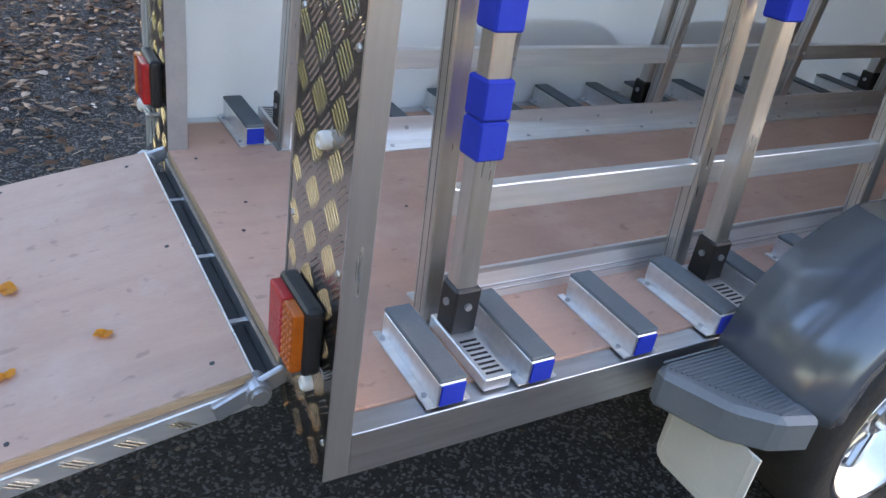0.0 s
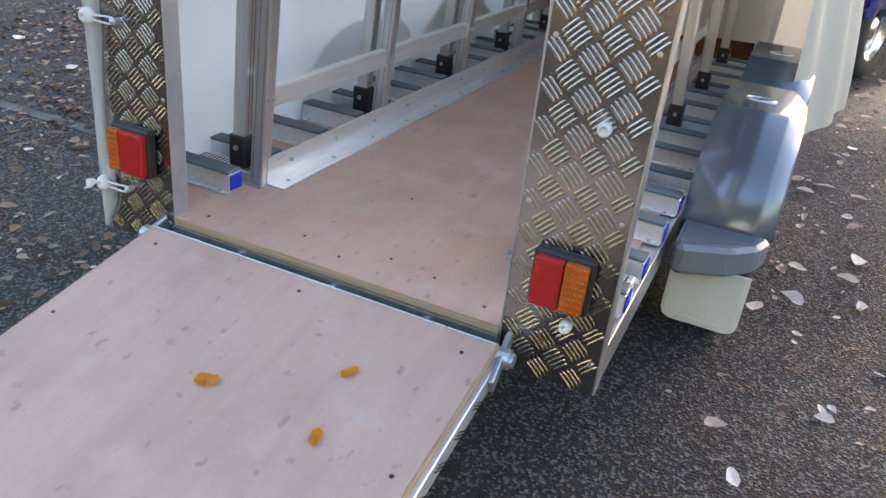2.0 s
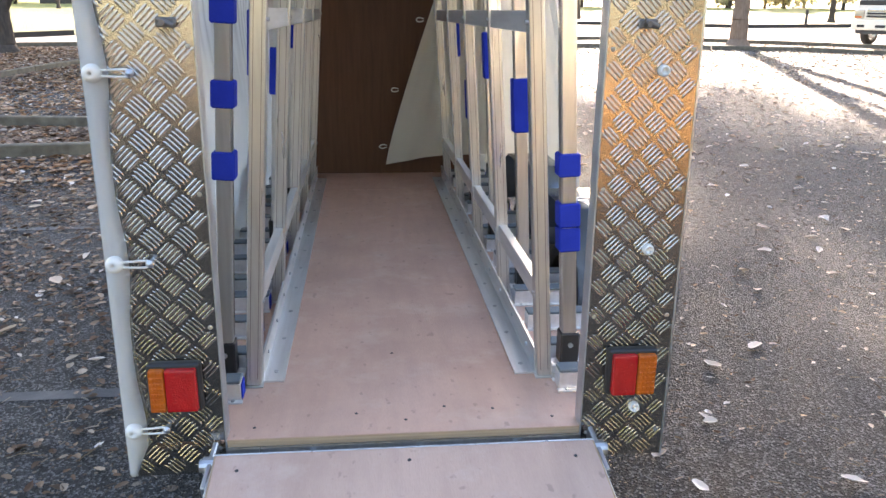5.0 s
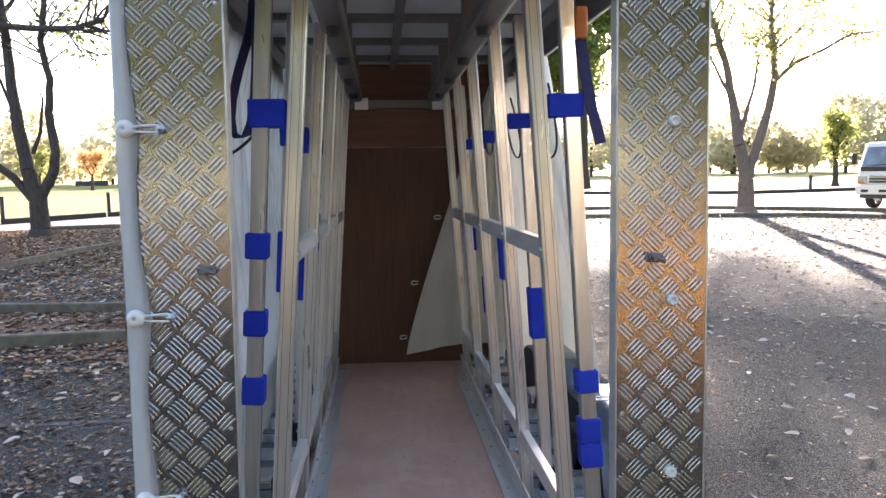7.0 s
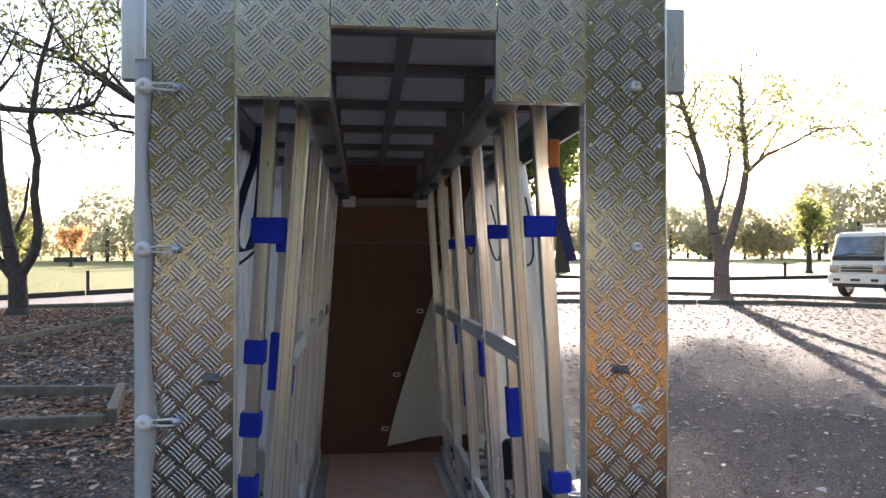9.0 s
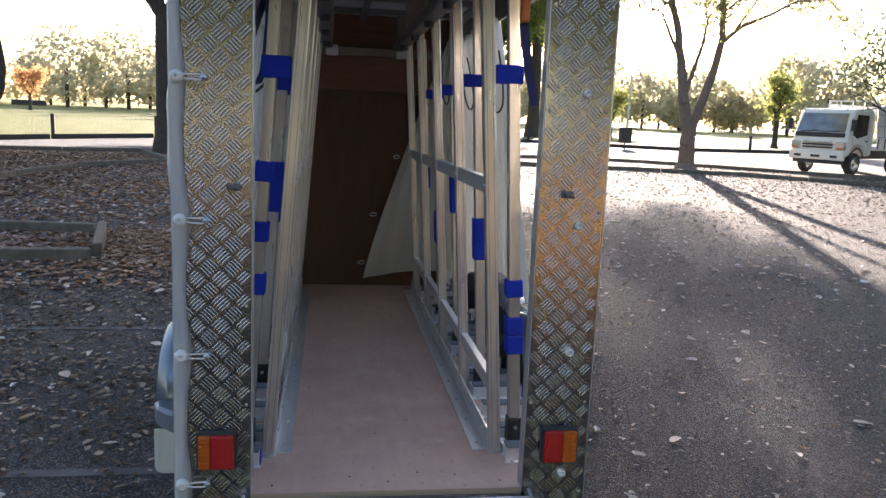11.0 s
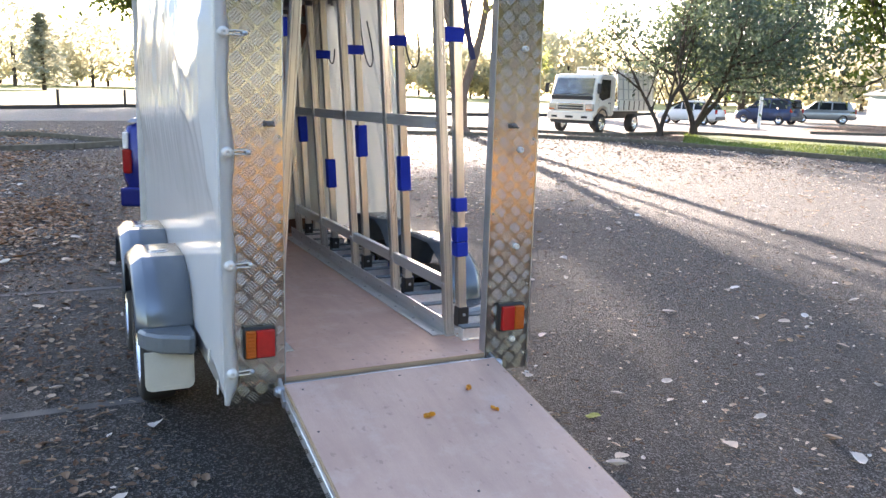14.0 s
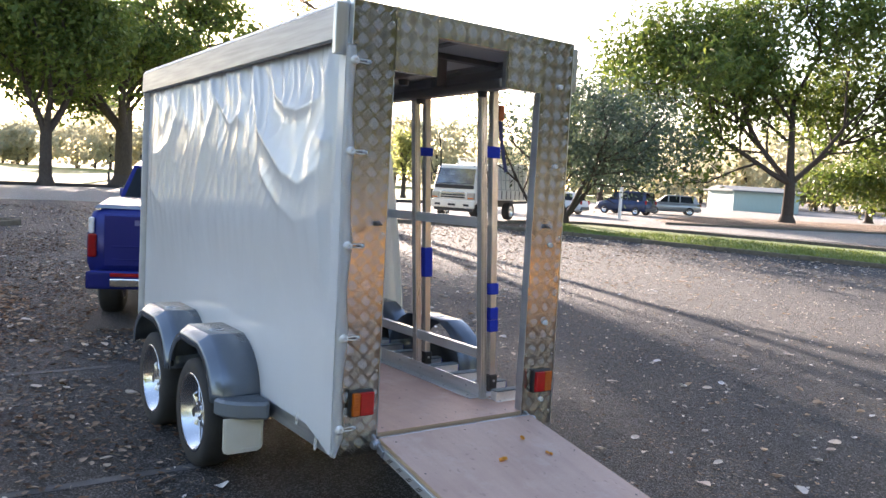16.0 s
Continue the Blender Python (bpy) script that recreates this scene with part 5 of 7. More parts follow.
# ---- trees ----
def tree(name, x, y, label, seed, trunk_h, r, forks, height, crown_r, leaves, leaf_size, foliage, depth=5, spread=0.55, lean=0.0, bare=0.0, droop=0.0, low=None, clump=None, group="trees", stems=(), shoots=3, squash=None, bark=None):
    """Tapered trunk, forking limbs and a crown of many small leaves set at the twigs."""
    rnd = random.Random(seed)
    t = thing(name, (x, y, 0), label, "tree", group, I4)
    verts, faces, tips = [], [], []

    def tube(p0, p1, r0, r1, sides):
        d = (p1 - p0).normalized()
        a = d.orthogonal().normalized()
        b = d.cross(a)
        k = len(verts)
        for p, rr in ((p0, r0), (p1, r1)):
            for i in range(sides):
                an = 2 * math.pi * i / sides
                verts.append(p + (a * math.cos(an) + b * math.sin(an)) * rr)
        for i in range(sides):
            j = (i + 1) % sides
            faces.append((k + i, k + j, k + sides + j, k + sides + i))

    def limb(p, d, length, rad, level):
        n = 4 if level < 2 else 3
        q = p
        for i in range(n):
            f0, f1 = i / n, (i + 1) / n
            d = (d + Vector((rnd.uniform(-1, 1), rnd.uniform(-1, 1), rnd.uniform(-0.6, 0.8) - droop * level * 0.3)) * 0.16).normalized()
            q2 = q + d * length / n
            tube(q, q2, rad * (1 - 0.45 * f0), rad * (1 - 0.45 * f1), 8 if level < 2 else 5 if level < 4 else 3)
            if level >= depth - 2 and rnd.random() > bare:
                tips.append(q2.copy())
            if level >= 1 and level < depth and i > 0:
                side = d.cross(Vector((rnd.uniform(-1, 1), rnd.uniform(-1, 1), rnd.uniform(-0.5, 0.5)))).normalized()
                limb(q2, (d * 0.55 + side * spread * 1.3 + Vector((0, 0, 0.10))).normalized(), length * rnd.uniform(0.5, 0.75), rad * 0.45, level + 2 if level + 2 <= depth else depth)
            q = q2
        if level < depth:
            for _ in range(2 if rnd.random() < 0.75 else 3):
                side = d.cross(Vector((rnd.uniform(-1, 1), rnd.uniform(-1, 1), rnd.uniform(-1, 1)))).normalized()
                limb(q, (d + side * spread * rnd.uniform(0.6, 1.2)).normalized(), length * rnd.uniform(0.62, 0.82), rad * 0.55, level + 1)
        else:
            tips.append(q.copy())

    base = Vector((0, 0, -0.05))
    top = Vector((lean, 0, trunk_h))
    k = 5
    for i in range(k):
        a, b = i / k, (i + 1) / k
        flare = lambda u: r * (1.0 + 0.55 * max(0, 1 - u * 5) ** 2 - 0.18 * u)
        tube(base.lerp(top, a) + Vector((rnd.uniform(-1, 1), rnd.uniform(-1, 1), 0)) * 0.02 * (i > 0), base.lerp(top, b), flare(a), flare(b), 12)
    for dx, dy, dz, ln, rr in forks:
        limb(top - Vector((0, 0, 0.12)), Vector((dx, dy, dz)).normalized(), ln, r * rr, 1)
    for pts, r0, r1, sprout in stems:
        ps = [Vector(p) for p in pts]
        fine = []
        for a, b in zip(ps, ps[1:]):
            for q in range(3):
                fine.append(a.lerp(b, q / 3) + Vector((rnd.uniform(-1, 1), rnd.uniform(-1, 1), 0)) * r0 * 0.12)
        fine.append(ps[-1])
        n = len(fine) - 1
        for i in range(n):
            tube(fine[i], fine[i + 1] + (fine[i + 1] - fine[i]) * 0.04, r0 + (r1 - r0) * i / n, r0 + (r1 - r0) * (i + 1) / n, 10)
            if i / n > sprout:
                for _ in range(shoots):
                    d = (fine[i + 1] - fine[i]).normalized()
                    side = d.cross(Vector((rnd.uniform(-1, 1), rnd.uniform(-1, 1), rnd.uniform(-1, 1)))).normalized()
                    limb(fine[i + 1], (d * 0.7 + side * 0.8).normalized(), rnd.uniform(0.7, 1.5), r1 * 0.5, depth - 1)
    me = bpy.data.meshes.new("trunk")
    me.from_pydata([tuple(v) for v in verts], [], faces)
    me.shade_smooth()
    me.materials.append(bark or BARK)
    ob = new("trunk", me)
    ob.parent = t
    ob["label"] = "dark rough-barked trunk and limbs"
    if squash:
        for v in me.vertices:
            if v.co.z > squash[0]:
                v.co.z = squash[0] + (v.co.z - squash[0]) * squash[1]
        for p in tips:
            if p.z > squash[0]:
                p.z = squash[0] + (p.z - squash[0]) * squash[1]
    cand = [p for p in tips if (low is None or p.z > low)]
    lv, lf = [], []
    if cand and leaves:
        sc = clump or 0.55
        for i in range(leaves):
            c = cand[rnd.randrange(len(cand))]
            p = c + Vector((rnd.gauss(0, sc), rnd.gauss(0, sc), rnd.gauss(0, sc * 0.7)))
            n = Vector((rnd.gauss(0, 1), rnd.gauss(0, 1), rnd.gauss(0.4, 1))).normalized()
            u = n.orthogonal().normalized()
            u = (Matrix.Rotation(rnd.uniform(0, 6.28), 3, n) @ u)
            v = n.cross(u)
            s = leaf_size * rnd.uniform(0.6, 1.25)
            k = len(lv)
            lv.extend([p - u * s, p - v * s * 0.42 + n * s * 0.10, p + u * s, p + v * s * 0.42 + n * s * 0.10])
            lf.append((k, k + 1, k + 2, k + 3))
        me = bpy.data.meshes.new("crown")
        me.from_pydata([tuple(q) for q in lv], [], lf)
        me.materials.append(foliage)
        ob = new("crown", me)
        ob.parent = t
        ob["label"] = "loose crown of small leaves"
    return t


tree("park_tree", 12.2, 23.9, "half-bare tree with a forked trunk on a mulch island", 5, 1.5, 0.30, [], 10, 5, 7000, 0.085, FOL_LIME, 4, 0.6, bare=0.1, clump=0.32, low=3.4, shoots=5, bark=BARK_GLARE,
     stems=[([(-0.06, 0, 1.35), (-0.24, 0, 2.3), (-0.42, 0.1, 3.4), (-0.62, 0.1, 4.6), (-1.0, 0.2, 6.0), (-1.5, 0.3, 7.6)], 0.21, 0.07, 0.62),
            ([(0.06, 0, 1.35), (0.36, 0, 2.3), (0.72, 0, 3.5), (0.98, 0.1, 4.6), (0.85, 0.1, 5.8), (0.80, 0.2, 7.4)], 0.18, 0.07, 0.62),
            ([(-0.28, 0, 2.5), (-0.10, -0.1, 3.3), (0.12, -0.2, 4.3), (0.20, -0.3, 5.2)], 0.09, 0.03, 0.45),
            ([(0.95, 0.1, 4.4), (1.6, 0, 5.0), (2.5, -0.1, 5.4), (3.4, -0.2, 5.9), (4.6, -0.2, 6.0)], 0.08, 0.025, 0.55),
            ([(1.4, 0, 4.9), (2.2, 0.3, 5.9), (2.9, 0.5, 6.6)], 0.05, 0.02, 0.3),
            ([(-0.50, 0, 3.8), (-0.9, 0, 4.4), (-1.3, 0.1, 5.3)], 0.08, 0.03, 0.5)])
tree("park_tree", -9.5, 20.8, "dark half-bare tree with two stems on the leaf bed", 11, 1.35, 0.27, [], 9, 5, 500, 0.08, FOL_DARK, 4, 0.7, bare=0.7, low=3.6, clump=0.25, shoots=2,
     stems=[([(-0.08, 0, 1.2), (-0.30, 0, 2.2), (-0.42, 0, 3.4), (-0.52, 0, 4.6), (-0.60, 0, 6.0), (-0.9, 0, 7.8)], 0.20, 0.09, 0.70),
            ([(0.08, 0, 1.15), (0.42, 0, 1.7), (0.55, 0, 2.3), (0.44, 0, 3.4), (0.52, 0, 4.3), (0.34, 0, 5.3), (0.60, 0, 6.9), (0.9, 0, 8.0)], 0.15, 0.06, 0.55),
            ([(-0.15, 0, 1.05), (-0.6, 0, 1.65), (-1.1, 0, 2.05), (-1.9, 0, 2.6), (-2.8, 0, 3.6)], 0.13, 0.05, 0.6),
            ([(-1.6, -0.6, 5.75), (-0.6, -0.5, 5.65), (0.6, -0.5, 5.55), (1.5, -0.6, 5.55), (2.25, -0.7, 5.75)], 0.10, 0.07, 0.45),
            ([(-0.42, 0, 3.2), (-0.8, 0.1, 4.2), (-1.1, 0.1, 5.2), (-1.4, 0.1, 6.4)], 0.05, 0.02, 0.3),
            ([(-0.05, 0, 2.3), (0.18, 0, 2.9), (0.30, 0, 3.8)], 0.06, 0.03, 0.8)])
tree("park_tree", -5.55, 24.9, "straight dark tree trunk beside the leaf bed", 23, 4.4, 0.30,
     [(-0.5, 0.0, 1, 3.0, 0.6), (0.4, 0.1, 1, 3.2, 0.6), (0.0, -0.5, 1, 2.6, 0.5)], 12, 6, 5000, 0.12, FOL_GREEN, 5, 0.6, low=4.5, clump=0.5)
tree("large_tree", 5.2, 48.6, "large leafy park tree at the lawn edge", 31, 3.2, 0.38,
     [(-0.5, 0, 1, 3.5, 0.6), (0.45, 0.1, 1, 3.6, 0.62), (0.0, -0.3, 1, 3.5, 0.55), (-0.2, 0.4, 0.9, 3.2, 0.5)], 16, 9, 19000, 0.22, FOL_GREEN, 5, 0.54, low=2.5, clump=0.75)
tree("large_tree", 11.5, 57.4, "large leafy park tree with a broad trunk", 37, 3.8, 0.62,
     [(-0.7, 0, 1, 3.8, 0.55), (-0.05, 0.1, 1, 3.0, 0.56), (-0.3, -0.4, 1, 3.6, 0.5), (-0.4, 0.4, 0.9, 3.4, 0.45)], 18, 10, 19000, 0.23, FOL_GREEN, 5, 0.48, low=2.8, clump=0.75, squash=(8.5, 0.68))
# Added, with its crown set high, to keep sun off trailer and ramp.
tree("large_tree", 16.4, 61.5, "tall leafy tree with a dense crown added to shade the trailer", 71, 9.6, 0.48,
     [(-0.4, 0, 1, 3.0, 0.6), (1.2, 0.1, 1, 3.0, 0.56), (0.5, -0.4, 1, 3.0, 0.55), (0.7, 0.4, 1, 3.0, 0.5)], 18, 8, 7000, 0.24, FOL_GREEN, 5, 0.60, low=11.0, clump=0.55, squash=(12.5, 0.70))
tree("large_tree", 52.7, 30.4, "spreading green tree with sunlit leaves over the car park", 43, 3.0, 0.46,
     [(0.05, 0.0, 1, 6.0, 0.75), (-1.0, 0.4, 0.55, 6.0, 0.5), (0.8, -0.3, 0.8, 5.0, 0.45), (-0.5, 0.6, 0.8, 6.0, 0.5), (0.35, -0.6, 0.9, 5.5, 0.45), (-0.7, 0.2, 0.9, 5.6, 0.45)], 17, 10, 36000, 0.27, FOL_GREEN, 5, 0.62, low=2.7, clump=0.85, droop=0.12)
# Added mostly out of sight behind the trailer to throw shade onto the road.
tree("large_tree", 18.7, 87.0, "added leafy tree, mostly out of view, that shades the road", 73, 7.0, 0.48,
     [(-0.8, 0, 1, 3.4, 0.6), (0.8, 0.1, 1, 3.4, 0.56), (-0.1, -0.4, 1, 3.4, 0.55), (0.2, 0.4, 1, 3.4, 0.5)], 18, 9, 9000, 0.30, FOL_GREEN, 5, 0.62, low=7.0, clump=0.75)
tree("shrub_tree", 20.4, 22.3, "small many-stemmed tree with thin dark leaves", 47, 0.35, 0.15,
     [(-0.45, 0, 1, 1.8, 0.6), (0.30, 0.2, 1, 2.0, 0.65), (0.05, -0.3, 1, 1.8, 0.5)], 5, 3, 520, 0.09, FOL_DARK, 4, 0.50, low=2.2, clump=0.25)
tree("shrub_tree", 22.6, 22.8, "dense dark-leaved small tree on the verge", 53, 0.40, 0.20,
     [(-0.15, 0, 1, 2.4, 0.6), (0.85, -0.3, 1, 2.9, 0.6), (0.45, -0.5, 1, 2.9, 0.55), (0.75, 0.2, 1, 2.8, 0.5)], 6, 4, 15000, 0.12, FOL_BLUE, 4, 0.66, low=1.9, clump=0.6)
tree("park_tree", 48.5, 45.5, "green tree behind the parked cars", 61, 1.8, 0.30,
     [(-0.8, 0, 0.9, 3.4, 0.55), (0.8, 0.0, 0.9, 3.4, 0.55), (0.0, -0.4, 1, 3.4, 0.6)], 10, 6, 11000, 0.24, FOL_GREEN, 4, 0.66, low=1.2, clump=0.9)
tree("park_tree", 71.2, 33.6, "low green tree beside the lawn", 67, 1.6, 0.35,
     [(-0.8, 0, 0.8, 3.6, 0.55), (0.8, 0.0, 0.8, 3.6, 0.55), (0.0, -0.4, 1, 3.4, 0.6)], 10, 6, 12000, 0.26, FOL_GREEN, 4, 0.70, low=1.4, droop=0.2, clump=0.9)

# unseen trees added to close the car park behind and darken the plates' reflections
for i, (bx, by, fol, lab) in enumerate(((-26, -30, FOL_DARK, "dark"), (-15, -34, FOL_GREEN, "green"), (-5, -31, FOL_DARK, "dark"), (4, -32, FOL_DARK, "dark"), (12, -31, FOL_DARK, "dark"), (21, -30, FOL_DARK, "dark"), (30, -29, FOL_DARK, "dark"), (40, -24, FOL_GREEN, "green"), (-38, -24, FOL_GREEN, "green"))):
    tree("park_tree", bx, by, lab + " unseen tree added behind the car park", 100 + i, 2.0, 0.4, [(-0.7, 0, 0.9, 4.6, 0.55), (0.7, 0.2, 0.9, 4.6, 0.55), (0.0, -0.5, 1, 5.2, 0.6), (0, 0.4, 1, 5.0, 0.5)], 14, 8, 15000, 0.42, fol, 4, 0.66, low=0.6, clump=1.3)

for bx, by, h, fol, lab in ((33.5, 54, 1.8, FOL_LIME, "slim yellow-green tree behind the truck"), (28.0, 75, 1.2, FOL_LIME, "yellow-green tree on the far lawn"), (-36, 100, 1.6, FOL_RED, "orange autumn tree on the far lawn"), (-44, 104, 1.6, FOL_LIME, "yellow-green tree on the far lawn")):
    tree("far_tree", bx, by, lab, int(bx * 3 + by), h, 0.22, [(-0.2, 0, 1, 1.5, 0.6), (0.2, 0.1, 1, 1.5, 0.6), (0, 0.2, 1, 1.7, 0.6)], 5, 2, 1500, 0.20, fol, 3, 0.4, low=1.2, clump=0.45)

# Needles kept pale and greyish, the haze being mixed into their colour.
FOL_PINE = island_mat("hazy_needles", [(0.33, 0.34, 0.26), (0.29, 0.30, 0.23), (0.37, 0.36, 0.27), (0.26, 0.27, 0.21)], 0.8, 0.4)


def conifer(x, y, h, wide, seed):
    """A broad pine: bare straight trunk and tiers of level boughs, each a flat spray of needle tufts."""
    rnd = random.Random(seed)
    t = thing("conifer", (x, y, 0), "hazy broad pine with tiered boughs on the far lawn", "tree", "conifers", I4)
    part("trunk", rod(BM(), (x, y, 0), (x, y, h * 0.95), 0.28, 9, 0.05), BARK, t)
    lv, lf = [], []
    z = h * 0.10
    while z < h:
        reach = wide * (1 - z / h) ** 0.85 * rnd.uniform(0.75, 1.15) + 0.15
        for b in range(6):
            a = b * 1.047 + rnd.uniform(-0.5, 0.5)
            out = reach * rnd.uniform(0.6, 1.1)
            for i in range(26):
                k = rnd.random() ** 0.7
                c = Vector((math.cos(a) * out * k, math.sin(a) * out * k, z + 0.28 * out * (k - 0.5) * k)) + Vector((rnd.gauss(0, 0.32), rnd.gauss(0, 0.32), rnd.gauss(0, 0.14)))
                n = Vector((rnd.gauss(0, 0.6), rnd.gauss(0, 0.6), 1)).normalized()
                u = Matrix.Rotation(rnd.uniform(0, 6.28), 3, n) @ n.orthogonal().normalized()
                v = n.cross(u)
                s = rnd.uniform(0.22, 0.50)
                q = len(lv)
                lv.extend([c - u * s, c - v * s * 0.45, c + u * s, c + v * s * 0.45])
                lf.append((q, q + 1, q + 2, q + 3))
        z += h * rnd.uniform(0.045, 0.085)
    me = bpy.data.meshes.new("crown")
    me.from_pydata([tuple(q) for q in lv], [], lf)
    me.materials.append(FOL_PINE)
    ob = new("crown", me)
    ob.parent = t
    return t


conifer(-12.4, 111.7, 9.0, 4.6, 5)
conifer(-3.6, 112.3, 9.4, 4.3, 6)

# the belt of trees on the far side of the park, haze put into its leaf colour
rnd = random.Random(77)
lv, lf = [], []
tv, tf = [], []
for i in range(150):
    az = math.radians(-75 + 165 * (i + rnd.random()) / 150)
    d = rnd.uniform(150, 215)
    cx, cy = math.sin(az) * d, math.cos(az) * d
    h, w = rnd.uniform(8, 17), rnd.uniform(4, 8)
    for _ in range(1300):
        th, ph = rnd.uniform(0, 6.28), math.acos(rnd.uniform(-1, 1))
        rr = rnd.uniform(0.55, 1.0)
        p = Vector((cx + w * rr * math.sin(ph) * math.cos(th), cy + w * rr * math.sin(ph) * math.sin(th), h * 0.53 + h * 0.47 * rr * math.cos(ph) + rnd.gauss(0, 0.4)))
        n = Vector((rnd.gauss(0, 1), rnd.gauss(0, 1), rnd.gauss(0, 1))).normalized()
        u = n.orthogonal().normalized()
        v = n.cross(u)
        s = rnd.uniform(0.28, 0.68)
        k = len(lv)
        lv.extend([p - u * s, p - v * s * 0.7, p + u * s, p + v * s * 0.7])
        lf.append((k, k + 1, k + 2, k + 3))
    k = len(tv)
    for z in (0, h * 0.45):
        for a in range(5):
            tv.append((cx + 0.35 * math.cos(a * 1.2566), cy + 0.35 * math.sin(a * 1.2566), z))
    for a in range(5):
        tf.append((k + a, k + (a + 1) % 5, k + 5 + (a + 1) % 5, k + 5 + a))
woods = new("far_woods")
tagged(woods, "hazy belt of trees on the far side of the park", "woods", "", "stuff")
for nm, vv, ff, mm in (("crowns", lv, lf, FOL_HAZE), ("trunks", tv, tf, BARK)):
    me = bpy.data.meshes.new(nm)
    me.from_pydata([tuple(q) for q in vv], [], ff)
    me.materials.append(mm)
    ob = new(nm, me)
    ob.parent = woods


# ---- fallen leaves ----
def scatter(name, n, area, size, material, label, seed, keep):
    rnd = random.Random(seed)
    vv, ff = [], []
    while len(ff) < n * 9:
        x, y = rnd.uniform(area[0], area[1]), rnd.uniform(area[2], area[3])
        edge_gap = min((x - area[0]) / (area[1] - area[0]), (area[1] - x) / (area[1] - area[0]), (y - area[2]) / (area[3] - area[2]), (area[3] - y) / (area[3] - area[2])) * 9
        if not keep(x, y, rnd) or edge_gap + 0.8 * noise.noise(Vector((x * 0.5, y * 0.5, seed))) < rnd.random() and (x < -1.2 or x > 1.2 or y > 4 or y < -1.2):
            continue
        s = rnd.uniform(*size)
        a = rnd.uniform(0, 6.28)
        u, v = Vector((math.cos(a), math.sin(a), rnd.uniform(-0.2, 0.2))), Vector((-math.sin(a), math.cos(a), rnd.uniform(-0.3, 0.3)))
        z = 0.006 + s * 0.15
        c = Vector((x, y, z))
        k = len(vv)
        curl = s * rnd.uniform(0.1, 0.5)
        w1, c2 = rnd.uniform(0.42, 0.72), curl * rnd.uniform(0.2, 1.0)
        up = Vector((0, 0, 1))
        for q in range(9):
            an = q * math.pi / 4.5
            jit = rnd.uniform(0.80, 1.10) * (1.12 if q == 0 else 1)
            vv.append(c + u * s * math.cos(an) * jit + v * s * w1 * math.sin(an) * jit * (1 - 0.25 * math.cos(an)) + up * (curl * math.sin(an) ** 2 + c2 * math.cos(an) ** 2 * rnd.uniform(0.5, 1.2)))
        vv.append(c - up * s * 0.06)
        for q in range(9):
            ff.append((k + q, k + (q + 1) % 9, k + 9))
    me = bpy.data.meshes.new(name)
    me.from_pydata([tuple(q) for q in vv], [], ff)
    me.materials.append(material)
    ob = new(name, me)
    return tagged(ob, label, "leaves", "", "stuff")


off_trailer = lambda x, y, r: not (abs(x) < 0.66 + (1.3 * r.random() ** 1.5 if x < 0 else 0.3 * r.random()) and -3 < y < 3.6) and not (-0.85 < x - 0.36 * (y - 4.7) < 0.95 and 5.0 < y < 9.4)
scatter("pale_fallen_leaves", 3000, (-0.3, 18, -6, 25), (0.018, 0.050), LEAF_PALE, "pale curled dry leaves scattered over asphalt", 3, off_trailer)
scatter("pale_fallen_leaves", 1900, (-11, 1.5, -6, 28), (0.022, 0.055), LEAF_PALE, "pale curled dry leaves scattered over asphalt", 4, off_trailer)
scatter("brown_leaf_litter", 34000, (-10, 1.4, -4.5, 17), (0.009, 0.030), LEAF_BROWN, "brown leaf litter on the asphalt", 6, lambda x, y, r: off_trailer(x, y, r) and (x < 0 or y > 4) and noise.noise(Vector((x * 0.6, y * 0.5, 1.0))) + 0.25 > r.uniform(-0.3, 0.6))
scatter("pale_leaf_crumbs", 4800, (-0.2, 11, -6, 14), (0.007, 0.018), LEAF_PALE, "pale leaf crumbs on the asphalt", 15, off_trailer)
scatter("pale_leaf_crumbs", 3000, (-9, 0.5, -6, 14), (0.007, 0.018), LEAF_PALE, "pale leaf crumbs on the asphalt", 16, off_trailer)
scatter("brown_leaf_litter", 4000, (0.1, 9, -6, 12), (0.006, 0.016), LEAF_BROWN, "fine brown leaf crumbs on the asphalt", 12, off_trailer)
scatter("brown_leaf_litter", 9000, (-6, 0.66, -4, 7), (0.010, 0.028), LEAF_BROWN, "brown leaf litter on the asphalt", 31, lambda x, y, r: off_trailer(x, y, r) and x < 0 and noise.noise(Vector((x * 0.8, y * 0.7, 5.0))) > r.uniform(-0.5, 0.3))
LEAF_WARM = island_mat("tan_leaf_litter", [(0.33, 0.165, 0.075), (0.20, 0.10, 0.05), (0.42, 0.26, 0.15), (0.50, 0.37, 0.27), (0.12, 0.072, 0.045)], 0.8, 0.1)
scatter("tan_leaf_litter", 15000, (-13, -1.2, 8.4, 24), (0.022, 0.060), LEAF_WARM, "tan and brown leaves lying thickly between the beds", 41, lambda x, y, r: noise.noise(Vector((x * 0.5, y * 0.4, 3.0))) + 0.45 > r.uniform(-0.3, 0.7))
scatter("tan_leaf_litter", 5200, (-7.5, -1.3, 4.6, 8.5), (0.018, 0.048), LEAF_WARM, "tan and brown leaves drifted against the timber edging", 42, lambda x, y, r: off_trailer(x, y, r) and noise.noise(Vector((x * 0.7, y * 0.7, 8.0))) + 0.35 * (y > 5.3) > r.uniform(-0.2, 0.6))
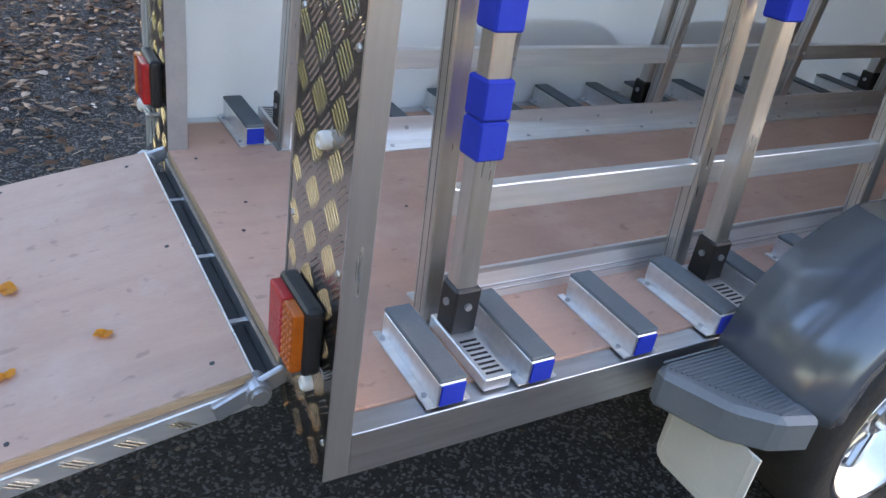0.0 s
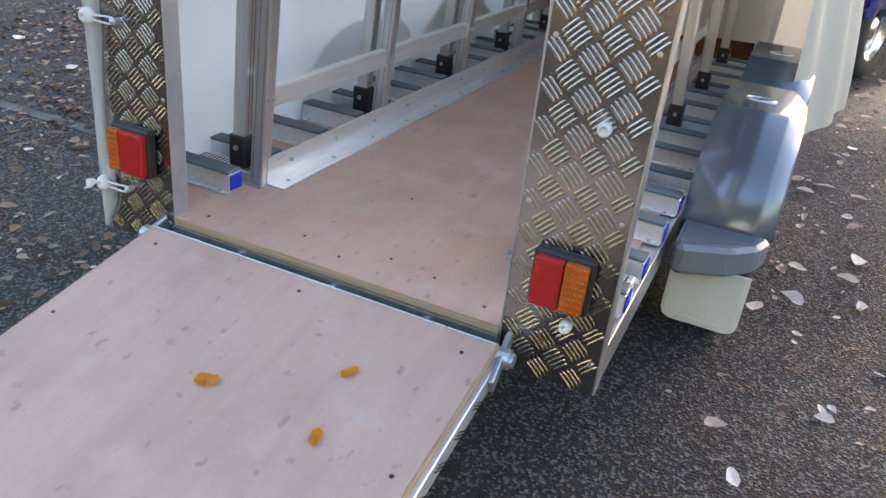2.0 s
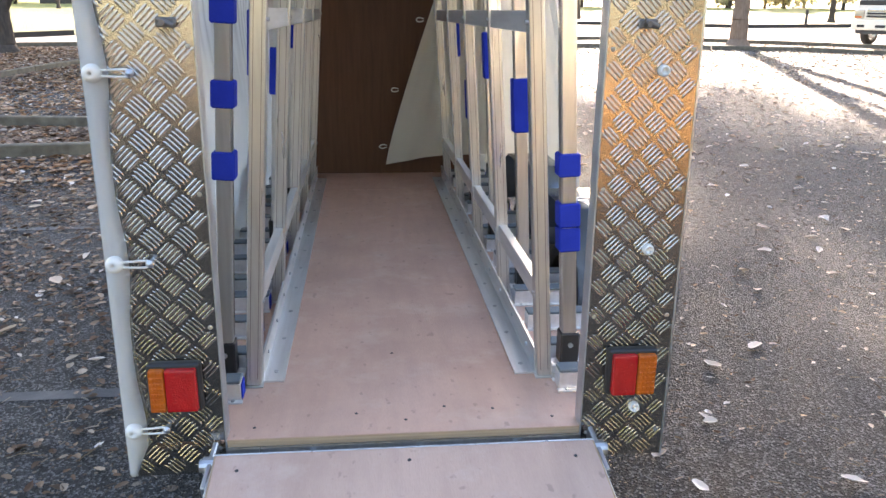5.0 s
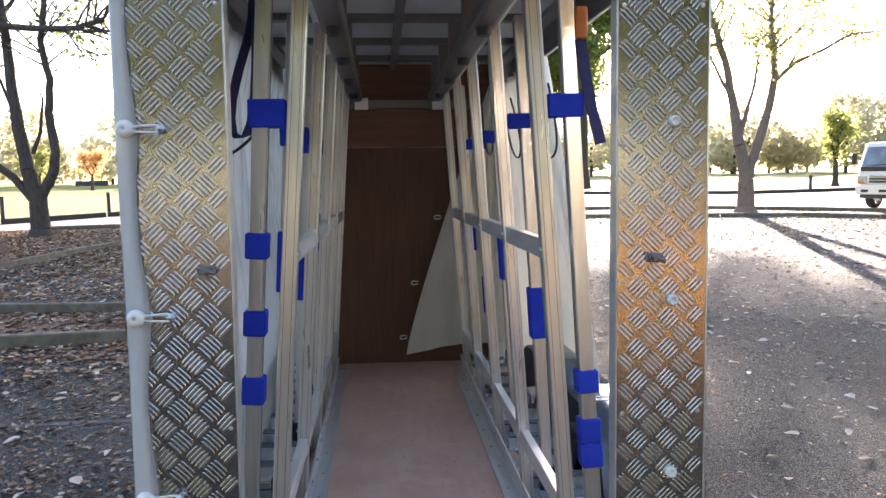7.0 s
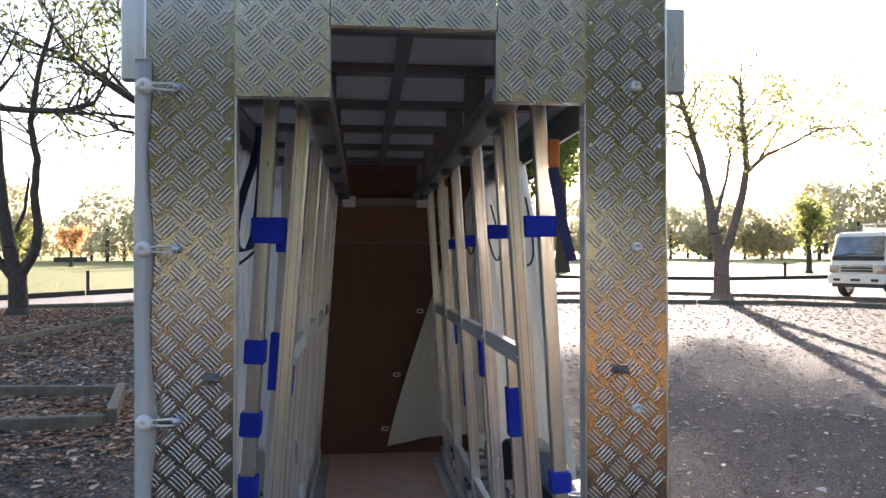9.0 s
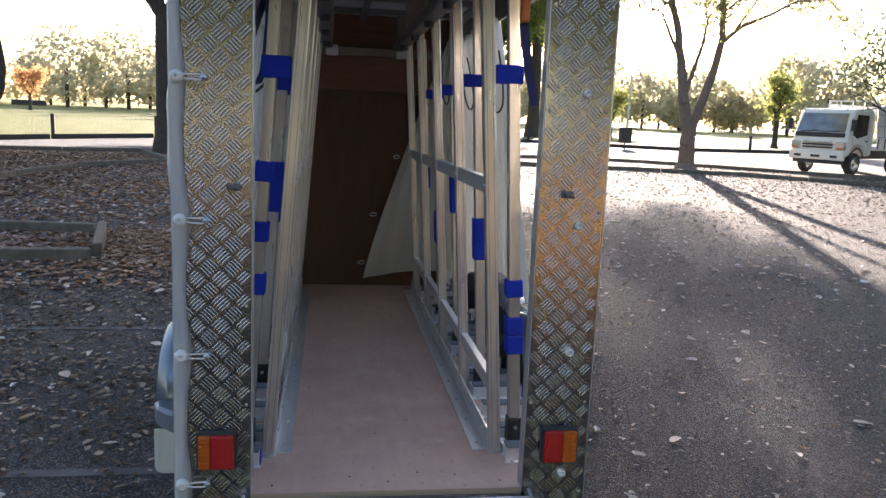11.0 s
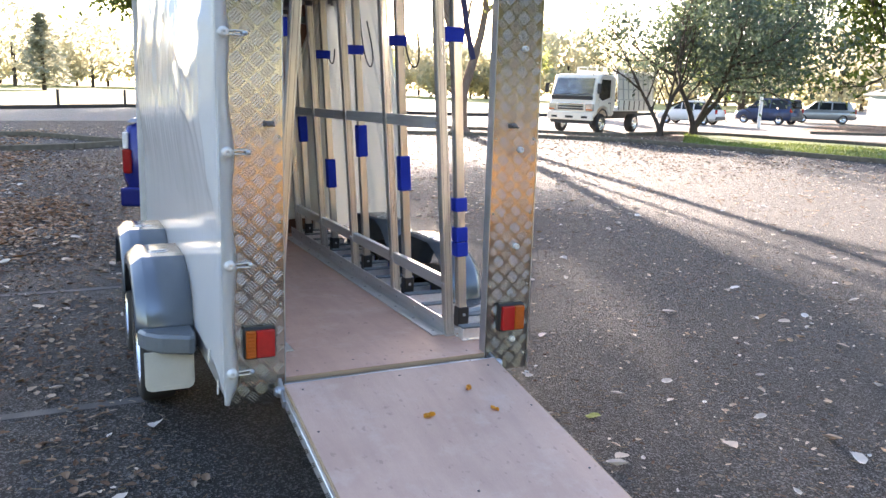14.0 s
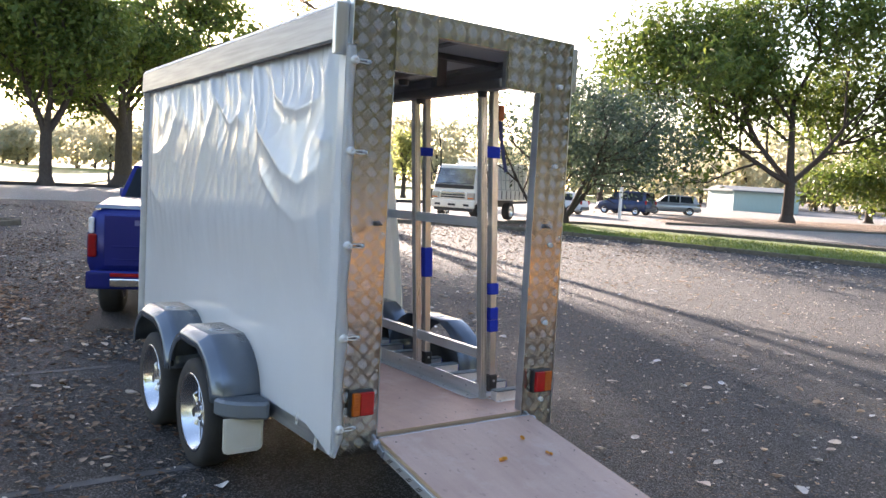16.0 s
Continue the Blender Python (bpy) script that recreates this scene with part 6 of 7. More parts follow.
scatter("tan_leaf_litter", 2600, (-4.5, -0.9, 5.2, 9.5), (0.014, 0.036), LEAF_WARM, "drift of small tan leaves on the asphalt beside the pickup", 43, lambda x, y, r: off_trailer(x, y, r) and math.hypot((x + 1.6) / 1.4, (y - 7.2) / 1.2) < r.uniform(0.3, 1.5))
scatter("leaf_mulch", 9000, (-12, -2.7, 5.6, 24), (0.02, 0.055), LEAF_BROWN, "dry brown mulch of leaves in the beds", 8, lambda x, y, r: (y < 8.3 and x < -2.95) or (y > 11 and x < -5.2))
scatter("brown_leaf_litter", 4500, (0.7, 17, 8, 27), (0.02, 0.05), LEAF_BROWN, "brown leaf litter on the asphalt", 9, lambda x, y, r: off_trailer(x, y, r) and y + x * 0.9 > 20 + r.uniform(-6, 6))

# Unseen; added so the pillars mirror a band of warm orange.
scatter("orange_leaf_litter", 20000, (0.6, 15, -22, -4.6), (0.035, 0.075), LEAF_ORANGE, "unseen orange drifts of dry leaves added behind the car park", 14, lambda x, y, r: y < -4.4 - 0.075 * abs(x - 3))
scatter("pale_fallen_leaves", 3200, (1, 20, 4, 25), (0.022, 0.055), LEAF_PALE, "pale curled dry leaves scattered over asphalt", 17, off_trailer)

def needles(name, n, area, size, material, label, seed):
    """Thin twigs and needles lying loose on the ground."""
    rnd = random.Random(seed)
    vv, ff = [], []
    while len(ff) < 3 * n:
        x, y = rnd.uniform(area[0], area[1]), rnd.uniform(area[2], area[3])
        if not off_trailer(x, y, rnd) or noise.noise(Vector((x * 0.9, y * 0.9, seed))) < rnd.uniform(-0.7, 0.5):
            continue
        s, a = rnd.uniform(*size), rnd.uniform(0, 6.28)
        w = rnd.uniform(0.0010, 0.0026)
        u, v = Vector((math.cos(a), math.sin(a), rnd.uniform(-0.08, 0.08))), Vector((-math.sin(a), math.cos(a), 0))
        c = Vector((x, y, 0.006))
        k = len(vv)
        bend = v * s * rnd.uniform(-0.25, 0.25)
        for p in (c - u * s, c + bend, c + u * s):
            vv.extend([p - v * w, p + Vector((0, 0, w * 1.5)), p + v * w])
        ff.extend([(k, k + 1, k + 4, k + 3), (k + 1, k + 2, k + 5, k + 4), (k + 3, k + 4, k + 7, k + 6)])
        ff.append((k + 4, k + 5, k + 8, k + 7))
    me = bpy.data.meshes.new(name)
    me.from_pydata([tuple(q) for q in vv], [], ff)
    me.materials.append(material)
    return tagged(new(name, me), label, "twigs", "", "stuff")


LEAF_TWIG = island_mat("dry_twigs", [(0.07, 0.045, 0.028), (0.22, 0.17, 0.12), (0.045, 0.03, 0.022), (0.40, 0.34, 0.28), (0.12, 0.09, 0.045)], 0.8)
needles("twig_litter", 14000, (-6, -0.66, -3, 7), (0.008, 0.032), LEAF_TWIG, "fine twigs and needles littering the asphalt", 21)
needles("twig_litter", 6000, (0.66, 5, -3.2, 6), (0.006, 0.022), LEAF_TWIG, "fine twigs and needles littering the asphalt", 22)

for x, y, a, s, m, lab in ((0.002, 0.330, 20, 0.026, LEAF_YEL, "yellow leaf lying on the ramp"), (-0.220, 0.195, 60, 0.019, LEAF_YEL, "yellow leaf lying on the ramp"), (-0.249, 0.351, 110, 0.019, LEAF_YEL, "yellow leaf lying on the ramp")):
    t = thing("yellow_leaf", (0, 0, 0), lab, "leaf", "leaves on the ramp")
    c = rm @ Vector((x, y, 0.004))
    BASES[t.name] = c
    t.matrix_basis = TR @ Matrix.Translation(c)
    bm = BM()
    out = []
    for i in range(10):
        th = i / 10 * 2 * math.pi
        rr = s * (0.45 + 0.55 * abs(math.cos(th)) ** 1.5)
        out.append(bm.verts.new(rm @ Vector((x + rr * math.cos(th + math.radians(a)), y + rr * math.sin(th + math.radians(a)), 0.003 + 0.006 * abs(math.sin(th * 1.5))))))
    mid = bm.verts.new(rm @ Vector((x, y, 0.003)))
    for i in range(10):
        bm.faces.new((mid, out[i], out[(i + 1) % 10]))
    bmesh.ops.solidify(bm, geom=bm.faces[:], thickness=0.0008)
    part("blade", bm, m, t)
t = thing("green_leaf", (1.15, 0.20, 0.004), "yellow-green leaf lying on the asphalt", "leaf", "", I4)
bm = BM()
mid = bm.verts.new((1.15, 0.20, 0.012))
out = [bm.verts.new((1.15 + 0.045 * math.cos(i * 0.6283) , 0.20 + 0.026 * math.sin(i * 0.6283), 0.006 + 0.008 * abs(math.sin(i)))) for i in range(10)]
for i in range(10):
    bm.faces.new((mid, out[i], out[(i + 1) % 10]))
bmesh.ops.solidify(bm, geom=bm.faces[:], thickness=0.0008)
part("blade", bm, LEAF_GRN, t)



# grass on the verge
rnd = random.Random(91)
vv, ff = [], []
while len(ff) < 16000:
    y = rnd.uniform(-4, 24)
    x0 = 16.4 + (18.9 - y) * 0.24 if y < 18.9 else 16.4 + (y - 18.9) * 0.68
    x = rnd.uniform(x0 + 0.15, x0 + (6.6 if y < 18 else 3.6))
    if x > 26.3 - (y - 13.9) * 0.32 or y - 17.2 > (x - 17.0) * 1.09 or noise.noise(Vector((x * 1.1, y * 1.1, 2.0))) < rnd.uniform(-0.7, 0.2):
        continue
    a, h = rnd.uniform(0, 6.28), rnd.uniform(0.04, 0.12)
    u = Vector((math.cos(a), math.sin(a), 0)) * rnd.uniform(0.008, 0.018)
    tip = Vector((rnd.gauss(0, 0.035), rnd.gauss(0, 0.035), h))
    c = Vector((x, y, 0.012))
    k = len(vv)
    vv.extend([c - u, c + u, c + tip * 0.6 + u * 0.6, c + tip, c + tip * 0.6 - u * 0.6])
    ff.append((k, k + 1, k + 2, k + 3, k + 4))
me = bpy.data.meshes.new("grass")
me.from_pydata([tuple(q) for q in vv], [], ff)
me.materials.append(GRASS)
tagged(new("grass", me), "sunlit green grass on the verge", "grass", "", "stuff")

# ---- vehicles ----
def wheel_at(parent, c, r, w, axis="x", name="wheel"):
    o = w / 2
    bm = lathe(BM(), [(o * k, rr * r) for k, rr in ((-0.95, 0.62), (-1, 0.86), (-0.8, 0.985), (-0.4, 1), (0.4, 1), (0.8, 0.985), (1, 0.86), (0.95, 0.62))], c, 28, axis)
    wh = part(name, bm, TYRE, parent, "", True)
    for s in (-1, 1):
        bm = lathe(BM(), [(o * 0.9 * s, 0.64 * r), (o * 0.95 * s, 0.60 * r), (o * 0.55 * s, 0.54 * r), (o * 0.6 * s, 0.20 * r), (o * 0.75 * s, 0.16 * r), (o * 0.75 * s, 0.0)], c, 24, axis)
        part("rim", bm, CHROME, wh, "silver rim", True)
    return wh


def loft(bm, sections):
    """Skins a body through outlines with the same number of points."""
    rings = [[bm.verts.new(p) for p in s] for s in sections]
    n = len(rings[0])
    for a, b in zip(rings, rings[1:]):
        for i in range(n):
            bm.faces.new((a[i], a[(i + 1) % n], b[(i + 1) % n], b[i]))
    bm.faces.new(rings[0][::-1])
    bm.faces.new(rings[-1])
    bmesh.ops.recalc_face_normals(bm, faces=bm.faces[:])
    return bm


def body_section(y, hw, z0, z1, tuck=0.06, crown=0.03):
    return [(-hw + tuck, y, z0), (-hw, y, z0 + (z1 - z0) * 0.25), (-hw, y, z0 + (z1 - z0) * 0.6), (-hw + 0.05, y, z1 - 0.03), (-hw + 0.14, y, z1), (0, y, z1 + crown),
            (hw - 0.14, y, z1), (hw - 0.05, y, z1 - 0.03), (hw, y, z0 + (z1 - z0) * 0.6), (hw, y, z0 + (z1 - z0) * 0.25), (hw - tuck, y, z0)]


CHROMEB = mat("bright_bumper", (0.75, 0.75, 0.76), 0.18, 1.0, (0.65, 0.65, 0.66), 5)


def ute(m):
    """A dual-cab pickup seen from behind; drawn with its tail at y = 0, nose to +y."""
    t = thing("utility_truck", (0, 0, 0), "metallic blue dual-cab pickup with a hard lid hitched to the trailer", "pickup", "", m)
    bm = loft(BM(), [body_section(0.10, 0.80, 0.52, 1.10), body_section(0.14, 0.86, 0.48, 1.13), body_section(0.8, 0.885, 0.45, 1.13), body_section(3.2, 0.89, 0.42, 1.12), body_section(4.6, 0.87, 0.42, 1.06), body_section(5.0, 0.80, 0.45, 0.92)])
    part("body", bm, UTE_BLUE, t, "blue painted body", True)
    bm = loft(BM(), [[(-0.78, 1.42, 1.10), (-0.76, 1.44, 1.14), (0.76, 1.44, 1.14), (0.78, 1.42, 1.10)],
                     [(-0.80, 1.75, 1.10), (-0.63, 1.78, 1.54), (0.63, 1.78, 1.54), (0.80, 1.75, 1.10)],
                     [(-0.81, 2.2, 1.10), (-0.61, 2.2, 1.60), (0.61, 2.2, 1.60), (0.81, 2.2, 1.10)],
                     [(-0.81, 3.0, 1.10), (-0.61, 3.0, 1.58), (0.61, 3.0, 1.58), (0.81, 3.0, 1.10)],
                     [(-0.80, 3.95, 1.08), (-0.72, 3.90, 1.12), (0.72, 3.90, 1.12), (0.80, 3.95, 1.08)]])
    cab = part("cab", bm, UTE_BLUE, t)
    bm = BM()
    f = [bm.verts.new(p) for p in ((-0.70, 1.448, 1.165), (0.70, 1.448, 1.165), (0.59, 1.735, 1.515), (-0.59, 1.735, 1.515))]
    bm.faces.new(f)
    bmesh.ops.solidify(bm, geom=bm.faces[:], thickness=0.012)
    part("rear_window", bm, GLASS_DK, cab, "dark rear window")
    for s in (-1, 1):
        bm = BM()
        f = [bm.verts.new(p) for p in ((0.812 * s, 1.90, 1.15), (0.812 * s, 3.55, 1.15), (0.655 * s, 3.05, 1.53), (0.655 * s, 2.0, 1.53))]
        bm.faces.new(f)
        bmesh.ops.solidify(bm, geom=bm.faces[:], thickness=0.012)
        part("side_window", bm, GLASS_DK, cab, "dark side window")
    bm = loft(BM(), [[(-0.80, 0.12, 1.135), (-0.76, 0.13, 1.17), (0.76, 0.13, 1.17), (0.80, 0.12, 1.135)], [(-0.82, 0.7, 1.14), (-0.74, 0.7, 1.215), (0.74, 0.7, 1.215), (0.82, 0.7, 1.14)], [(-0.80, 1.46, 1.14), (-0.74, 1.45, 1.20), (0.74, 1.45, 1.20), (0.80, 1.46, 1.14)]])
    part("bed_lid", bm, mat("lid_paint", (0.22, 0.24, 0.30), 0.25, 0.3, (0.18, 0.20, 0.26), 4), t, "smooth hard bed lid")
    bm = box(BM(), -0.70, 0.70, 0.070, 0.10, 0.60, 1.08, bevel=0.012, seg=2)
    gate = part("tailgate", bm, UTE_BLUE, t, "blue tailgate")
    bm = BM()
    box(bm, -0.62, 0.62, 0.060, 0.072, 0.78, 0.795, bevel=0.003)
    box(bm, -0.62, 0.62, 0.062, 0.072, 0.66, 0.67, bevel=0.003)
    part("tailgate_crease", bm, UTE_BLUE, gate)
    bm = box(BM(), -0.15, 0.15, 0.058, 0.070, 0.895, 0.93, bevel=0.006)
    part("tailgate_handle", bm, mat("grey_trim", (0.18, 0.19, 0.22), 0.4), gate)
    bm = BM()
    for i in range(7):
        box(bm, -0.42 + i * 0.075, -0.42 + i * 0.075 + 0.055, 0.0665, 0.0695, 0.985, 1.035)
    part("lettering_bars", bm, mat("faded_lettering", (0.10, 0.12, 0.30), 0.5), gate)
    for s in (-1, 1):
        bm = box(BM(), 0.765 * s, 0.846 * s, 0.075, 0.19, 0.68, 0.90, bevel=0.022, seg=3)
        part("tail_light", bm, RED_DK, t, "dark red tail light")
        bm = box(BM(), 0.790 * s, 0.838 * s, 0.072, 0.16, 0.902, 1.05, bevel=0.015, seg=2)
        part("reverse_light", bm, WHITEP, t, "pale indicator lens")
    bm = box(BM(), -0.84, 0.84, -0.06, 0.10, 0.40, 0.57, bevel=0.03, seg=3)
    bump = part("rear_bumper", bm, UTE_BLUE, t)
    bm = box(BM(), -0.62, 0.62, -0.085, -0.055, 0.43, 0.505, bevel=0.012, seg=2)
    part("bumper_step", bm, CHROMEB, bump, "bright bumper step")
    bm = box(BM(), -0.62, -0.33, -0.066, -0.055, 0.518, 0.552, bevel=0.004)
    part("reflector", bm, RED_DK, bump)
    for s in (-1, 1):
        wheel_at(t, (0.74 * s, 1.15, 0.36), 0.36, 0.24)
        wheel_at(t, (0.74 * s, 4.2, 0.36), 0.36, 0.24)
        bm = BM()
        lathe(bm, [(0.0, 0.47), (0.03 * s, 0.46), (0.035 * s, 0.41), (0.0, 0.395)], (0.868 * s, 1.15, 0.40), 32)
        bmesh.ops.delete(bm, geom=[v for v in bm.verts if v.co.z < 0.42], context="VERTS")
        part("wheel_arch", bm, UTE_BLUE, t)
        bm = box(BM(), 0.83 * s, 0.90 * s, 1.75, 3.6, 0.40, 0.46, bevel=0.015, seg=2)
        part("side_step", bm, CHROMEB, t, "bright side step")
        bm = box(BM(), 0.86 * s, 0.99 * s, 3.35, 3.45, 1.12, 1.24, bevel=0.03, seg=2)
        part("door_mirror", bm, UTE_BLUE, t)
    return t


ute(pose(0.095, 4.72, 0.0, 0, 0, -20) @ Matrix.Diagonal((0.98, 0.97, 1.03, 1)))


def car(name, m, label, paint, L=4.6, hw=0.88, h=1.62, hood=1.0, tail=0.35, belt=0.98):
    """A parked car or estate; drawn with its tail at y = 0, nose to +y."""
    t = thing(name, (0, 0, 0), label, "car", "parked cars", m)
    bm = loft(BM(), [body_section(0.0, hw * 0.86, 0.42, belt - 0.10), body_section(0.10, hw * 0.97, 0.30, belt), body_section(L * 0.35, hw, 0.26, belt), body_section(L - hood, hw, 0.26, belt - 0.02), body_section(L - 0.25, hw * 0.94, 0.28, belt - 0.18), body_section(L, hw * 0.8, 0.40, belt - 0.33)])
    part("body", bm, paint, t, "", True)
    r0, r1 = hw * 0.93, hw * 0.74
    bm = loft(BM(), [[(-r0, tail * 0.3, belt - 0.04), (-r1 * 1.1, tail * 0.3 + 0.04, belt), (r1 * 1.1, tail * 0.3 + 0.04, belt), (r0, tail * 0.3, belt - 0.04)],
                     [(-r0, tail + 0.1, belt - 0.04), (-r1, tail + 0.12, h - 0.05), (r1, tail + 0.12, h - 0.05), (r0, tail + 0.1, belt - 0.04)],
                     [(-r0, L * 0.4, belt - 0.04), (-r1, L * 0.4, h), (r1, L * 0.4, h), (r0, L * 0.4, belt - 0.04)],
                     [(-r0, L - hood - 0.75, belt - 0.04), (-r1, L - hood - 0.75, h - 0.06), (r1, L - hood - 0.75, h - 0.06), (r0, L - hood - 0.75, belt - 0.04)],
                     [(-r0, L - hood + 0.05, belt - 0.05), (-r1 * 1.15, L - hood, belt - 0.01), (r1 * 1.15, L - hood, belt - 0.01), (r0, L - hood + 0.05, belt - 0.05)]])
    cab = part("cabin", bm, paint, t)
    for s in (-1, 1):
        ys = [tail + 0.22, L * 0.36, L * 0.38, L * 0.56, L * 0.58, L - hood - 0.15]
        for a, b, last in ((ys[0], ys[1], False), (ys[2], ys[3], False), (ys[4], ys[5], True)):
            bm = BM()
            f = [bm.verts.new(p) for p in ((r0 * 1.003 * s, a, belt + 0.02), (r0 * 1.003 * s, b, belt + 0.02), ((r1 + 0.035) * s, b - (0.50 if last else 0), h - 0.12), ((r1 + 0.035) * s, a + (0.10 if a == ys[0] else 0), h - 0.12))]
            bm.faces.new(f)
            bmesh.ops.solidify(bm, geom=bm.faces[:], thickness=0.02)
            part("side_window", bm, GLASS_DK, cab, "dark window glass")
        wheel_at(t, ((hw - 0.10) * s, L * 0.19, 0.33), 0.33, 0.21)
        wheel_at(t, ((hw - 0.10) * s, L * 0.81, 0.33), 0.33, 0.21)
        bm = box(BM(), hw * 0.72 * s, hw * 0.94 * s, -0.012, 0.08, belt - 0.22, belt + 0.05, bevel=0.02, seg=2)
        part("tail_light", bm, RED, t, "red tail light")
        bm = box(BM(), (hw - 0.02) * s, (hw + 0.16) * s, L - hood - 0.25, L - hood - 0.15, belt, belt + 0.13, bevel=0.02)
        part("door_mirror", bm, paint, t)
    bm = BM()
    f = [bm.verts.new(p) for p in ((-r1 * 1.05, tail * 0.45, belt + 0.06), (r1 * 1.05, tail * 0.45, belt + 0.06), (r1 * 0.95, tail + 0.06, h - 0.14), (-r1 * 0.95, tail + 0.06, h - 0.14))]
    bm.faces.new(f)
    bmesh.ops.solidify(bm, geom=bm.faces[:], thickness=0.02)
    part("rear_window", bm, GLASS_DK, cab, "dark rear window")
    bm = box(BM(), -hw * 0.88, hw * 0.88, -0.06, 0.08, 0.36, 0.58, bevel=0.03, seg=2)
    part("bumper", bm, mat("bumper_plastic", (0.10, 0.105, 0.11), 0.5), t)
    return t


P_NAVY = mat("dark_blue_paint", (0.035, 0.055, 0.13), 0.28, 0.3, (0.025, 0.033, 0.062), 4)
P_SILVER = mat("silver_paint", (0.38, 0.39, 0.40), 0.3, 0.6, (0.33, 0.34, 0.35), 4)
P_WHITE = mat("white_car_paint", (0.72, 0.72, 0.72), 0.3, 0, (0.66, 0.66, 0.66), 4)
car("parked_car", pose(41.5, 33.9, 0, 0, 0, 12) @ Matrix.Scale(0.92, 4), "dark blue four-wheel-drive wagon parked beyond the verge", P_NAVY, 4.4, 0.9, 1.85, 1.05, 0.08, 1.10)
car("parked_car", pose(51.0, 37.0, 0, 0, 0, 45), "silver hatchback wagon parked beside another car", P_SILVER, 4.4, 0.88, 1.62, 1.0, 0.35)
car("parked_car", pose(33.6, 32.5, 0, 0, 0, 24) @ Matrix.Scale(0.88, 4), "white hatchback parked behind the shrubs", P_WHITE, 4.3, 0.87, 1.60, 1.1, 0.45, 0.98)


def glass_truck(m):
    """A small cab-over truck with glass racks; nose at y = 0 facing -y, body along +y, width along x."""
    t = thing("glass_truck", (0, 0, 0), "white cab-over truck with glass racks on its tray", "truck", "", m)
    w = 0.93
    bm = BM()
    prism(bm, [(0.02, 0.60), (-0.02, 0.98), (0.05, 1.30), (0.33, 2.04), (0.50, 2.13), (1.50, 2.13), (1.62, 2.02), (1.62, 0.62), (1.14, 0.62), (1.10, 0.78), (0.98, 0.90), (0.72, 0.95), (0.46, 0.90), (0.34, 0.78), (0.30, 0.60)], "x", -w, w, 0.07)
    cab = part("cab", bm, TRUCKC, t, "cream painted cab")
    bm = BM()
    f = [bm.verts.new(p) for p in ((-0.83, 0.058, 1.36), (0.83, 0.058, 1.36), (0.77, 0.290, 1.97), (-0.77, 0.290, 1.97))]
    bm.faces.new(f)
    bmesh.ops.solidify(bm, geom=bm.faces[:], thickness=0.02)
    # Pale patchy colour and metalness stand in for the sky's reflection.
    part("windscreen", bm, mat("windscreen_glass", (0.62, 0.64, 0.65), 0.10, 0.75, (0.30, 0.31, 0.32), 3.5), cab, "windscreen with pale reflections")
    bm = box(BM(), -0.85, 0.85, -0.004, 0.07, 1.20, 1.345, bevel=0.02)
    part("scuttle_panel", bm, BLACK, cab, "black panel with wipers below the windscreen")
    for xa, xb in ((-0.70, -0.05), (0.05, 0.70)):
        part("wiper", bar(BM(), (xa, 0.035, 1.36), (xb, 0.060, 1.43), 0.014, 0.014, (0, 1, 0)), BLACK, cab)
    for za in (0.84, 0.93, 1.02):
        bm = box(BM(), -0.52, 0.52, -0.055, -0.012, za, za + 0.055, bevel=0.012)
        part("grille_bar", bm, BLACK if za < 1 else CHROMEB, cab)
    bm = box(BM(), -0.94, 0.94, -0.10, 0.04, 0.46, 0.76, bevel=0.05, seg=3)
    b = part("front_bumper", bm, TRUCKC, cab, "cream front bumper")
    for x0, x1 in ((-0.74, -0.50), (-0.16, 0.16), (0.50, 0.74)):
        part("bumper_slot", box(BM(), x0, x1, -0.106, -0.096, 0.54, 0.62), BLACK, b)
    part("under_bar", box(BM(), -0.85, 0.85, 0.02, 0.10, 0.34, 0.46), DARKST, cab)
    for s in (-1, 1):
        bm = box(BM(), 0.60 * s, 0.915 * s, -0.052, 0.12, 0.80, 1.06, bevel=0.03, seg=2)
        part("headlight", bm, mat("headlight_lens", (0.70, 0.68, 0.64), 0.12, 0.5), cab, "clear headlight")
        part("indicator", box(BM(), 0.66 * s, 0.90 * s, -0.060, -0.050, 0.82, 0.87), AMBER, cab)
        bm = BM()
        f = [bm.verts.new(p) for p in (((w + 0.004) * s, 0.33, 1.30), ((w + 0.004) * s, 0.62, 1.18), ((w + 0.004) * s, 1.22, 1.30), ((w + 0.004) * s, 1.22, 1.93), ((w + 0.004) * s, 0.52, 1.94))]
        bm.faces.new(f)
        bmesh.ops.solidify(bm, geom=bm.faces[:], thickness=0.01)
        part("side_window", bm, GLASS_DK, cab, "dark side window")
        bm = BM()
        for ya, yb, za, zb in ((1.30, 1.306, 0.66, 2.0), (0.36, 0.366, 0.95, 1.28)):
            box(bm, w * s, (w + 0.003) * s, ya, yb, za, zb)
        part("door_gap", bm, DARKST, cab)
        part("door_handle", box(BM(), w * s, (w + 0.03) * s, 1.10, 1.24, 1.08, 1.12, bevel=0.006), BLACK, cab)
        bm = lathe(BM(), [(0.0, 0.44), (0.02 * s, 0.43), (0.02 * s, 0.37), (0.0, 0.365)], ((w - 0.015) * s, 0.72, 0.47), 28)
        bmesh.ops.delete(bm, geom=[v for v in bm.verts if v.co.z < 0.50], context="VERTS")
        part("wheel_arch", bm, BLACK, cab)
        bm = box(BM(), (w + 0.08) * s, (w + 0.22) * s, 0.02, 0.10, 1.42, 1.78, bevel=0.03, seg=2)
        bar(bm, (w * s, 0.25, 1.80), ((w + 0.15) * s, 0.06, 1.74), 0.025, 0.025)
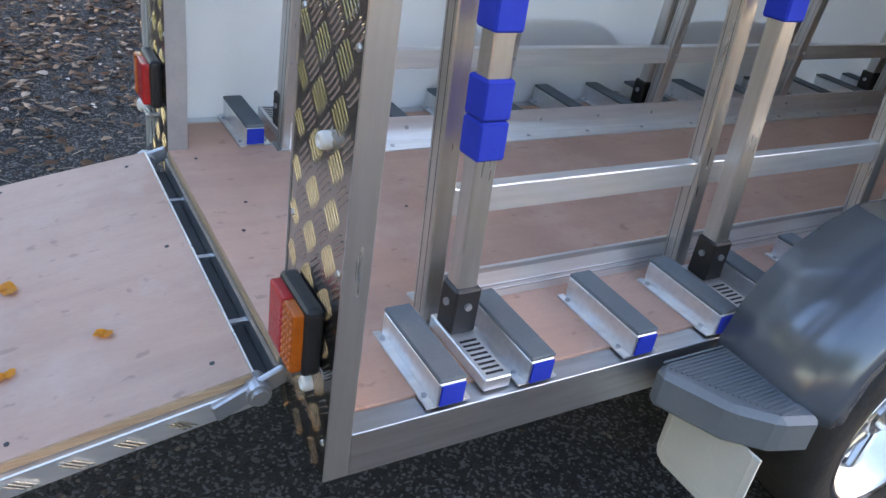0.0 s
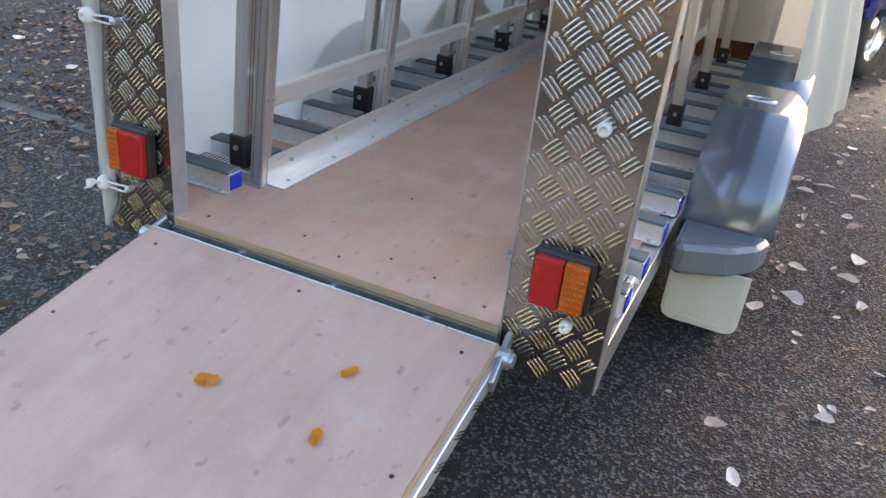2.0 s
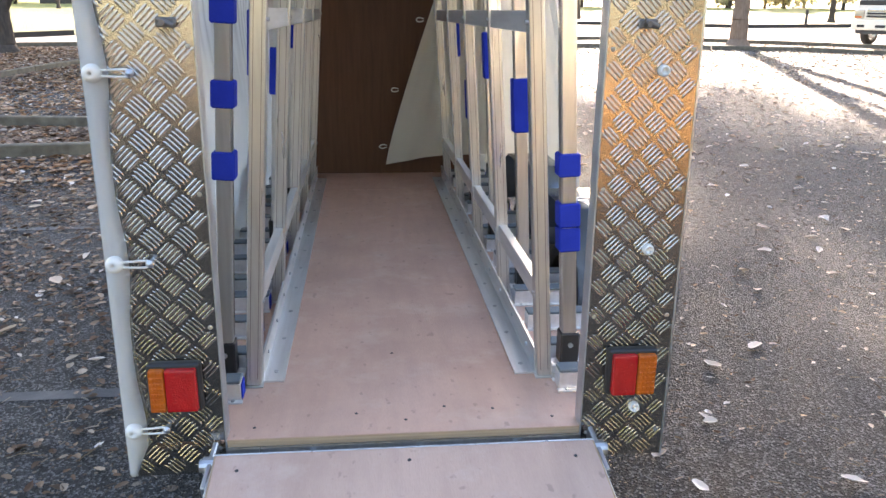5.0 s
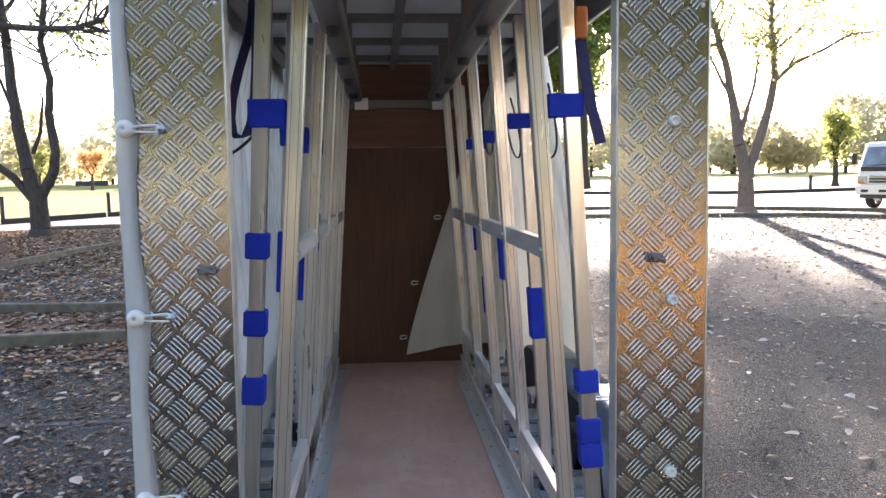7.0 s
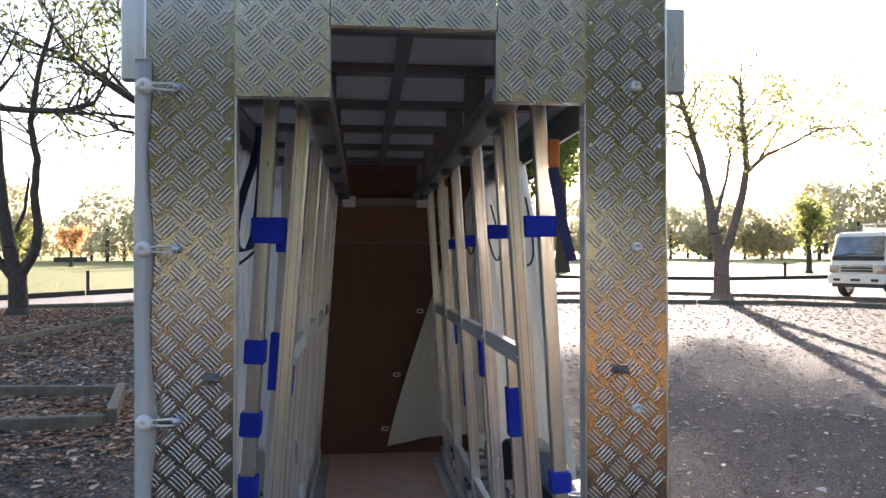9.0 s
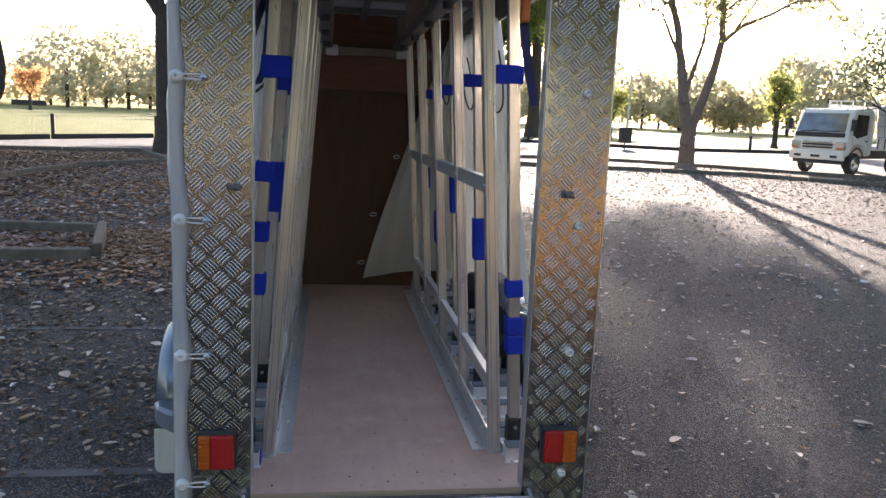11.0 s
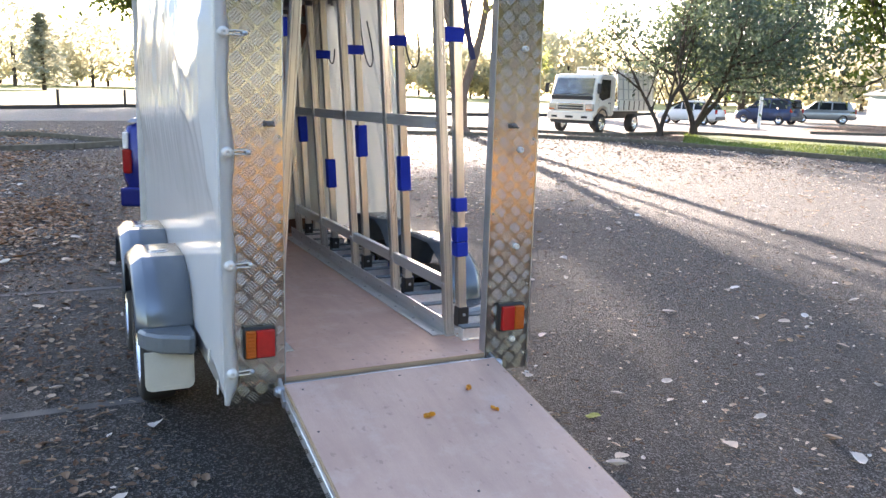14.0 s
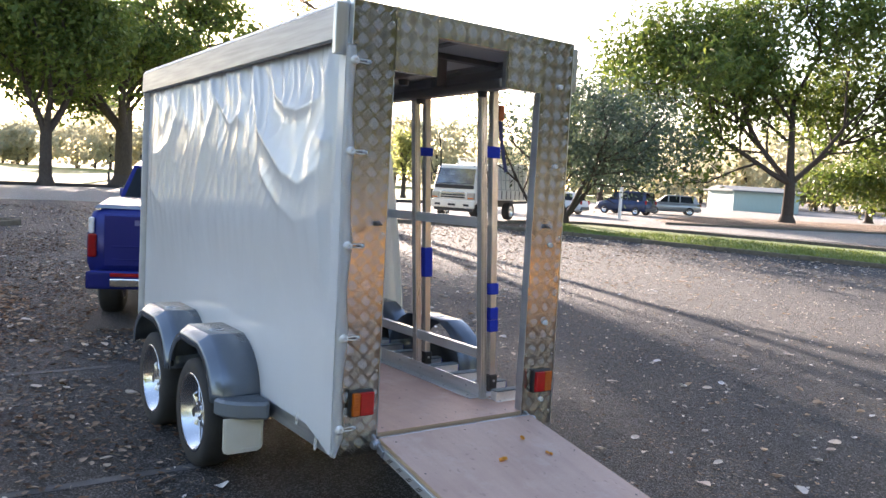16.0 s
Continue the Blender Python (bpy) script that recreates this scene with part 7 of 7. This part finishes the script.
        part("door_mirror", bm, BLACK, cab)
        wheel_at(t, ((w - 0.14) * s, 0.72, 0.36), 0.36, 0.22)
        wheel_at(t, ((w - 0.16) * s, 3.45, 0.36), 0.36, 0.30)
    bm = box(BM(), -0.95, 0.95, 1.78, 5.0, 0.80, 0.95, bevel=0.02)
    part("tray", bm, TRUCKW, t, "white tray")
    bm = BM()
    box(bm, -0.35, 0.35, 1.2, 4.9, 0.50, 0.795)
    part("chassis", bm, DARKST, t)
    for s in (-1, 1):
        bm = BM()
        prism(bm, [(0.955 * s, 0.97), (0.935 * s, 0.97), (0.80 * s, 2.30), (0.82 * s, 2.30)], "y", 1.86, 4.96)
        part("rack_sheet", bm, TRUCKW, t, "white sheet on the rack")
        part("drop_side", box(BM(), 0.962 * s, 0.985 * s, 1.80, 5.0, 0.86, 1.22, bevel=0.006), TRUCKW, t, "white drop side of the tray")
        for y in (1.84, 2.28, 2.72, 3.16, 3.60, 4.04, 4.48, 4.95):
            bm = bar(BM(), (0.985 * s, y, 0.96), (0.850 * s, y, 2.34), 0.030, 0.030)
            part("rack_upright", bm, GALV, t, "grey rack upright")
            part("drop_side_hinge", box(BM(), 0.986 * s, 1.0 * s, y - 0.03, y + 0.03, 0.86, 1.20, bevel=0.004), BLACK, t)
        for z in (1.24, 1.62, 1.98, 2.32):
            x = 0.99 - 0.135 * (z - 0.96) / 1.38
            bm = bar(BM(), (x * s, 1.82, z), (x * s, 4.98, z), 0.026, 0.026, (1, 0, 0))
            part("rack_rail", bm, GALV, t)
    for y in (1.80,):
        for x in (-0.8, -0.4, 0.0, 0.4, 0.8):
            part("head_post", bar(BM(), (x, y, 0.95), (x, y, 2.40), 0.04, 0.04), TRUCKW, t)
        part("head_rail", bar(BM(), (-0.84, y, 2.41), (0.84, y, 2.41), 0.04, 0.04), TRUCKW, t)
    return t


# heading to the south-west; nose corner near the lot
glass_truck(Matrix.Translation((17.55, 24.5, 0)) @ Matrix.Rotation(math.radians(-64), 4, "Z") @ Matrix.Scale(1.12, 4))

# a low green building, a light pole, a bin and a sign post far off
BLD = mat("green_cladding", (0.36, 0.45, 0.42), 0.7, 0, (0.30, 0.38, 0.36), 3, stretch=(8, 8, 0.3), fine=0.05)
ROOFG = mat("metal_roofing", (0.10, 0.12, 0.12), 0.85, 0.0, (0.16, 0.18, 0.195), 2, stretch=(6, 1, 1), fine=0.06)
t = thing("pavilion", (93.5, 60.5, 0), "low pale green pavilion behind the parked cars", "building", "", Matrix.Translation((0, 0, 0)))
bm = box(BM(), -4.5, 4.5, -4, 4, 0, 2.7, pose(93.5, 60.5, 0, 0, 0, -30))
wall = part("wall", bm, BLD, t, "pale green cladding")
bm = BM()
prism(bm, [(-4.6, 2.7), (0, 3.3), (4.6, 2.7), (4.6, 2.55), (-4.6, 2.55)], "x", -5, 5)
bm.transform(pose(93.5, 60.5, 0, 0, 0, -30))
part("roof", bm, ROOFG, t, "grey metal roof")
t = thing("litter_bin", (16.9, 42.0, 0), "dark litter bin beside the lawn", "bin", "", I4)
bm = box(BM(), 16.6, 17.2, 41.7, 42.3, 0.35, 1.25, bevel=0.05, seg=2)
part("bin_body", bm, TIMBER_D, t)
bm = rod(BM(), (16.9, 42, 0), (16.9, 42, 0.36), 0.06)
part("stand", bm, DARKST, t)
t = thing("white_post", (33.5, 29.5, 0), "slim white post at the edge of the road", "post", "", I4)
bm = box(BM(), 33.42, 33.58, 29.42, 29.58, 0, 1.9, bevel=0.02)
part("shaft", bm, WHITEP, t)
t = thing("lamp_post", (24.0, 60.0, 0), "tall thin steel lamp post on the lawn", "lamp post", "", I4)
bm = rod(BM(), (24, 60, 0), (24, 60, 9), 0.09, 10, 0.05)
part("shaft", bm, GALV, t)
t = thing("scoreboard", (-46, 128, 0), "dark bench-like board on the far lawn", "board", "", I4)
bm = box(BM(), -48.5, -43.5, 127.8, 128.2, 0.3, 1.1, bevel=0.05)
part("board", bm, TIMBER_D, t)
